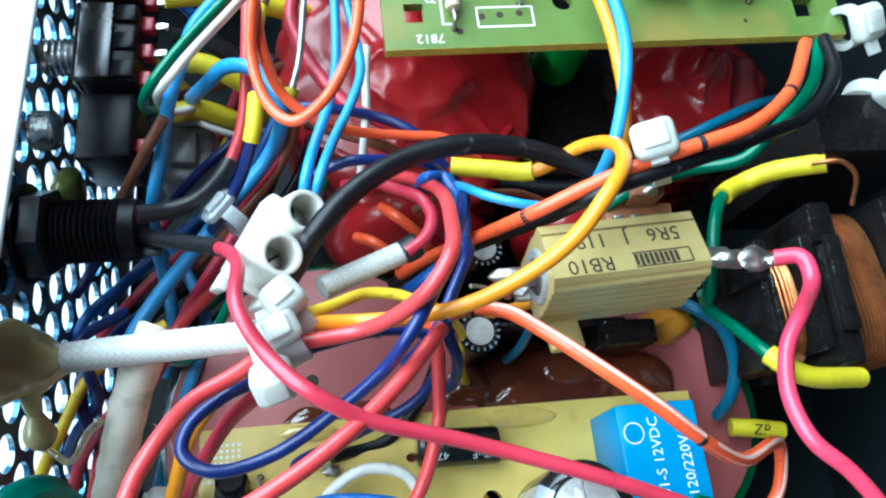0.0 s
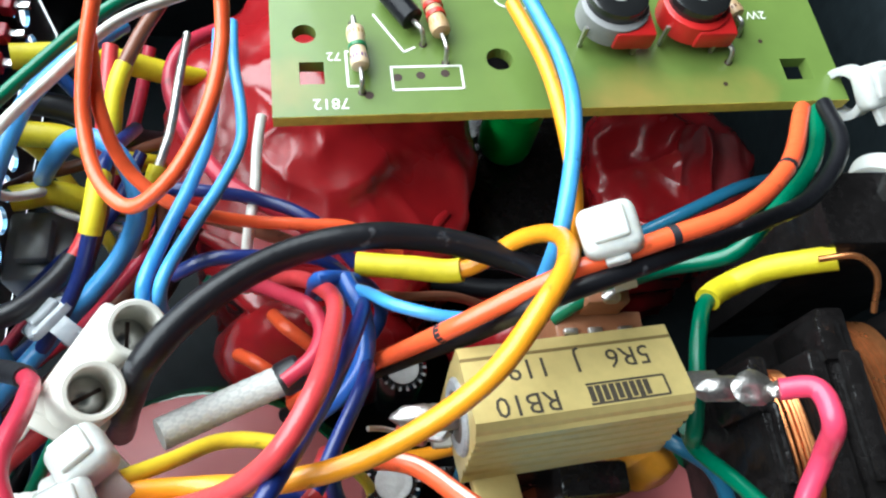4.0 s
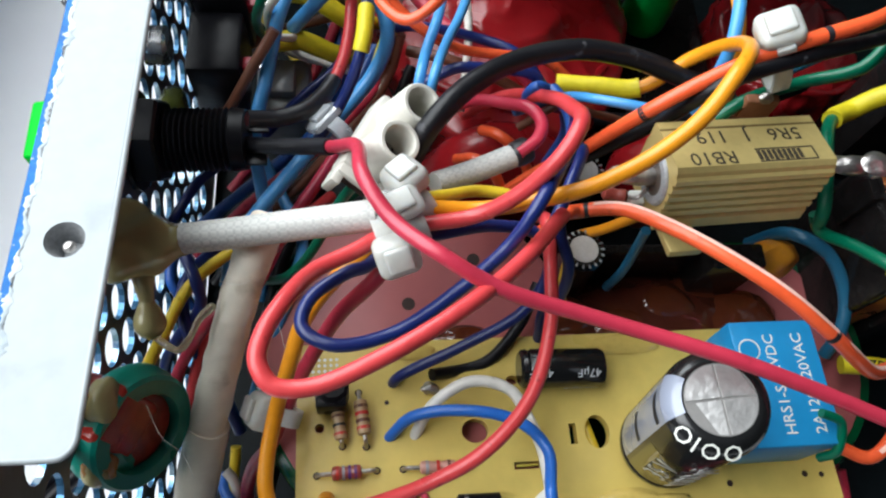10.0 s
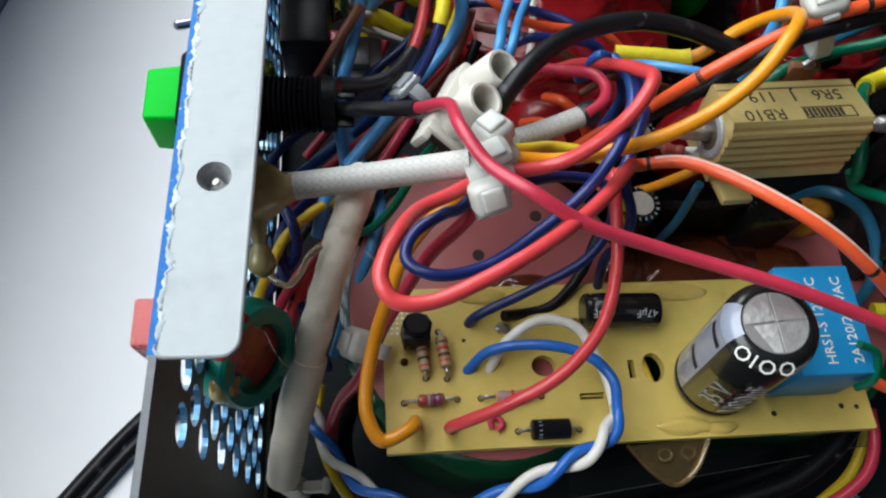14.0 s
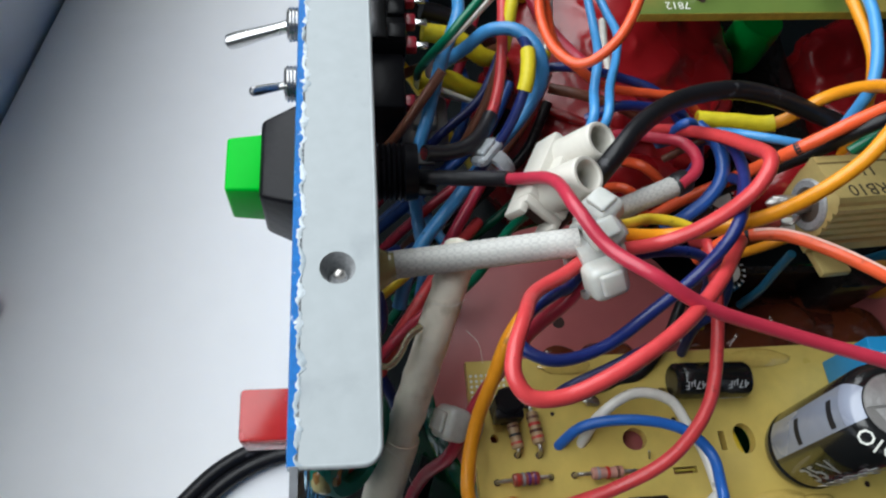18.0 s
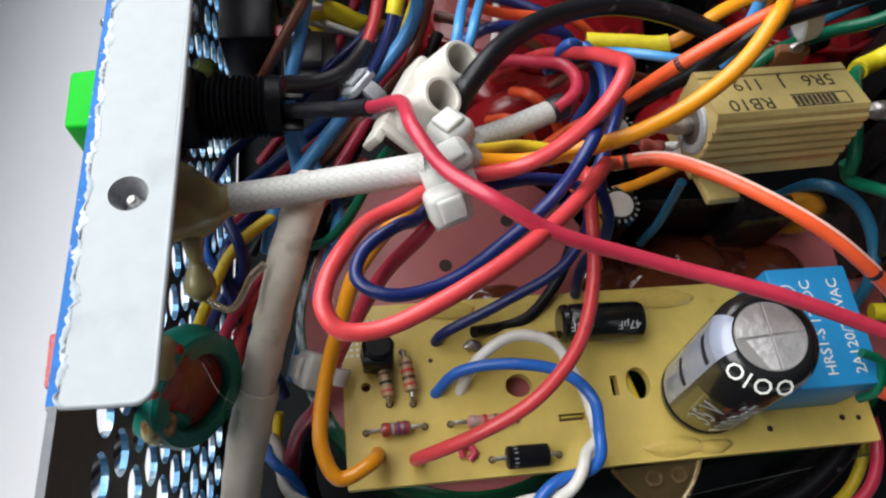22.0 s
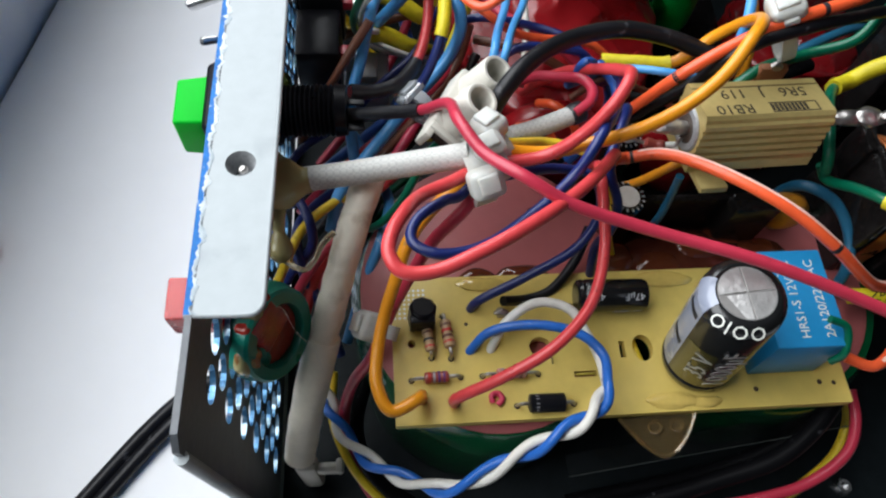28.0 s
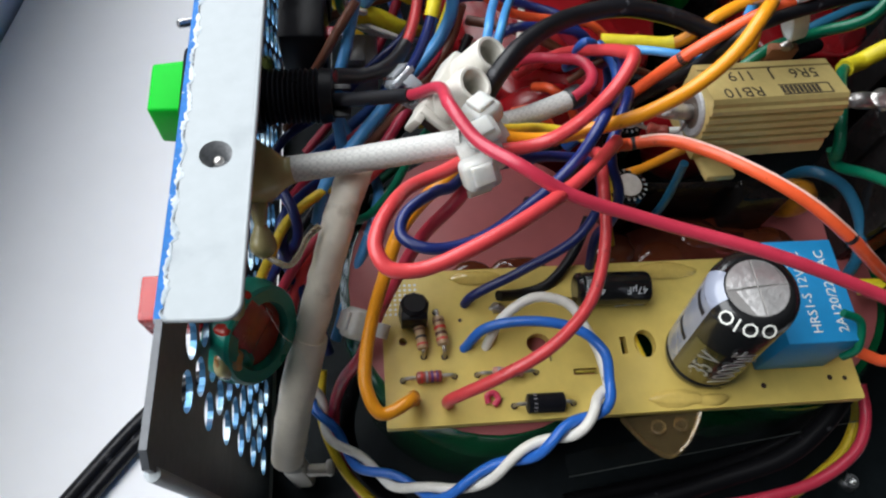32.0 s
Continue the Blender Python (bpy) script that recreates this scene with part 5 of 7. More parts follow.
def braids():
    a = part("braided_sleeve", braided_tube(spline([(-36.0, 54.0, 57.6), (-29.6, 54.3, 58.6), (-23.4, 54.3, 60.4), (-13.6, 54.4, 63.0)], 8), 1.62), [BRAID, BRAID_GAP_SHADE], None, "", True, (-25, 54, 59))
    tagged(a, "white woven glass fibre sleeve reaching the panel", "cable sleeve", "braided sleeves")
    part("inner_tube", rod((-37.4, 53.9, 57.3), (-34.5, 54.1, 57.8), 1.3, 16), TUBE_IVORY, a, "ivory tube inside the sleeve")
    part("melted_end", blob((-35.6, 54.0, 57.7), (1.2, 1.85, 1.85), 3, 0.12), GLUE_CLEAR, a, "glassy melted end")
    b = part("braided_sleeve", braided_tube(spline(BRAID_B, 8), 1.35), [BRAID, BRAID_GAP_SHADE], None, "", True, (-2, 63, 56))
    tagged(b, "short white woven sleeve with a black tip", "cable sleeve", "braided sleeves")
    part("black_tip", rod(V(BRAID_B[-1]) - V((0.5, 0.25, 0)), V(BRAID_B[-1]) + V((1.6, 0.8, 0.1)), 1.62), BLACK_SHRINK, b, "black shrink tube tip")
    iv = spline([(-26.0, 57.6, 54.6), (-27.6, 53.0, 54.6), (-30.0, 46.6, 51.0), (-32.6, 39.6, 45.2), (-35.0, 33.0, 38.4), (-37.0, 27.6, 31.6), (-38.4, 23.6, 25.4)], 8)
    bm = tube(spline(iv, 3), 2.15, 30, 0.06)
    for v in bm.verts:
        fold = crease(V((v.co.x * 0.12, v.co.y * 0.3, v.co.z * 0.34)) + V((3, 1, 0)))
        v.co += V((0.25, 0.1, 0.5)) * (0.55 * fold - 0.3) + V((1, 0.4, 0.3)) * 0.22 * noise.noise(v.co * 0.45)
    t = part("ivory_tube", bm, TUBE_IVORY, None, "", True, (-31, 43, 50), crease=70)
    tagged(t, "stained ivory silicone tube along the panel", "tube")
    part("tube_end", tube(spline([(-33.6, 36.9, 42.4), (-36.4, 29.4, 34.0), (-38.5, 23.2, 24.8)], 8), 2.5, 18, 0.08), TUBE_IVORY, t, "swollen outer end of the tube")
    tip = thing("tube_clamp", (-36, 24, 2.6), "cream plastic clamp foot at the tray corner", "clamp")
    part("foot", box((-39.8, 21.4, 2.6), (-36.2, 24.4, 21.0), 1.0), CREAM_PLASTIC, tip)
    part("hook", box((-36.6, 21.6, 15.6), (-32.4, 23.4, 18.6), 0.8), CREAM_PLASTIC, tip)
    part("hook_tip", box((-33.2, 21.3, 17.4), (-32.0, 23.7, 20.2), 0.5), CREAM_PLASTIC, tip)


braids()


# ---- cable ties ----
def cable_tie(at, axis, r, head_dir, label, mat=NYLON, w=2.3, head=(4.0, 4.2, 3.2), tail=0.0, squash=1.0):
    axis, at = V(axis).normalized(), V(at)
    hd = V(head_dir)
    hd = (hd - axis * hd.dot(axis)).normalized()
    side = axis.cross(hd)
    tie = thing("cable_tie", tuple(at), label, "cable tie", "cable ties")
    bm = bmesh.new()
    rings = []
    n = 28
    for k in range(n):
        a = 2 * math.pi * k / n
        o = hd * math.cos(a) + side * math.sin(a) * squash
        rings.append([bm.verts.new(at + o * (r + t) + axis * s) for t, s in ((0, -w / 2), (0.9, -w / 2), (0.9, w / 2), (0, w / 2))])
    for k in range(n):
        a, b = rings[k], rings[(k + 1) % n]
        for j in range(4):
            bm.faces.new((a[j], a[(j + 1) % 4], b[(j + 1) % 4], b[j]))
    part("strap", bm, mat, tie)
    m = axes(at + hd * (r + 0.2), side, axis)
    sx, sy, sz = head
    flip = 1 if (m.to_3x3() @ V((0, 0, 1))).dot(hd) > 0 else -1
    lo, hi = (-sx / 2, -sy / 2, 0), (sx / 2, sy / 2, sz)
    if flip < 0:
        lo, hi = (-sx / 2, -sy / 2, -sz), (sx / 2, sy / 2, 0)
    h = part("head", box(lo, hi, 1.0, 4, m), mat, tie)
    z = sz - 0.2 if flip > 0 else -sz + 0.2
    zz = sorted((z, z + (0.75 if flip > 0 else -0.75)))
    part("pawl", box((-sx * 0.34, -sy * 0.3, zz[0]), (sx * 0.3, sy * 0.32, zz[1]), 0.3, 3, m), mat, h)
    if tail:
        t0 = at + hd * (r + sz * 0.5) + side * sx * 0.3
        part("cut_tail", box((0, -w / 2, -0.4), (tail, w / 2, 0.5), 0.15, 1, axes(t0, side + hd * 0.2, axis)), mat, tie)
    return tie


cable_tie((-9.8, 57.0, 60.2), (0.75, 0.62, 0.05), 2.6, (-0.3, 0.2, 1.0), "white nylon cable tie round the braided sleeve", head=(4.2, 4.2, 3.0))
cable_tie((-12.4, 52.6, 60.6), (0.8, 0.25, 0.1), 3.0, (-0.2, -0.75, 0.75), "white nylon cable tie holding red, blue and amber wires", head=(3.9, 4.4, 4.0), w=2.8)
cable_tie((-11.0, 54.6, 61.6), (0.85, 0.4, 0.1), 2.7, (0.2, 0.1, 1.0), "white nylon cable tie strap on the wire bundle", w=3.2, head=(3.6, 4.4, 1.6))
cable_tie((32.3, 72.5, 65.4), (0.9, 0.1, 0.42), 4.6, (-0.42, -0.07, 0.9), "milky cable tie on the orange and black wires", head=(4.4, 4.8, 3.4), w=2.0, tail=1.5, squash=0.5)
cable_tie((-24.7, 37.8, 41.6), (0.3, 0.9, 0.3), 0.95, (-0.8, 0.1, 0.5), "milky cable tie beside the yellow board", head=(4.2, 4.3, 3.6), w=2.0)
cable_tie((67.0, 95.6, 58.6), (0.9, 0.3, 0.0), 2.2, (0.5, -0.3, 0.9), "milky cable tie through the green board", head=(5.0, 4.4, 2.6), w=1.8, tail=3.0)
cable_tie((68.5, 84.5, 57.0), (0.6, 0.8, 0.0), 2.6, (0.2, -0.2, 1.0), "milky cable tie on the black wires", head=(5.0, 5.4, 4.0))
cable_tie((-19.0, 73.6, 47.0), (0.6, 0.75, 0.0), 2.0, (-0.5, 0.4, 0.8), "clear cable tie round light blue wires", mat=material("clear_nylon", (0.7, 0.74, 0.78), 0.25, transmission=0.6), head=(3.2, 5.2, 1.2), w=2.0)


# ---- terminal block ----
def terminal_block():
    h1, h2 = V((-8.3, 68.6, 62.4)), V((-11.3, 63.5, 62.2))
    ax = V((0.42, -0.12, 0.88)).normalized()
    e1 = (h1 - h2).normalized()
    e1 = (e1 - ax * e1.dot(ax)).normalized()
    mid = (h1 + h2) / 2
    o = mid - ax * 7.2
    b = thing("terminal_block", tuple(o - ax * 4), "cream plastic two-pole screw terminal block", "terminal block")
    m = axes(o, e1, ax.cross(e1))
    if (m.to_3x3() @ V((0, 0, 1))).dot(ax) < 0:
        m = axes(o, e1, e1.cross(ax))
    part("body", box((-5.5, -3.2, -3.6), (5.5, 3.2, 1.0), 0.6, 2, m), CREAM_PLASTIC, b)
    part("bridge", box((-2.0, -1.9, -3.0), (2.0, 1.9, 2.8), 0.5, 2, m), CREAM_PLASTIC, b)
    for s in (-1, 1):
        c = m @ V((s * 2.95, 0, 0.6))
        prof = [(0, 2.85), (0.1, 2.75), (0.95, 2.5), (0.985, 2.42), (1.0, 2.3), (1.0, 1.95), (0.985, 1.86), (0.95, 1.8), (0.3, 1.7), (0.29, 0.1)]
        t = part("turret", lathe(c, c + ax * 6.7, prof, 30), CREAM_PLASTIC, b)
        sc = part("screw", lathe(c + ax * 1.7, c + ax * 2.5, [(0, 1.65), (0.8, 1.65), (1, 1.4)], 20), STEEL, t, "slotted steel screw")
        sl = axes(c + ax * 2.52, e1 + ax.cross(e1) * (0.6 * s), ax.cross(e1))
        # Dark bar on the screw head paints the shade of its slot.
        part("slot_shade", box((-1.3, -0.18, -0.02), (1.3, 0.18, 0.05), 0, 1, sl), HOLE_SHADE, t)
    # open shroud where the wires enter
    part("shroud_wall", box((-7.9, 1.9, -3.4), (-5.3, 3.1, 0.0), 0.3, 2, m), CREAM_PLASTIC, b)
    part("shroud_wall", box((-7.4, -3.1, -3.6), (-5.3, -2.0, 0.3), 0.3, 2, m), CREAM_PLASTIC, b)
    part("shroud_roof", box((-6.6, -3.0, -0.6), (-5.3, 3.0, 0.5), 0.3, 2, m), CREAM_PLASTIC, b)
    # Dark plate paints the shade inside the mouth; the body is solid.
    part("wire_mouth_shade", box((-5.7, -1.9, -3.2), (-5.46, 1.8, -0.5), 0.05, 1, m), HOLE_SHADE, b)
    return b


terminal_block()


# ---- glue drops ----
def glue(name, lumps, label, mat=GLUE):
    bms = [blob(c, s, i, 0.22) for i, (c, s) in enumerate(lumps)]
    c = lumps[0][0]
    ob = part(name, join(*bms), mat, None, "", True, tuple(c))
    return tagged(ob, label, "glue", "glue drops")


def glue_trumpet():
    """Glue that spreads from the sleeve towards the panel like a trumpet."""
    line = spline([(-43.6, 54.2, 57.0), (-41.6, 54.2, 57.1), (-39.6, 54.1, 57.2), (-37.6, 54.0, 57.4), (-35.8, 54.0, 57.6), (-34.4, 54.1, 57.8)], 5)
    n = len(line) - 1
    rad = [1.9 + 2.5 * math.sin(math.pi * min(1.0, 0.28 + 0.78 * k / n)) ** 1.4 for k in range(n + 1)]
    bm = tube(line, rad, 28)
    for v in bm.verts:
        v.co.y += 0.9 * noise.noise(v.co * 0.3)
        v.co.z += 0.6 * noise.noise(v.co * 0.35 + V((5, 0, 0)))
    g = part("glue_blob", bm, GLUE, None, "", True, (-39, 54.2, 57.4), crease=80)
    tagged(g, "amber hot glue holding the white sleeve to the panel", "glue", "glue drops")


glue_trumpet()


def glue_drip():
    line = spline([(-39.2, 54.0, 56.4), (-39.3, 51.6, 54.2), (-39.2, 49.0, 52.2), (-39.0, 46.8, 50.6), (-38.8, 45.6, 49.6)], 6)
    n = len(line) - 1
    rad = [1.9 - 2.2 * (k / n) if k / n < 0.5 else 0.8 + 1.0 * math.sin(math.pi * (k / n - 0.5) / 0.5) for k in range(n + 1)]
    d = part("glue_drip", tube(line, rad, 14), GLUE, None, "", True, (-39, 50, 53))
    tagged(d, "amber glue drip hanging behind the panel", "glue", "glue drops")
    t = part("glue_thread", tube(spline([(-38.8, 45.8, 50.0), (-37.0, 44.4, 50.4), (-35.4, 43.6, 51.4), (-34.0, 44.6, 52.8), (-33.0, 46.4, 53.6), (-31.4, 47.6, 54.6)], 6), 0.42, 10, 0.3), GLUE_CLEAR, None, "", True, (-35, 44, 51))
    tagged(t, "curled thread of pale glue on the tube", "glue", "glue drops")


glue_drip()
glue("glue_blob", [((-41.6, 80.6, 41.5), (2.2, 3.2, 3.0))], "greenish glue lump on the perforated panel", material("green_tinted_glue", (0.2, 0.23, 0.05), 0.2, transmission=0.4))


def glue_flap():
    """A thin run of set glue hanging from the board's front edge."""
    f = thing("glue_flap", (15, 23, 37), "clear brownish glue flap hanging at the board edge", "glue", "glue drops")
    edge = [(9.0, 24.6, 38.3), (20.6, 25.4, 38.3), (19.8, 23.2, 37.4), (18.4, 21.0, 36.4), (16.6, 19.6, 35.8), (15.2, 19.6, 35.8), (12.6, 21.2, 36.6), (10.8, 22.8, 37.4)]
    rim = spline(edge[1:] + edge[:1], 5)
    bm = bmesh.new()
    mid = V((15.0, 23.2, 37.6))
    for d in (0.0, -0.5):
        c = bm.verts.new(mid + V((0, 0, d)))
        ring = [bm.verts.new(p + V((0, 0, d))) for p in rim]
        for p, q in zip(ring, ring[1:] + ring[:1]):
            bm.faces.new((c, p, q))
    part("sheet", bm, FLAP_GLUE, f, "thin glossy glue sheet", crease=60)
    part("rim", tube(rim, 0.32, 8), FLAP_GLUE, f, "thick rounded rim")
    for x, y in ((14.3, 23.4), (17.6, 23.6)):
        ring = [V((x + 0.95 * math.cos(a), y + 0.85 * math.sin(a), 37.75)) for a in (2 * math.pi * k / 16 for k in range(17))]
        part("bubble_ring", tube(ring, 0.22, 6), FLAP_GLUE, f, "ring left by a bubble")


FLAP_GLUE = material("brownish_set_glue", (0.75, 0.55, 0.26), 0.12, vary=0.15, scale=200, transmission=0.92, coat=0.4)
glue_flap()


# ---- push switch on the panel ----
def taper(x0, r0, x1, r1, bevel):
    """A block between two rectangles (y0, y1, z0, z1) at x0 and x1."""
    bm = bmesh.new()
    a, b = ([bm.verts.new((x, r[i], r[j])) for i, j in ((0, 2), (1, 2), (1, 3), (0, 3))] for x, r in ((x0, r0), (x1, r1)))
    bm.faces.new(a)
    bm.faces.new(b[::-1])
    for k in range(4):
        bm.faces.new((a[k], b[k], b[(k + 1) % 4], a[(k + 1) % 4]))
    bmesh.ops.recalc_face_normals(bm, faces=bm.faces)
    bmesh.ops.bevel(bm, geom=bm.edges[:], offset=bevel, segments=3, affect="EDGES", profile=0.5)
    return bm


def push_switch():
    y, z = 72.4, 47.2
    b = thing("push_switch", (-44.5, y, z - 5), "black threaded push switch with bright green cap", "switch")
    prof = [(0, 4.1)]
    n = 15
    for k in range(n):
        s = 0.12 + 0.78 * k / n
        prof += [(s, 3.7), (s + 0.026, 4.15)]
    prof += [(0.93, 4.05), (1.0, 3.9), (1.0, 3.0)]
    part("barrel", lathe((-44, y, z), (-30.2, y, z + 0.4), prof, 28), BLACK_PLASTIC, b)
    part("nut", lathe((-43.9, y, z), (-40.6, y, z), [(0, 5.5), (0.12, 5.9), (0.88, 5.9), (1, 5.5)], 6), BLACK_PLASTIC, b, "black hexagon nut")
    part("washer", lathe((-44.0, y, z), (-43.6, y, z), [(0, 6.4), (1, 6.4)], 28), BLACK_PLASTIC, b)
    part("bezel", taper(-45.3, (y - 8.6, y + 7.4, z - 7.2, z + 7.0), -51.2, (y - 6.4, y + 5.0, z - 5.4, z + 5.4), 0.7), BLACK_PLASTIC, b, "black bevelled square bezel")
    part("cap", taper(-50.8, (y - 5.2, y + 3.4, z - 4.3, z + 4.7), -55.7, (y - 4.9, y + 3.0, z - 4.0, z + 4.3), 0.45), BUTTON_GREEN, b, "bright green button cap")
    for dy in (2.2, -2.6):
        part("terminal", box((-30.3, y + dy - 0.9, z - 0.3), (-27.6, y + dy + 0.9, z + 0.3), 0.1), BLACK_SHRINK, b, "tag under black shrink tube")


push_switch()


# ---- toggle switches ----
RED_BASE = material("red_resin", (0.4, 0.02, 0.04), 0.3, vary=0.2)


def toggle(y, z, tip, label, slim=False):
    b = thing("toggle_switch", (-44.5, y, z - 6), label, "switch", "toggle switches")
    prof = [(0, 2.6)]
    for k in range(6):
        prof += [(0.1 + 0.14 * k, 2.35), (0.17 + 0.14 * k, 2.65)]
    prof += [(1.0, 2.2)]
    part("bushing", lathe((-45.2, y, z), (-48.6, y, z), prof, 20), STEEL, b)
    t = V(tip)
    k = 0.6 if slim else 1.0
    part("lever", lathe((-47.6, y, z), t, [(0, k), (0.3, 0.95 * k), (0.85, 1.25 * k), (0.96, 1.15 * k), (1.0, 0.6 * k)], 16), STEEL, b, "nickel plated lever")
    if slim:
        part("neck", lathe((-44, y, z), (-41, y, z), prof, 20), STEEL, b, "threaded neck")
        part("body", box((-38.6, y - 4.6, z - 9.0), (-31.4, y + 5.0, z + 1.2), 0.6, 2), BLACK_PLASTIC, b)
        part("terminal_base", box((-31.5, y - 3.0, z - 2.4), (-29.9, y - 1.0, z - 0.6), 0.3, 2), RED_BASE, b, "red resin collar")
        part("terminal", box((-30.0, y - 2.5, z - 1.8), (-28.2, y - 1.5, z - 1.2), 0.15), STEEL, b, "tinned terminal tag")
        return
    part("neck", lathe((-44, y, z), (-38, y, z), prof, 20), STEEL, b, "threaded neck")
    part("body", box((-38.2, y - 6.2, z - 6.4), (-31.0, y + 5.8, z + 4.2), 0.5, 2), BLACK_PLASTIC, b)
    part("bracket", box((-38.4, y - 6.0, z + 4.1), (-34.0, y + 5.6, z + 4.9), 0.25, 2), BRACKET, b, "dark shiny metal bracket")
    part("bracket_lip", box((-38.9, y - 6.0, z - 5.0), (-38.3, y + 5.6, z + 4.9), 0.2, 1), BRACKET, b, "dark shiny metal bracket")
    for j in range(3):
        yy = y - 4.6 + 4.3 * j
        part("rib", box((-33.9, yy - 1.2, z + 4.1), (-31.1, yy + 1.4, z + 4.8), 0.3, 2), BLACK_PLASTIC, b)
        collar = part("terminal_base", box((-31.1, yy - 1.1, z + 0.6), (-29.4, yy + 1.1, z + 2.4), 0.3, 2), RED_BASE, b, "red resin collar")
        part("terminal", box((-29.6, yy - 0.5, z + 1.2), (-27.6, yy + 0.5, z + 1.8), 0.15), STEEL, collar, "tinned terminal tag")


BRACKET = material("dark_bracket_metal", (0.1, 0.1, 0.105), 0.25, metal=0.9, vary=0.15, scale=200)
toggle(98.0, 47.3, (-58.2, 97.7, 43.2), "toggle switch with its lever tilted down")
toggle(86.2, 48.6, (-53.2, 83.6, 50.2), "slim pin switch with a straight lever", True)
toggle(110.6, 47.3, (-57.6, 111.0, 50.5), "toggle switch at the far end of the row")
for k, (p, q, c) in enumerate((((-28.2, 106.0, 50.0), (-12.5, 108.6, 44.0), YELLOW_SLEEVE), ((-28.0, 103.2, 45.5), (-18.5, 101.0, 41.0), BLACK_SHRINK),
                              ((-28.0, 98.6, 45.6), (-18.0, 96.8, 42.0), YELLOW_SLEEVE), ((-29.0, 92.0, 42.0), (-20.0, 92.5, 39.0), YELLOW_SLEEVE))):
    line = spline([p, V(p).lerp(V(q), 0.5) + V((0, 0.8, 0.8)), q], 8)
    w = part("sleeved_wire", tube(line + [V(q) + V((6, 3, -5))], [1.5] * len(line) + [0.8]), c, None, "", True, p)
    tagged(w, "wire end in a %s sleeve at the toggle switches" % ("yellow" if c is YELLOW_SLEEVE else "black"), "wire", "switch wiring")


# ---- indicator lamp ----
def indicator():
    y, z = 36.6, 54.0
    b = thing("indicator_lamp", (-44.5, y, z - 5), "red indicator lamp with green nut glued to the panel", "lamp")
    part("lens", box((-51.4, y - 2.4, z - 1.0), (-45.3, y + 3.2, z + 4.8), 0.5, 2), RED_LENS, b, "pale red square lens")
    n = V((0.82, -0.42, 0.4)).normalized()
    c = V((-39.3, 35.3, 48.8))
    part("nut", lathe(c - n * 3.2, c + n * 0.8, [(0, 6.7), (0.1, 6.9), (0.4, 6.9), (0.5, 6.6), (0.9, 6.5), (1.0, 6.1), (1.0, 4.5), (0.9, 4.3), (0.2, 4.2)], 40), GREEN_RING_MAT, b, "green translucent plastic ring nut")
    part("washer", lathe((-44.4, 35.6, 47.6), c - n * 3.4, [(0, 5.6), (0.8, 5.2), (1, 4.6)], 36), GREEN_RING_MAT, b)
    red = material("dark_red_lamp_plastic", (0.42, 0.03, 0.02), 0.25, transmission=0.2, vary=0.3, bump=0.3, bump_scale=300)
    part("housing", box((-3.3, -4.0, -3.2), (3.2, 2.4, 3.2), 0.9, 3, axes(c + V((-2.4, 1.2, 2.2)), n.cross(V((0, 0, 1))), n)), red, b, "dark red lamp housing")
    part("core", lathe(c - n * 3.0, c - n * 0.2, [(0, 4.4), (0.9, 4.3), (1, 3.8)], 24), material("lamp_core_red", (0.3, 0.035, 0.02), 0.3, vary=0.4, bump=0.3, bump_scale=300), b, "dark red glue filled core")
    part("glue_coat", blob(c + V((-3.4, -3.4, 1.2)), (2.0, 1.8, 2.4), 11, 0.3), material("orange_tinted_glue", (0.4, 0.2, 0.06), 0.15, transmission=0.3, coat=0.3), b, "orange tinted glue over the lamp")
    part("glue_cap", blob(c + V((-2.6, 2.4, 5.4)), (1.7, 2.6, 1.7), 5, 0.2), GLUE, b, "amber glue")
    part("glue_front", blob(c + V((-3.6, -4.2, 0.6)), (1.6, 1.6, 2.8), 6, 0.2), GLUE, b, "amber glue")


indicator()


# ---- parts on the lower board ----
def bands(parent, p0, p1, r, cols):
    p0, p1 = V(p0), V(p1)
    n = len(cols)
    for k, c in enumerate(cols):
        s = 0.2 + 0.6 * k / max(1, n - 1)
        a, b = p0.lerp(p1, s - 0.045), p0.lerp(p1, s + 0.045)
        part("colour_band", lathe(a, b, [(0, r + 0.03), (1, r + 0.03)], 14), c, parent)


BAND = {n: material("band_" + n, c, 0.4) for n, c in dict(brown=(0.1, 0.03, 0.015), red=(0.5, 0.03, 0.02), violet=(0.09, 0.03, 0.16), gold=(0.35, 0.22, 0.06), black=(0.01, 0.01, 0.01),
                                                         green=(0.02, 0.14, 0.05), orange=(0.6, 0.15, 0.02), grey=(0.3, 0.3, 0.32), white=(0.7, 0.68, 0.62)).items()}
TAN = material("resistor_tan", (0.42, 0.28, 0.15), 0.4, vary=0.08)
MAROON = material("resistor_maroon", (0.3, 0.06, 0.045), 0.3, vary=0.1, coat=0.3)


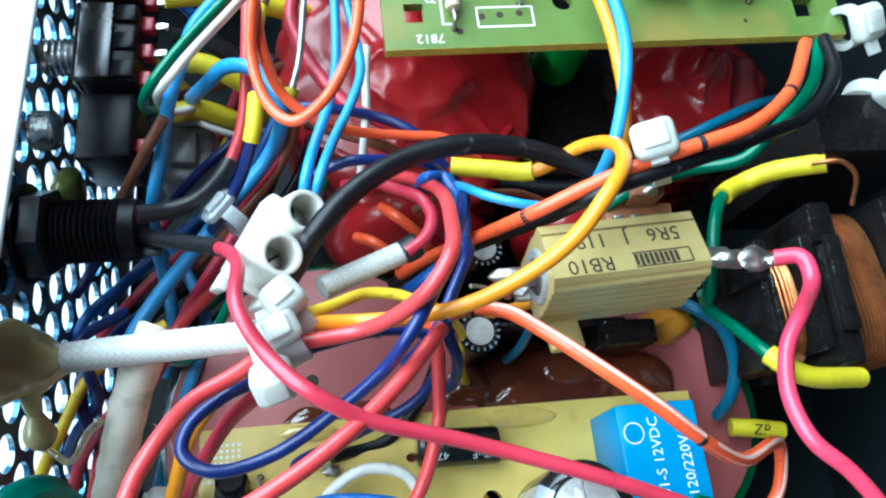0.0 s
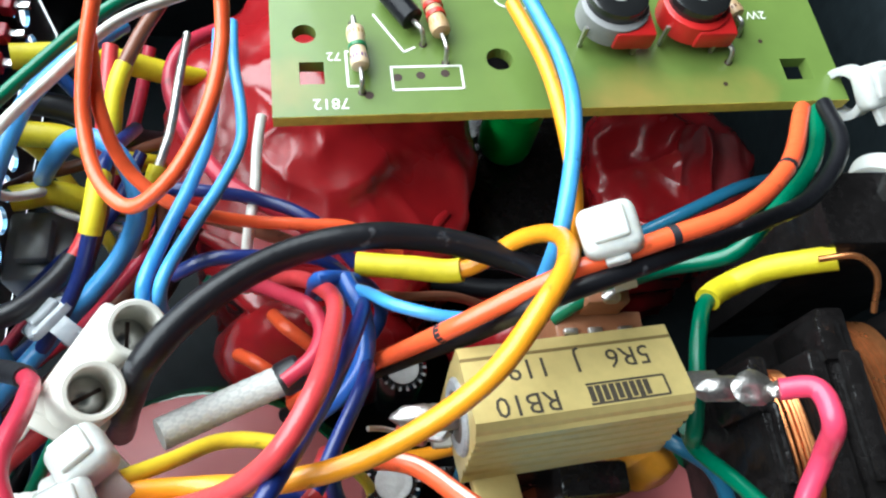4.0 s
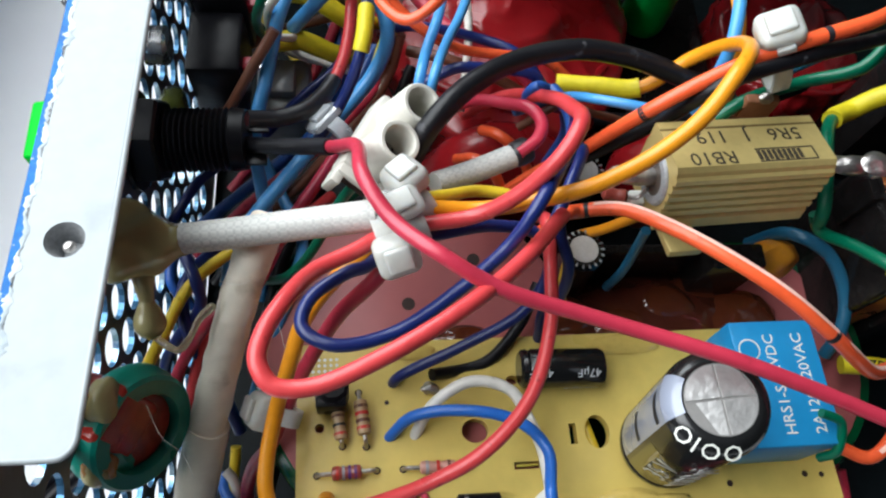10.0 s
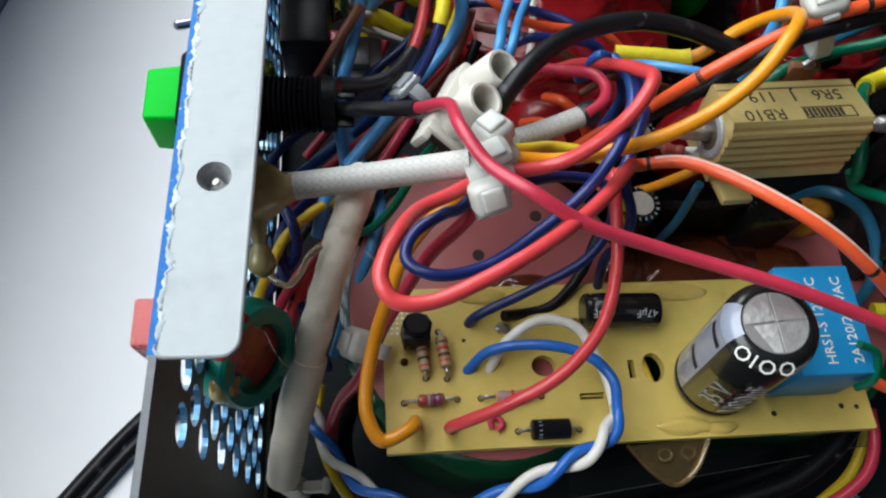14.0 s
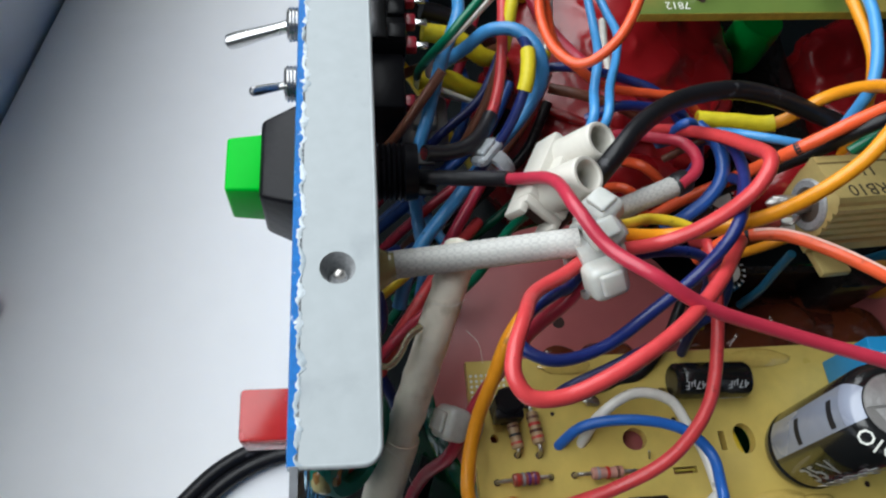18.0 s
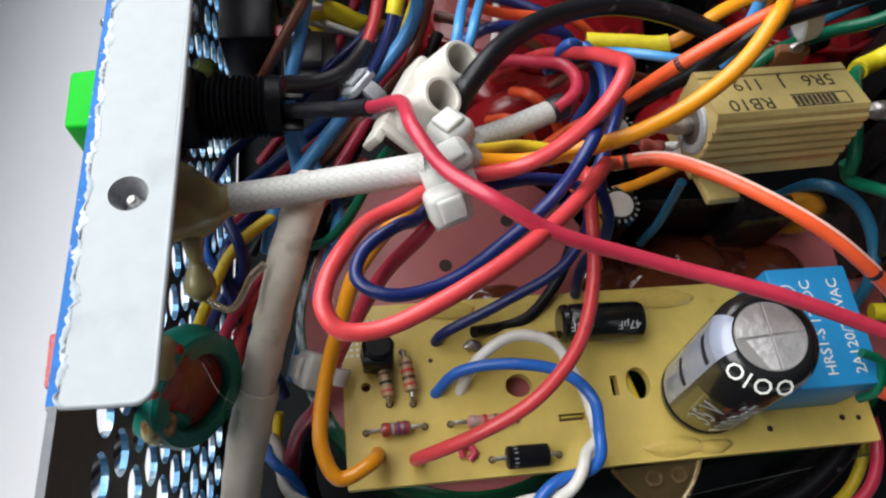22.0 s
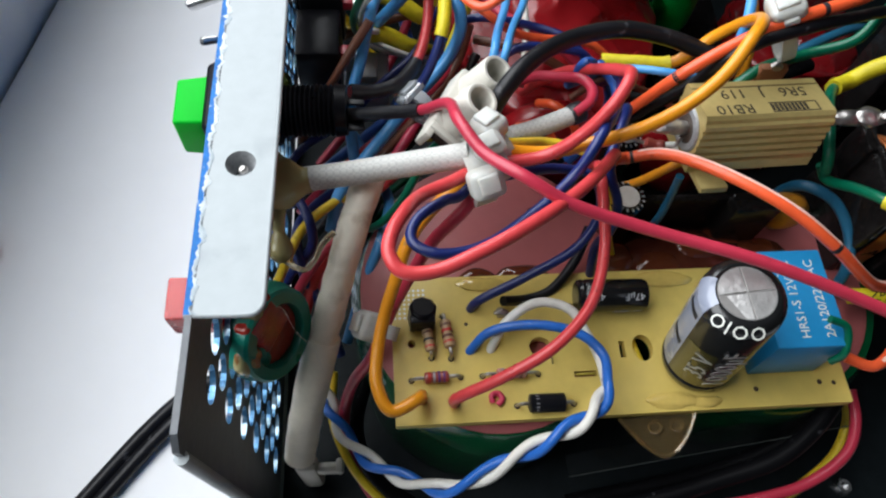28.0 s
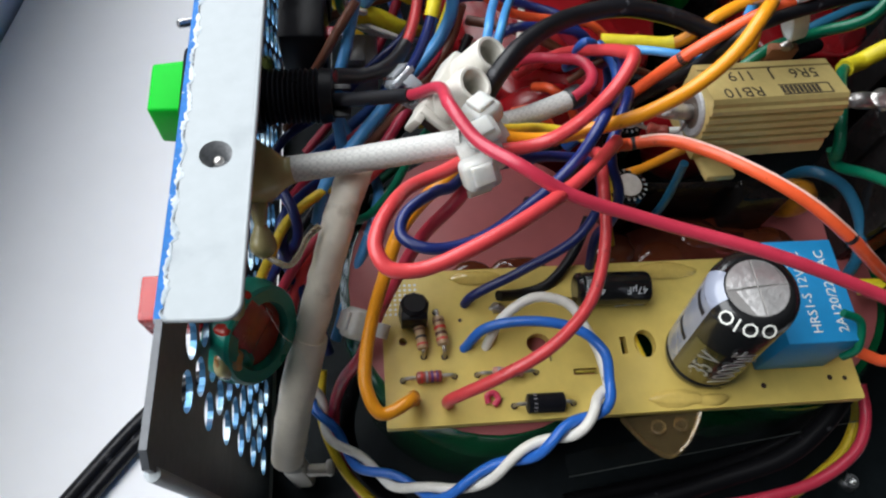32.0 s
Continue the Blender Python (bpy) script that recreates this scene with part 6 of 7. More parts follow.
def axial(name, a, b, body, r, mat, cols, label, cat, lift=1.1, group="small parts on the boards"):
    """A two-lead part lying between the holes a and b."""
    a, b = V(a), V(b)
    up = V((0, 0, 1))
    d = (b - a).normalized()
    mid = (a + b) / 2 + up * lift
    p0, p1 = mid - d * body / 2, mid + d * body / 2
    t = thing(name, tuple(a.lerp(b, 0.5)), label, cat, group)
    body_ob = part("body", lathe(p0, p1, [(0, r * 0.5), (0.04, r * 0.92), (0.12, r), (0.24, r), (0.32, r * 0.88), (0.68, r * 0.88), (0.76, r), (0.88, r), (0.96, r * 0.92), (1, r * 0.5)]
                       if cols is not None and len(cols) > 1 else [(0, r * 0.8), (0.03, r), (0.97, r), (1, r * 0.8)], 18), mat, t)
    if cols:
        bands(body_ob, p0, p1, r * 0.98, cols)
    for e, p, s in ((a, p0, -1), (b, p1, 1)):
        k = p + d * s * max(0.2, (e - p).dot(d * s) - 0.5)
        part("lead", tube(spline([p, k, e + up * 0.3, e - up * 0.9], 5), 0.27, 8), TINNED, t, "tinned lead")
        # Dark disc paints the shade in the lead's hole.
        part("solder_hole_shade", lathe(e + up * 0.0, e + up * 0.03, [(0, 0.48), (1, 0.44)], 12), HOLE_SHADE, t)
    return t


axial("diode", on(17.5, 2.0), on(25.8, 1.9), 5.2, 1.35, BLACK_PLASTIC, [BAND["grey"]], "black rectifier diode with a pale band", "diode", 1.35)
axial("resistor", on(2.5, 6.5), on(9.7, 6.7), 3.6, 0.85, MAROON, [BAND["red"], BAND["grey"], BAND["violet"], BAND["violet"]], "small maroon banded resistor lying flat", "resistor")
axial("resistor", on(12.9, 6.7), on(21.2, 6.6), 4.4, 0.8, material("resistor_pink", (0.5, 0.25, 0.2), 0.35), [BAND["grey"], BAND["red"], BAND["brown"]], "small pinkish resistor under the red wire", "resistor")
axial("resistor", on(5.0, 14.6), on(5.6, 9.8), 3.6, 0.8, TAN, [BAND["brown"], BAND["black"], BAND["red"]], "small tan banded resistor", "resistor", 1.6)
axial("resistor", on(7.7, 16.4), on(8.5, 9.6), 4.4, 0.85, TAN, [BAND["brown"], BAND["red"], BAND["brown"], BAND["red"]], "tan resistor with brown and red bands", "resistor", 1.8)


def board_bits():
    part("transistor", join(lathe(on(4.4, 15.4, 0.9), on(4.6, 16.2, 4.6), [(0, 1.9), (0.06, 2.15), (0.9, 2.05), (1, 1.6)], 9), box((2.6, 13.7, 0.9), (6.3, 15.2, 4.4), 0.3, 2, BM)), BLACK_PLASTIC, None, "", True, tuple(on(4.4, 15, 0)))
    tagged(bpy.data.objects["transistor"], "small black transistor on the yellow board", "transistor", "small parts on the boards")
    # round and long openings: flat discs with the shade inside painted on
    for u, v, a, b in ((53.6, 2.7, 0.4, 0.4), (63.7, 3.3, 0.4, 0.4), (65.9, 3.1, 0.35, 0.35), (28.2, 13.2, 0.35, 0.35), (11.2, 15.0, 0.3, 0.3),
                       (47.0, 3.0, 0.3, 0.3)):
        bm = bmesh.new()
        bm.faces.new([bm.verts.new(on(u + a * math.cos(t), v + b * math.sin(t), 0.03)) for t in (2 * math.pi * k / 20 for k in range(20))])
        part("hole", bm, HOLE_SHADE, CB, smooth=False)
    part("hole_stub", rod(on(36.5, 12.6, -2.0), on(37.7, 7.2, -1.8), 0.7, 10), YELLOW_WIRE, CB, "yellow wire under the long hole")
    part("staple", box((26.9, 6.2, -0.5), (29.7, 6.5, 0.1), 0.1, 1, BM), BOARD_EDGE, CB)
    part("test_loop", tube(spline([on(14.0, 2.6, 0.2), on(13.9, 3.6, 0.5), on(14.8, 3.9, 0.5), on(15.4, 3.0, 0.5), on(14.7, 2.2, 0.4)], 6), 0.42), PINK_WIRE, CB, "pink wire stub")
    part("solder_joint", blob(on(16.7, 16.4, 0.5), (1.1, 0.8, 0.7), 3, 0.5), TINNED, CB, "bright solder joint")
    part("wire_stub", rod(on(23.6, 8.2, 0), on(23.2, 8.9, 1.4), 0.16, 8), TINNED, CB)
    part("glue_ripple", join(blob(on(40.5, 1.6, 0.1), (4.2, 1.2, 0.45), 2, 0.3), blob(on(45.5, 1.2, 0.0), (2.6, 0.9, 0.6), 4, 0.3), blob(on(43.0, 21.2, 0.1), (5.0, 1.3, 0.5), 6, 0.3),
                             blob(on(14.0, 21.6, 0.1), (3.6, 1.1, 0.6), 7, 0.3)), material("clear_board_glue", (0.62, 0.45, 0.12), 0.06, coat=0.6), CB, "clear glue ripples")
    dots = bmesh.new()
    for i in range(7):
        for j in range(7):
            c = on(0.5 + 0.75 * i, 16.4 + 0.75 * j, 0.03)
            dots.faces.new([dots.verts.new(c + BX * (0.24 * math.cos(t)) + BY * (0.24 * math.sin(t))) for t in (math.pi / 3 * k for k in range(6))])
    part("pad_print", dots, WHITE_PRINT, CB, "white dot printing", smooth=False)
    # small capacitor lying across the back of the board
    a, b = on(28.0, 17.9, 2.5), on(38.9, 17.6, 2.5)
    c = thing("capacitor", tuple(on(33, 17.8, 0)), "small black electrolytic capacitor lying on the yellow board", "capacitor")
    part("sleeve", lathe(a, b, [(0, 2.0), (0.03, 2.4), (0.08, 2.5), (0.11, 2.3), (0.14, 2.5), (0.95, 2.5), (0.99, 2.3), (1.0, 1.8)], 24), CAP_SLEEVE, c)
    for s, txt, th in ((0.78, "47µF", 60), (0.22, "47µF", 60), (0.72, "50V 105°C", -12)):
        out = BZ * math.sin(radians(th)) - BY * math.cos(radians(th))
        p = a.lerp(b, s) + out * 2.53
        text_part("print", txt, 1.5 if th > 0 else 1.0, material("pale_print", (0.5, 0.52, 0.54), 0.4), axes(p, -BX, BX.cross(out)), c, 0.02)


board_bits()


# ---- toroids and cores under the boards ----
def drum(name, c, r, z0, z1, side, top, label, top_r=None, lumps=0.02, wide=1.0):
    t = thing(name, (c[0], c[1], z0), label, "toroid")
    n = 56
    bm = bmesh.new()
    rows = []
    for s, k in ((0, 0.93), (0.06, 0.985), (0.2, 1.0), (0.8, 1.0), (0.93, 0.985), (1.0, 0.93), (1.0, 0.6)):
        ring = []
        for i in range(n):
            a = 2 * math.pi * i / n
            q = V((math.cos(a), math.sin(a), 0))
            rr = r * k * (1 + lumps * noise.noise(q * 3 + V((c[0], s * 2, 0))))
            ring.append(bm.verts.new((c[0] + q.x * rr * wide, c[1] + q.y * rr, z0 + (z1 - z0) * s)))
        rows.append(ring)
    for a, b in zip(rows, rows[1:]):
        for i in range(n):
            bm.faces.new((a[i], a[(i + 1) % n], b[(i + 1) % n], b[i]))
    bm.faces.new(rows[0][::-1])
    bm.faces.new(rows[-1])
    part("wrap", bm, side, t)
    if top:
        tr = top_r or r * 0.82
        disc = lathe((c[0], c[1], z1 - 0.2), (c[0], c[1], z1 + 0.5), [(0, tr), (0.7, tr), (1, tr - 0.5), (1, tr * 0.2)], 48)
        for v in disc.verts:
            v.co.x = c[0] + (v.co.x - c[0]) * wide
        part("top_disc", disc, top, t)
    return t


T1 = drum("toroid", (-7.5, 46.5), 25.0, 2.6, 35.8, GREEN_CAN, SALMON, "toroid in green film with a salmon pink top", 23.0, wide=0.92)
drum("toroid", (38.5, 45.5), 19.5, 2.6, 33.0, GREEN_CAN, SALMON, "second toroid in green film with a salmon pink top", 16.8)
# Holes in the pink disc: dark discs on top, shade painted in.
for x, y in ((-0.1, 59.8), (-9.4, 53.4)):
    part("disc_hole_shade", lathe((x, y, 36.2), (x, y, 36.36), [(0, 0.95), (1, 0.9)], 16), HOLE_SHADE, T1)


def film_body(c, r, z0, z1, wide, dome, seed):
    """A wrapped drum whose film is drawn into folds round its shoulder."""
    bm = bmesh.new()
    n = 170
    prof = [(1.0, k / 16 * 0.86) for k in range(17)] + [(math.cos(a), 0.86 + 0.14 * math.sin(a)) for a in (0.12 * k for k in range(1, 10))]
    prof += [(0.46 - 0.46 * k / 16, 1.0 + dome * math.sin(math.pi * k / 30)) for k in range(1, 16)]
    rows = []
    for q, h in prof:
        row = []
        for i in range(n):
            a = 2 * math.pi * i / n
            p = V((c[0] + r * q * wide * math.cos(a), c[1] + r * q * math.sin(a), z0 + (z1 - z0) * h))
            out = V((math.cos(a), math.sin(a), 0.9 if h > 0.85 else 0.1)).normalized()
            fold = crease(V((p.x * 0.055, p.y * 0.09, p.z * 0.13)) + V((seed, 0, 0))) + 0.6 * crease(V((p.x * 0.16, p.y * 0.1, p.z * 0.26)) + V((0, seed, 3)))
            row.append(bm.verts.new(p + out * (1.5 * fold + 1.2 * noise.noise(p * 0.06) - 0.8)))
        rows.append(row)
    for a, b in zip(rows, rows[1:]):
        for i in range(n):
            bm.faces.new((a[i], a[(i + 1) % n], b[(i + 1) % n], b[i]))
    bm.faces.new(rows[0][::-1])
    bm.faces.new(rows[-1])
    return bm


def red_transformer():
    t = thing("transformer", (7, 103, 2.6), "big transformer wrapped in creased glossy red film", "transformer")
    part("wrap", film_body((7.0, 103.0), 26.5, 2.6, 43.5, 0.76, 0.05, 2.0), RED_TAPE, t, crease=180)
    part("film_seam", tube(spline([(-9.5, 88.5, 40.5), (-2.0, 84.0, 42.2), (7.0, 81.8, 41.4), (16.0, 84.5, 40.6), (22.0, 90.5, 39.5)], 8), 0.7, 10, 0.5), RED_TAPE, t, "raised fold of the film")
    s = thing("transformer", (57.5, 100, 2.6), "smaller transformer wrapped in creased glossy red film", "transformer")
    part("wrap", film_body((57.5, 101.0), 13.5, 2.6, 37.0, 0.95, 0.04, 9.0), RED_TAPE, s, crease=180)
    part("film_seam", tube(spline([(48.0, 92.0, 34.5), (54.0, 89.0, 36.0), (61.0, 88.8, 35.5), (67.0, 92.0, 34.0)], 8), 0.6, 10, 0.5), RED_TAPE, s, "raised fold of the film")
    k = thing("ferrite_core", (33, 96, 3), "black varnished core between the red transformers", "core")
    part("core", box((27.5, 86, 2.6), (44, 124, 31), 1.2), FERRITE, k)
    part("cheek", box((29.5, 83.5, 2.6), (42, 86, 27), 0.8), FERRITE, k)
    drum("coil", (33.0, 106.5), 4.0, 31.0, 41.5, material("bright_green_plastic", (0.0, 0.42, 0.06), 0.3), None, "bright green coil former under the board")


red_transformer()
part("red_block", blob((30.5, 74.5, 33), (9.0, 7.0, 12.0), 3, 0.15), RED_TAPE, None, "", True, (30.5, 74.5, 33))
tagged(bpy.data.objects["red_block"], "red film wrapped winding behind the power resistor", "winding")
part("red_block", blob((5.0, 76.5, 28), (13.0, 7.5, 14.0), 9, 0.15), RED_TAPE, None, "", True, (5, 76.5, 28))
tagged(bpy.data.objects["red_block.001"], "red film wrapped winding under the terminal block", "winding")


def varnish_patch():
    b = thing("varnished_winding", (22, 52, 20), "winding under glossy brown varnish behind the yellow board", "winding")
    part("body", blob((24.0, 51.2, 30.3), (19.5, 8.0, 6.6), 2, 0.14), VARNISH, b)
    for i, (x, y, z, s) in enumerate(((12.5, 51.0, 35.6, 4.4), (20.0, 49.8, 35.8, 4.0), (27.0, 53.0, 35.8, 4.2), (-10.0, 47.6, 36.0, 3.4), (-3.0, 47.4, 35.8, 5.0), (36.5, 50.5, 34.4, 7.0), (31.0, 53.5, 34.6, 5.0))):
        part("varnish_drop", blob((x, y, z), (s, s * 0.7, s * 0.3), i, 0.2), material("amber_varnish", (0.1, 0.024, 0.01), 0.06, coat=0.7), b, "glossy amber varnish drop")
    part("side_board", box((14.0, 57.5, 20.0), (34.0, 58.7, 44.0), 0.2), FERRITE, b, "dark upright board")


varnish_patch()


PALE_MARK = material("pale_sleeve_mark", (0.4, 0.41, 0.42), 0.4)


def upright_cap(x, y, z0, z1, r, label):
    c = thing("capacitor", (x, y, z0), label, "capacitor", "small upright capacitors")
    part("sleeve", lathe((x, y, z0), (x, y, z1), [(0, r * 0.9), (0.05, r), (0.95, r), (1, r * 0.82)], 22), CAP_SLEEVE, c)
    part("can_top", lathe((x, y, z1 - 0.1), (x, y, z1 + 0.08), [(0, r * 0.68), (1, r * 0.64)], 20), CAP_TOP, c)
    for k in range(18):
        d = V((math.cos(2 * math.pi * k / 18), math.sin(2 * math.pi * k / 18), 0))
        part("print_mark", box((r * 0.72, -0.14, -0.02), (r * 0.93, 0.14, 0.04), 0, 1, axes(V((x, y, z1 - 0.04)), d, V((-d.y, d.x, 0)))), PALE_MARK, c, smooth=False)


upright_cap(13.0, 57.2, 33.0, 46.2, 2.9, "small upright capacitor with a silver top")
upright_cap(14.6, 68.8, 33.0, 46.0, 2.7, "small upright capacitor behind the amber wire")
part("ceramic_capacitor", blob((41.6, 58.0, 39.0), (3.8, 2.6, 4.2), 1, 0.25), material("orange_dip", (0.6, 0.25, 0.02), 0.3, coat=0.4), None, "", True, (42.2, 57.4, 39.5))
tagged(bpy.data.objects["ceramic_capacitor"], "orange dipped capacitor under the power resistor", "capacitor")
part("relay_core", box((30.0, 54.5, 33.0), (37.5, 58.0, 46.0), 0.6), FERRITE, None, "", True, (33, 56, 33))
tagged(bpy.data.objects["relay_core"], "black choke under the power resistor", "choke")


# ---- chokes with copper windings ----
def choke(x0, x1, y0, y1, z1, label, skew=0.0):
    """Two black core halves with a band of copper strands running between them."""
    c = thing("choke", ((x0 + x1) / 2, (y0 + y1) / 2, 2.6), label, "choke", "copper wound chokes")
    w = x1 - x0
    half = w * 0.26
    part("core_half", box((x0, y0, 2.6), (x0 + half, y1, z1), 0.5), FERRITE, c)
    part("core_half", box((x1 - half, y0 + 1.5, 2.6), (x1, y1, z1 + 1.5), 0.5), FERRITE, c)
    part("core_step", box((x0 + 0.6, y0 + 4.0, z1 - 0.4), (x0 + half - 0.5, y1 - 5.0, z1 + 1.2), 0.5), FERRITE, c)
    part("tape_tab", box((x0 - 0.8, y1 - 6.0, z1 - 8.0), (x0 + half * 0.6, y1 - 1.0, z1 + 0.7), 0.6), FERRITE, c, "glossy black tape tab")
    part("bobbin", box((x0 + half, y0 + 1.5, 2.6), (x1 - half, y1 - 1.5, z1 - 4.0), 0.4), FERRITE, c)
    n = int((w - 2 * half) / 0.42)
    for k in range(n):
        x = x0 + half + 0.25 + (w - 2 * half - 0.5) * k / (n - 1)
        bow = 1.2 * math.sin(math.pi * k / (n - 1))
        pts = [(x - skew, y1 - 1.0, z1 - 12), (x - skew, y1 - 1.2, z1 - 3 + bow * 0.4), (x - skew * 0.5, y1 - 4, z1 - 1.6 + bow), (x, (y0 + y1) / 2, z1 - 1.2 + bow), (x + skew * 0.5, y0 + 4, z1 - 1.8 + bow),
               (x + skew, y0 + 1.2, z1 - 4 + bow * 0.4), (x + skew, y0 + 0.9, z1 - 20)]
        part("strand", tube(spline(pts, 4), 0.25, 6), COPPER, c, "bright copper strand")


choke(49.6, 57.2, 49.5, 66.5, 53.0, "black ferrite choke with a copper winding", 0.6)
choke(57.6, 70.4, 49.0, 71.0, 54.5, "larger black ferrite choke with a copper winding", 2.0)
part("core_plate", box((57.5, 75.5, 30.0), (76.0, 84.0, 60.5), 0.5), FERRITE, None, "", True, (66, 80, 30))
tagged(bpy.data.objects["core_plate"], "black varnished core plate beside the choke", "core")
wire("copper_lead", [(55.5, 74.0, 60.2), (58.6, 73.6, 61.6), (60.6, 72.0, 61.0), (61.4, 69.0, 58.0)], 0.32, COPPER, "bare copper lead from the yellow sleeve", "lead")
part("solder_lug", join(blob((41.4, 61.4, 60.9), (2.6, 1.3, 1.1), 4, 0.3), blob((44.2, 61.0, 61.6), (2.2, 1.5, 1.0), 6, 0.35), blob((46.0, 60.6, 62.6), (1.2, 0.8, 0.7), 9, 0.3)), TINNED, None, "", True, (43.6, 61.3, 61.2))
tagged(bpy.data.objects["solder_lug"], "solder covered joint at the power resistor lead", "solder joint")
part("solder_lug", blob((14.6, 60.4, 60.6), (2.4, 1.2, 1.1), 7, 0.35), TINNED, None, "", True, (14.6, 60.4, 60.6))
tagged(bpy.data.objects["solder_lug.001"], "solder covered joint at the power resistor's inner lead", "solder joint")


def lead_bits():
    b = thing("small_resistor", (15.4, 59.4, 55), "small brown resistor soldered at the power resistor's inner lead", "resistor", "small parts on the boards")
    part("body", lathe((12.6, 60.0, 57.0), (15.4, 59.2, 57.2), [(0, 0.5), (0.1, 0.85), (0.3, 0.85), (0.38, 0.72), (0.62, 0.72), (0.7, 0.85), (0.9, 0.85), (1, 0.5)], 16), MAROON, b)
    part("lead", tube(spline([(15.3, 59.2, 57.2), (16.6, 59.0, 57.6), (17.2, 59.4, 59.0)], 5), 0.25, 8), TINNED, b, "tinned lead")
    part("lead", tube(spline([(12.7, 60.0, 57.0), (11.4, 60.3, 57.2), (10.2, 60.2, 58.0)], 5), 0.25, 8), TINNED, b, "tinned lead")
    part("tag", box((15.8, 58.5, 55.6), (17.6, 60.3, 57.0), 0.25, 2), WHITE_PRINT, b, "white printed chip")
    part("print_bar", box((16.1, 58.46, 56.0), (17.3, 58.5, 56.3), 0, 1), INK, b)


lead_bits()


def tag_board():
    """A brown strip with solder tags between the resistor and the tied wires."""
    t = thing("tag_board", (32.4, 69.6, 55), "brown phenolic tag strip with solder behind the power resistor", "tag board")
    brown = material("brown_phenolic", (0.24, 0.1, 0.05), 0.4, vary=0.2, scale=90, bump=0.15)
    part("strip", box((28.2, 67.6, 40.0), (37.0, 70.2, 57.6), 0.35, 2), brown, t)
    part("upright", box((30.6, 69.9, 50.0), (34.8, 71.2, 61.0), 0.3, 2), brown, t)
    for x in (29.6, 32.0, 35.0):
        part("tag", box((x - 0.7, 67.9, 57.5), (x + 0.7, 68.6, 58.1), 0.2, 2), TINNED, t, "tinned tag")
    part("solder", blob((32.8, 70.4, 61.2), (0.9, 0.7, 0.8), 5, 0.3), TINNED, t, "bright solder bead")


tag_board()


# ---- green board above ----
UO = V((1.8, 91.9, 58.5))
UX = V((64.2, 2.6, 0.3)).normalized()
UM = axes(UO, UX, (0, 1, 0))


def upper_board():
    b = thing("power_board", tuple(UO), "green circuit board with amber staining and white print", "circuit board")
    big = [[(2.9, 4.0), (5.5, 4.0), (5.5, 6.9), (2.9, 6.9)], [(58.2, 3.0), (61.6, 3.0), (61.6, 6.0), (58.2, 6.0)], oval(3.6, 10.7, 1.3, 1.3), oval(24.7, 6.8, 1.5, 1.5)]
    part("board", sheet_with_holes([(0, 0), (65, 0), (65, 36), (0, 36)], big, -1.6, 0.0, UM), [GREEN_BOARD], b, smooth=False)
    part("board_edge", box((0, -0.06, -1.55), (65, 0.0, -0.05), 0, 1, UM), BOARD_EDGE, b, "rough yellow sawn edge", smooth=False)

    # A flat dark patch paints the shade of an uncut hole.
    def hole_patch(name, pts):
        bm = bmesh.new()
        bm.faces.new([bm.verts.new(UM @ V((x, y, 0.03))) for x, y in pts])
        part(name, bm, HOLE_SHADE, b, smooth=False)
    for x, y, r in ((13.2, 4.6, 0.5), (15.7, 4.8, 0.5), (18.4, 5.0, 0.5), (10.0, 2.4, 0.5), (56.6, 8.6, 0.3), (50.4, 2.6, 0.3)):
        hole_patch("round_hole_shade", [(x + r * math.cos(t), y + r * math.sin(t)) for t in (2 * math.pi * k / 18 for k in range(18))])

    def line(pts, w=0.25):
        bm = bmesh.new()
        for (x0, y0), (x1, y1) in zip(pts, pts[1:]):
            d = V((x1 - x0, y1 - y0, 0)).normalized() * w / 2
            s = V((-d.y, d.x, 0))
            q = [V((x0, y0, 0.035)) - d + s, V((x0, y0, 0.035)) - d - s, V((x1, y1, 0.035)) + d - s, V((x1, y1, 0.035)) + d + s]
            bm.faces.new([bm.verts.new(UM @ v) for v in q])
        part("print_line", bm, WHITE_PRINT, b, smooth=False)
    line([(12.6, 3.0), (20.2, 3.0), (20.2, 6.0), (12.6, 6.0), (12.6, 3.0)])
    line([(8.4, 8.2), (7.9, 8.2), (7.9, 3.6), (8.9, 3.6)])
    line([(11.3, 13.2), (14.2, 8.0), (15.4, 8.6)])
    line([(28 + 2.6 * math.cos(a), 15.5 + 1.6 * math.sin(a)) for a in (math.pi + math.pi * k / 10 for k in range(11))])
    for txt, x, y, s in (("7812", 6.0, 1.5, 1.9), ("72", 6.6, 7.6, 1.6), ("2W", 57.2, 12.6, 1.7)):
        text_part("print", txt, s, WHITE_PRINT, UM @ axes((x, y, 0.035), (-1, 0, 0), (0, -1, 0)), b, 0.01)
    return b


upper_board()


def up(x, y, h=0.0):
    return UM @ V((x, y, h))


axial("resistor", up(8.9, 12.0), up(9.3, 2.8), 5.4, 1.0, material("resistor_cream", (0.6, 0.46, 0.3), 0.4), [BAND["gold"], BAND["green"], BAND["violet"]], "cream resistor with green and violet bands", "resistor", 1.6)
axial("resistor", up(17.0, 17.5), up(18.6, 6.4), 6.4, 1.1, TAN, [BAND["brown"], BAND["red"], BAND["red"], BAND["gold"]], "tan resistor with red bands on the green board", "resistor", 1.9)
axial("diode", up(11.5, 17.5), up(16.4, 9.0), 5.6, 1.35, BLACK_PLASTIC, [BAND["grey"]], "black diode on the green board", "diode", 1.8)
axial("resistor", up(49.6, 14.0), up(51.6, 5.6), 5.2, 1.0, material("resistor_grey", (0.45, 0.38, 0.28), 0.4), [BAND["brown"], BAND["white"]], "pale resistor beside a red trimmer", "resistor", 1.6)
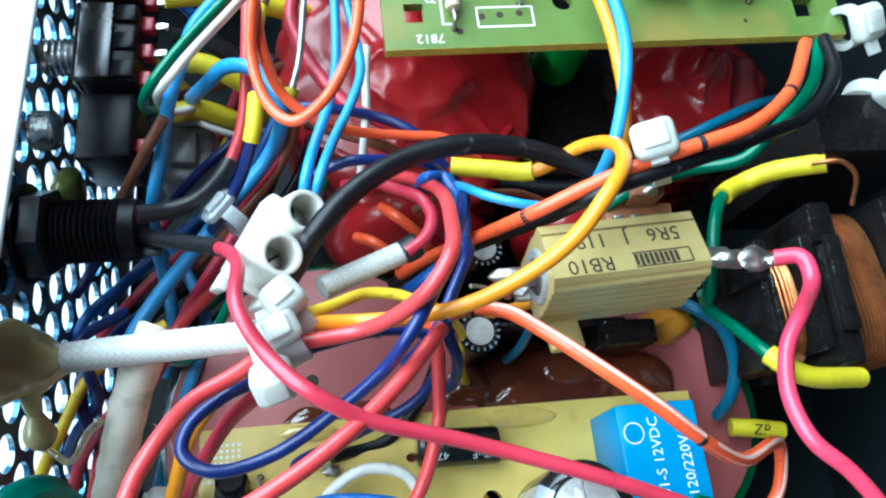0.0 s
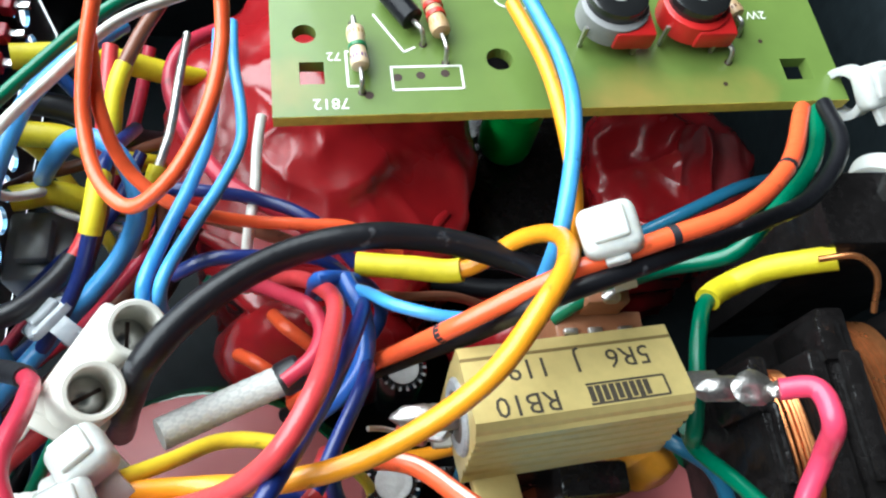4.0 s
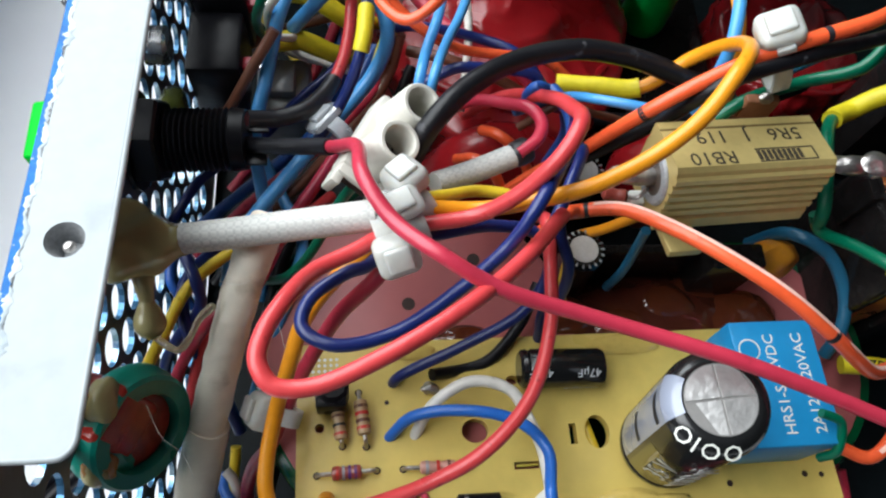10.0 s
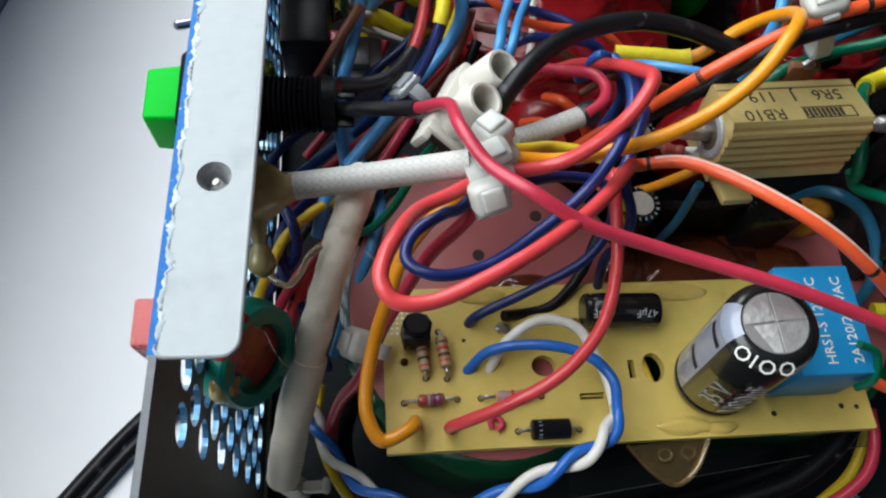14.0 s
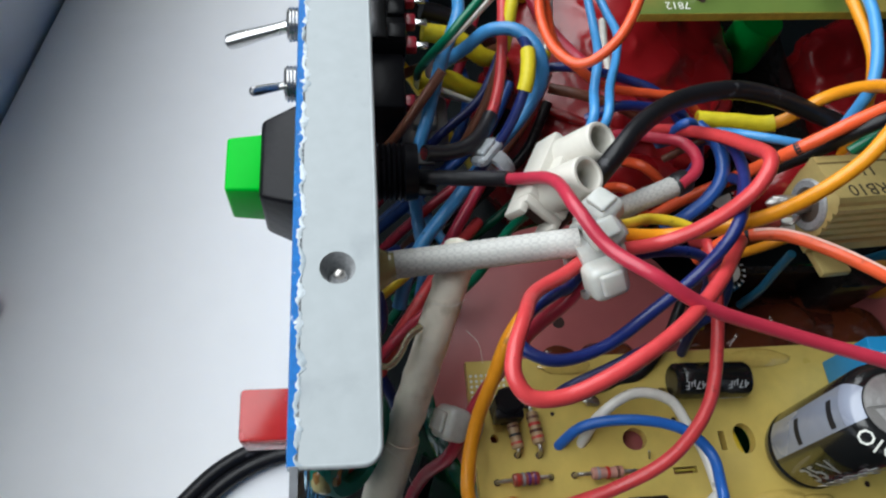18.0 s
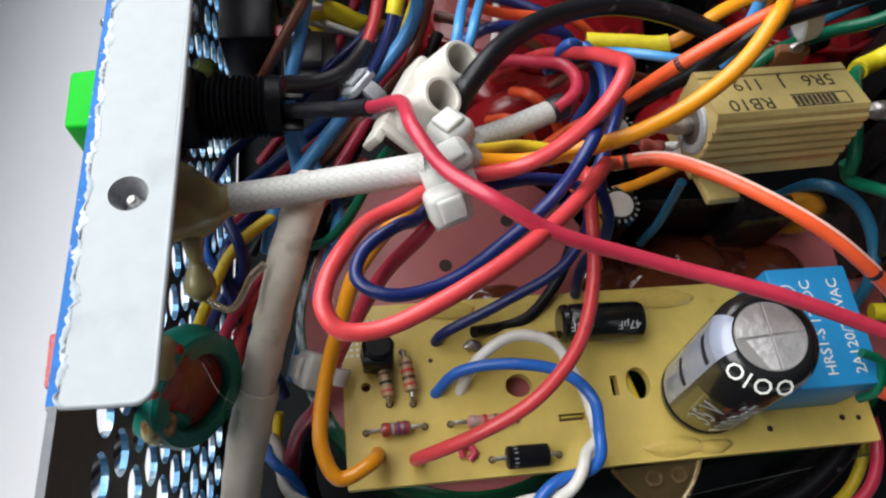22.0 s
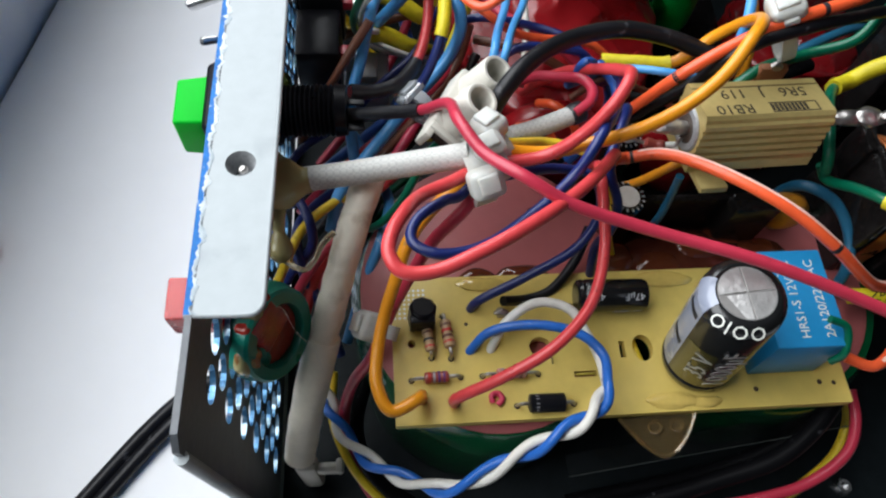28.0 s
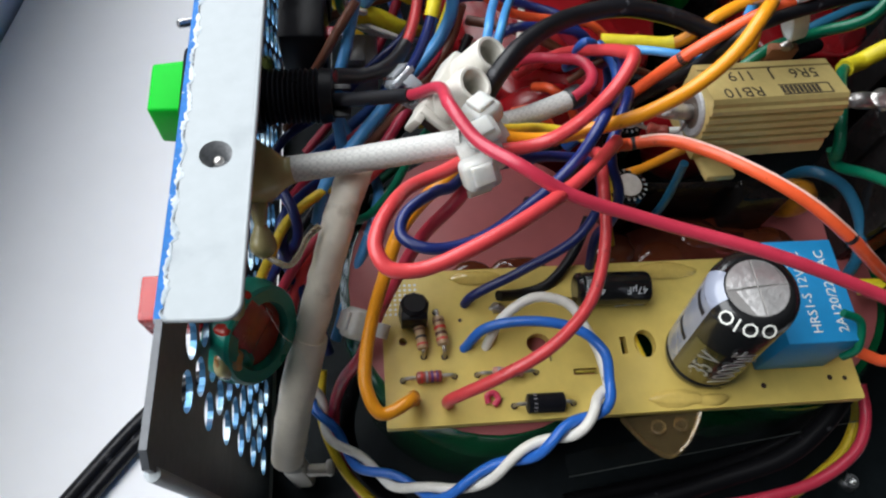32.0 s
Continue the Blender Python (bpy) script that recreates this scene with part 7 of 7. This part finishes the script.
axial("resistor", up(52.0, 17.0), up(54.0, 9.6), 4.8, 1.0, TAN, [BAND["red"], BAND["orange"], BAND["brown"]], "tan resistor with red bands near the board edge", "resistor", 1.6)


def trimmer(x, y, grey, label):
    t = thing("trimmer", tuple(up(x, y)), label, "trimmer", "trimmers")
    m = UM @ Matrix.Translation(V((x, y, 0)))
    red = material("red_trimmer_plastic", (0.42, 0.012, 0.012), 0.35)
    gr = material("grey_trimmer_plastic", (0.2, 0.2, 0.2), 0.45)
    part("base", lathe(m @ V((0, 0, 1.6)), m @ V((0, 0, 4.4)), [(0, 3.7), (0.05, 3.9), (0.95, 3.9), (1, 3.7)], 26), gr if grey else red, t)
    part("skirt", box((-0.6, -4.2, 1.5), (4.1, 0.5, 4.0), 0.4, 2, m), red, t, "red plastic skirt")
    dial = part("dial", lathe(m @ V((0, 0.3, 4.4)), m @ V((0, 0.3, 5.8)), [(0, 3.4), (0.9, 3.4), (1, 3.1), (1.0, 1.4), (0.7, 1.3)], 26), CAP_SLEEVE, t, "glossy black dial")
    part("rotor", lathe(m @ V((0, 0.3, 5.2)), m @ V((0, 0.3, 5.6)), [(0, 1.25), (1, 1.15)], 18), CAP_TOP, dial, "pale metal rotor")
    for dx, dy in ((-3.4, -2.2), (2.6, -3.4), (2.2, 3.0)):
        part("leg", box((dx - 0.2, dy - 0.2, -0.5), (dx + 0.2, dy + 0.2, 3.0), 0, 1, m), TINNED, t)


trimmer(37.6, 10.6, True, "round trimmer with grey base and black dial")
trimmer(47.2, 10.6, False, "round trimmer with red base and black dial")


# ---- cables on the sill and the pointer ----
def mains_cord():
    """A flat twin-core cord: two round cores side by side."""
    mid = spline([(-104, -14, 1.5), (-92, 3, 1.5), (-78, 20.6, 1.5), (-68.4, 32.4, 1.5), (-62.4, 38.2, 1.5), (-56, 41.6, 1.5), (-50, 43.0, 1.5), (-45.4, 43.3, 2.2)], 8)
    c = thing("cable", tuple(mid[20]), "black twin-core mains cord lying on the sill", "cable", "cables on the sill")
    for s in (-1, 1):
        line = []
        for i, p in enumerate(mid):
            d = (mid[min(i + 1, len(mid) - 1)] - mid[max(i - 1, 0)]).normalized()
            line.append(p + d.cross(V((0, 0, 1))).normalized() * 1.25 * s)
        part("core", tube(line, 1.42, 14), BLACK_WIRE, c)


mains_cord()
wire("cable", [(-64, 2, 2.4), (-54, 14, 2.4), (-47, 22, 2.4)], 2.0, BLACK_WIRE, "dark cable beside the case corner", "cable", "cables on the sill")


def pointer():
    """The pointer is laid down beside the case."""
    c, tail = V((-106.5, 71.0, 2.9)), V((-145.0, -2.0, 1.0))
    d = (tail - c).normalized()
    p = thing("pointer", (-113, 35, 0), "thin steel pointer rod with a red glass ball tip", "pointer")
    part("rod", rod(c + d * 2.6, tail, 0.95, 16), STEEL, p, "polished steel rod")
    part("ball", lathe(c - d * 2.9, c + d * 2.9, [((1 - math.cos(a)) / 2, max(0.05, 2.9 * math.sin(a))) for a in (math.pi * k / 16 for k in range(17))], 28), RED_BALL, p, "red glass ball")


pointer()


# ---- fine fibres caught on the edges ----
def fibres():
    for pts in ([(-38.0, 37.5, 52.5), (-36.0, 34.0, 52.5), (-34.2, 32.6, 51.5), (-33.0, 30.0, 50.0)], [(-30.5, 49.5, 57.0), (-28.0, 48.6, 58.4), (-26.5, 49.5, 58.0)], [(-26.0, 47.0, 54.0), (-24.6, 45.6, 53.4), (-24.0, 43.4, 52.0)]):
        f = part("fibre", tube(spline(pts, 6), 0.025, 6), WHITE_WIRE, None, "", True, pts[0])
        tagged(f, "fine pale fibre caught on the tube", "fibre", "loose fibres")


fibres()
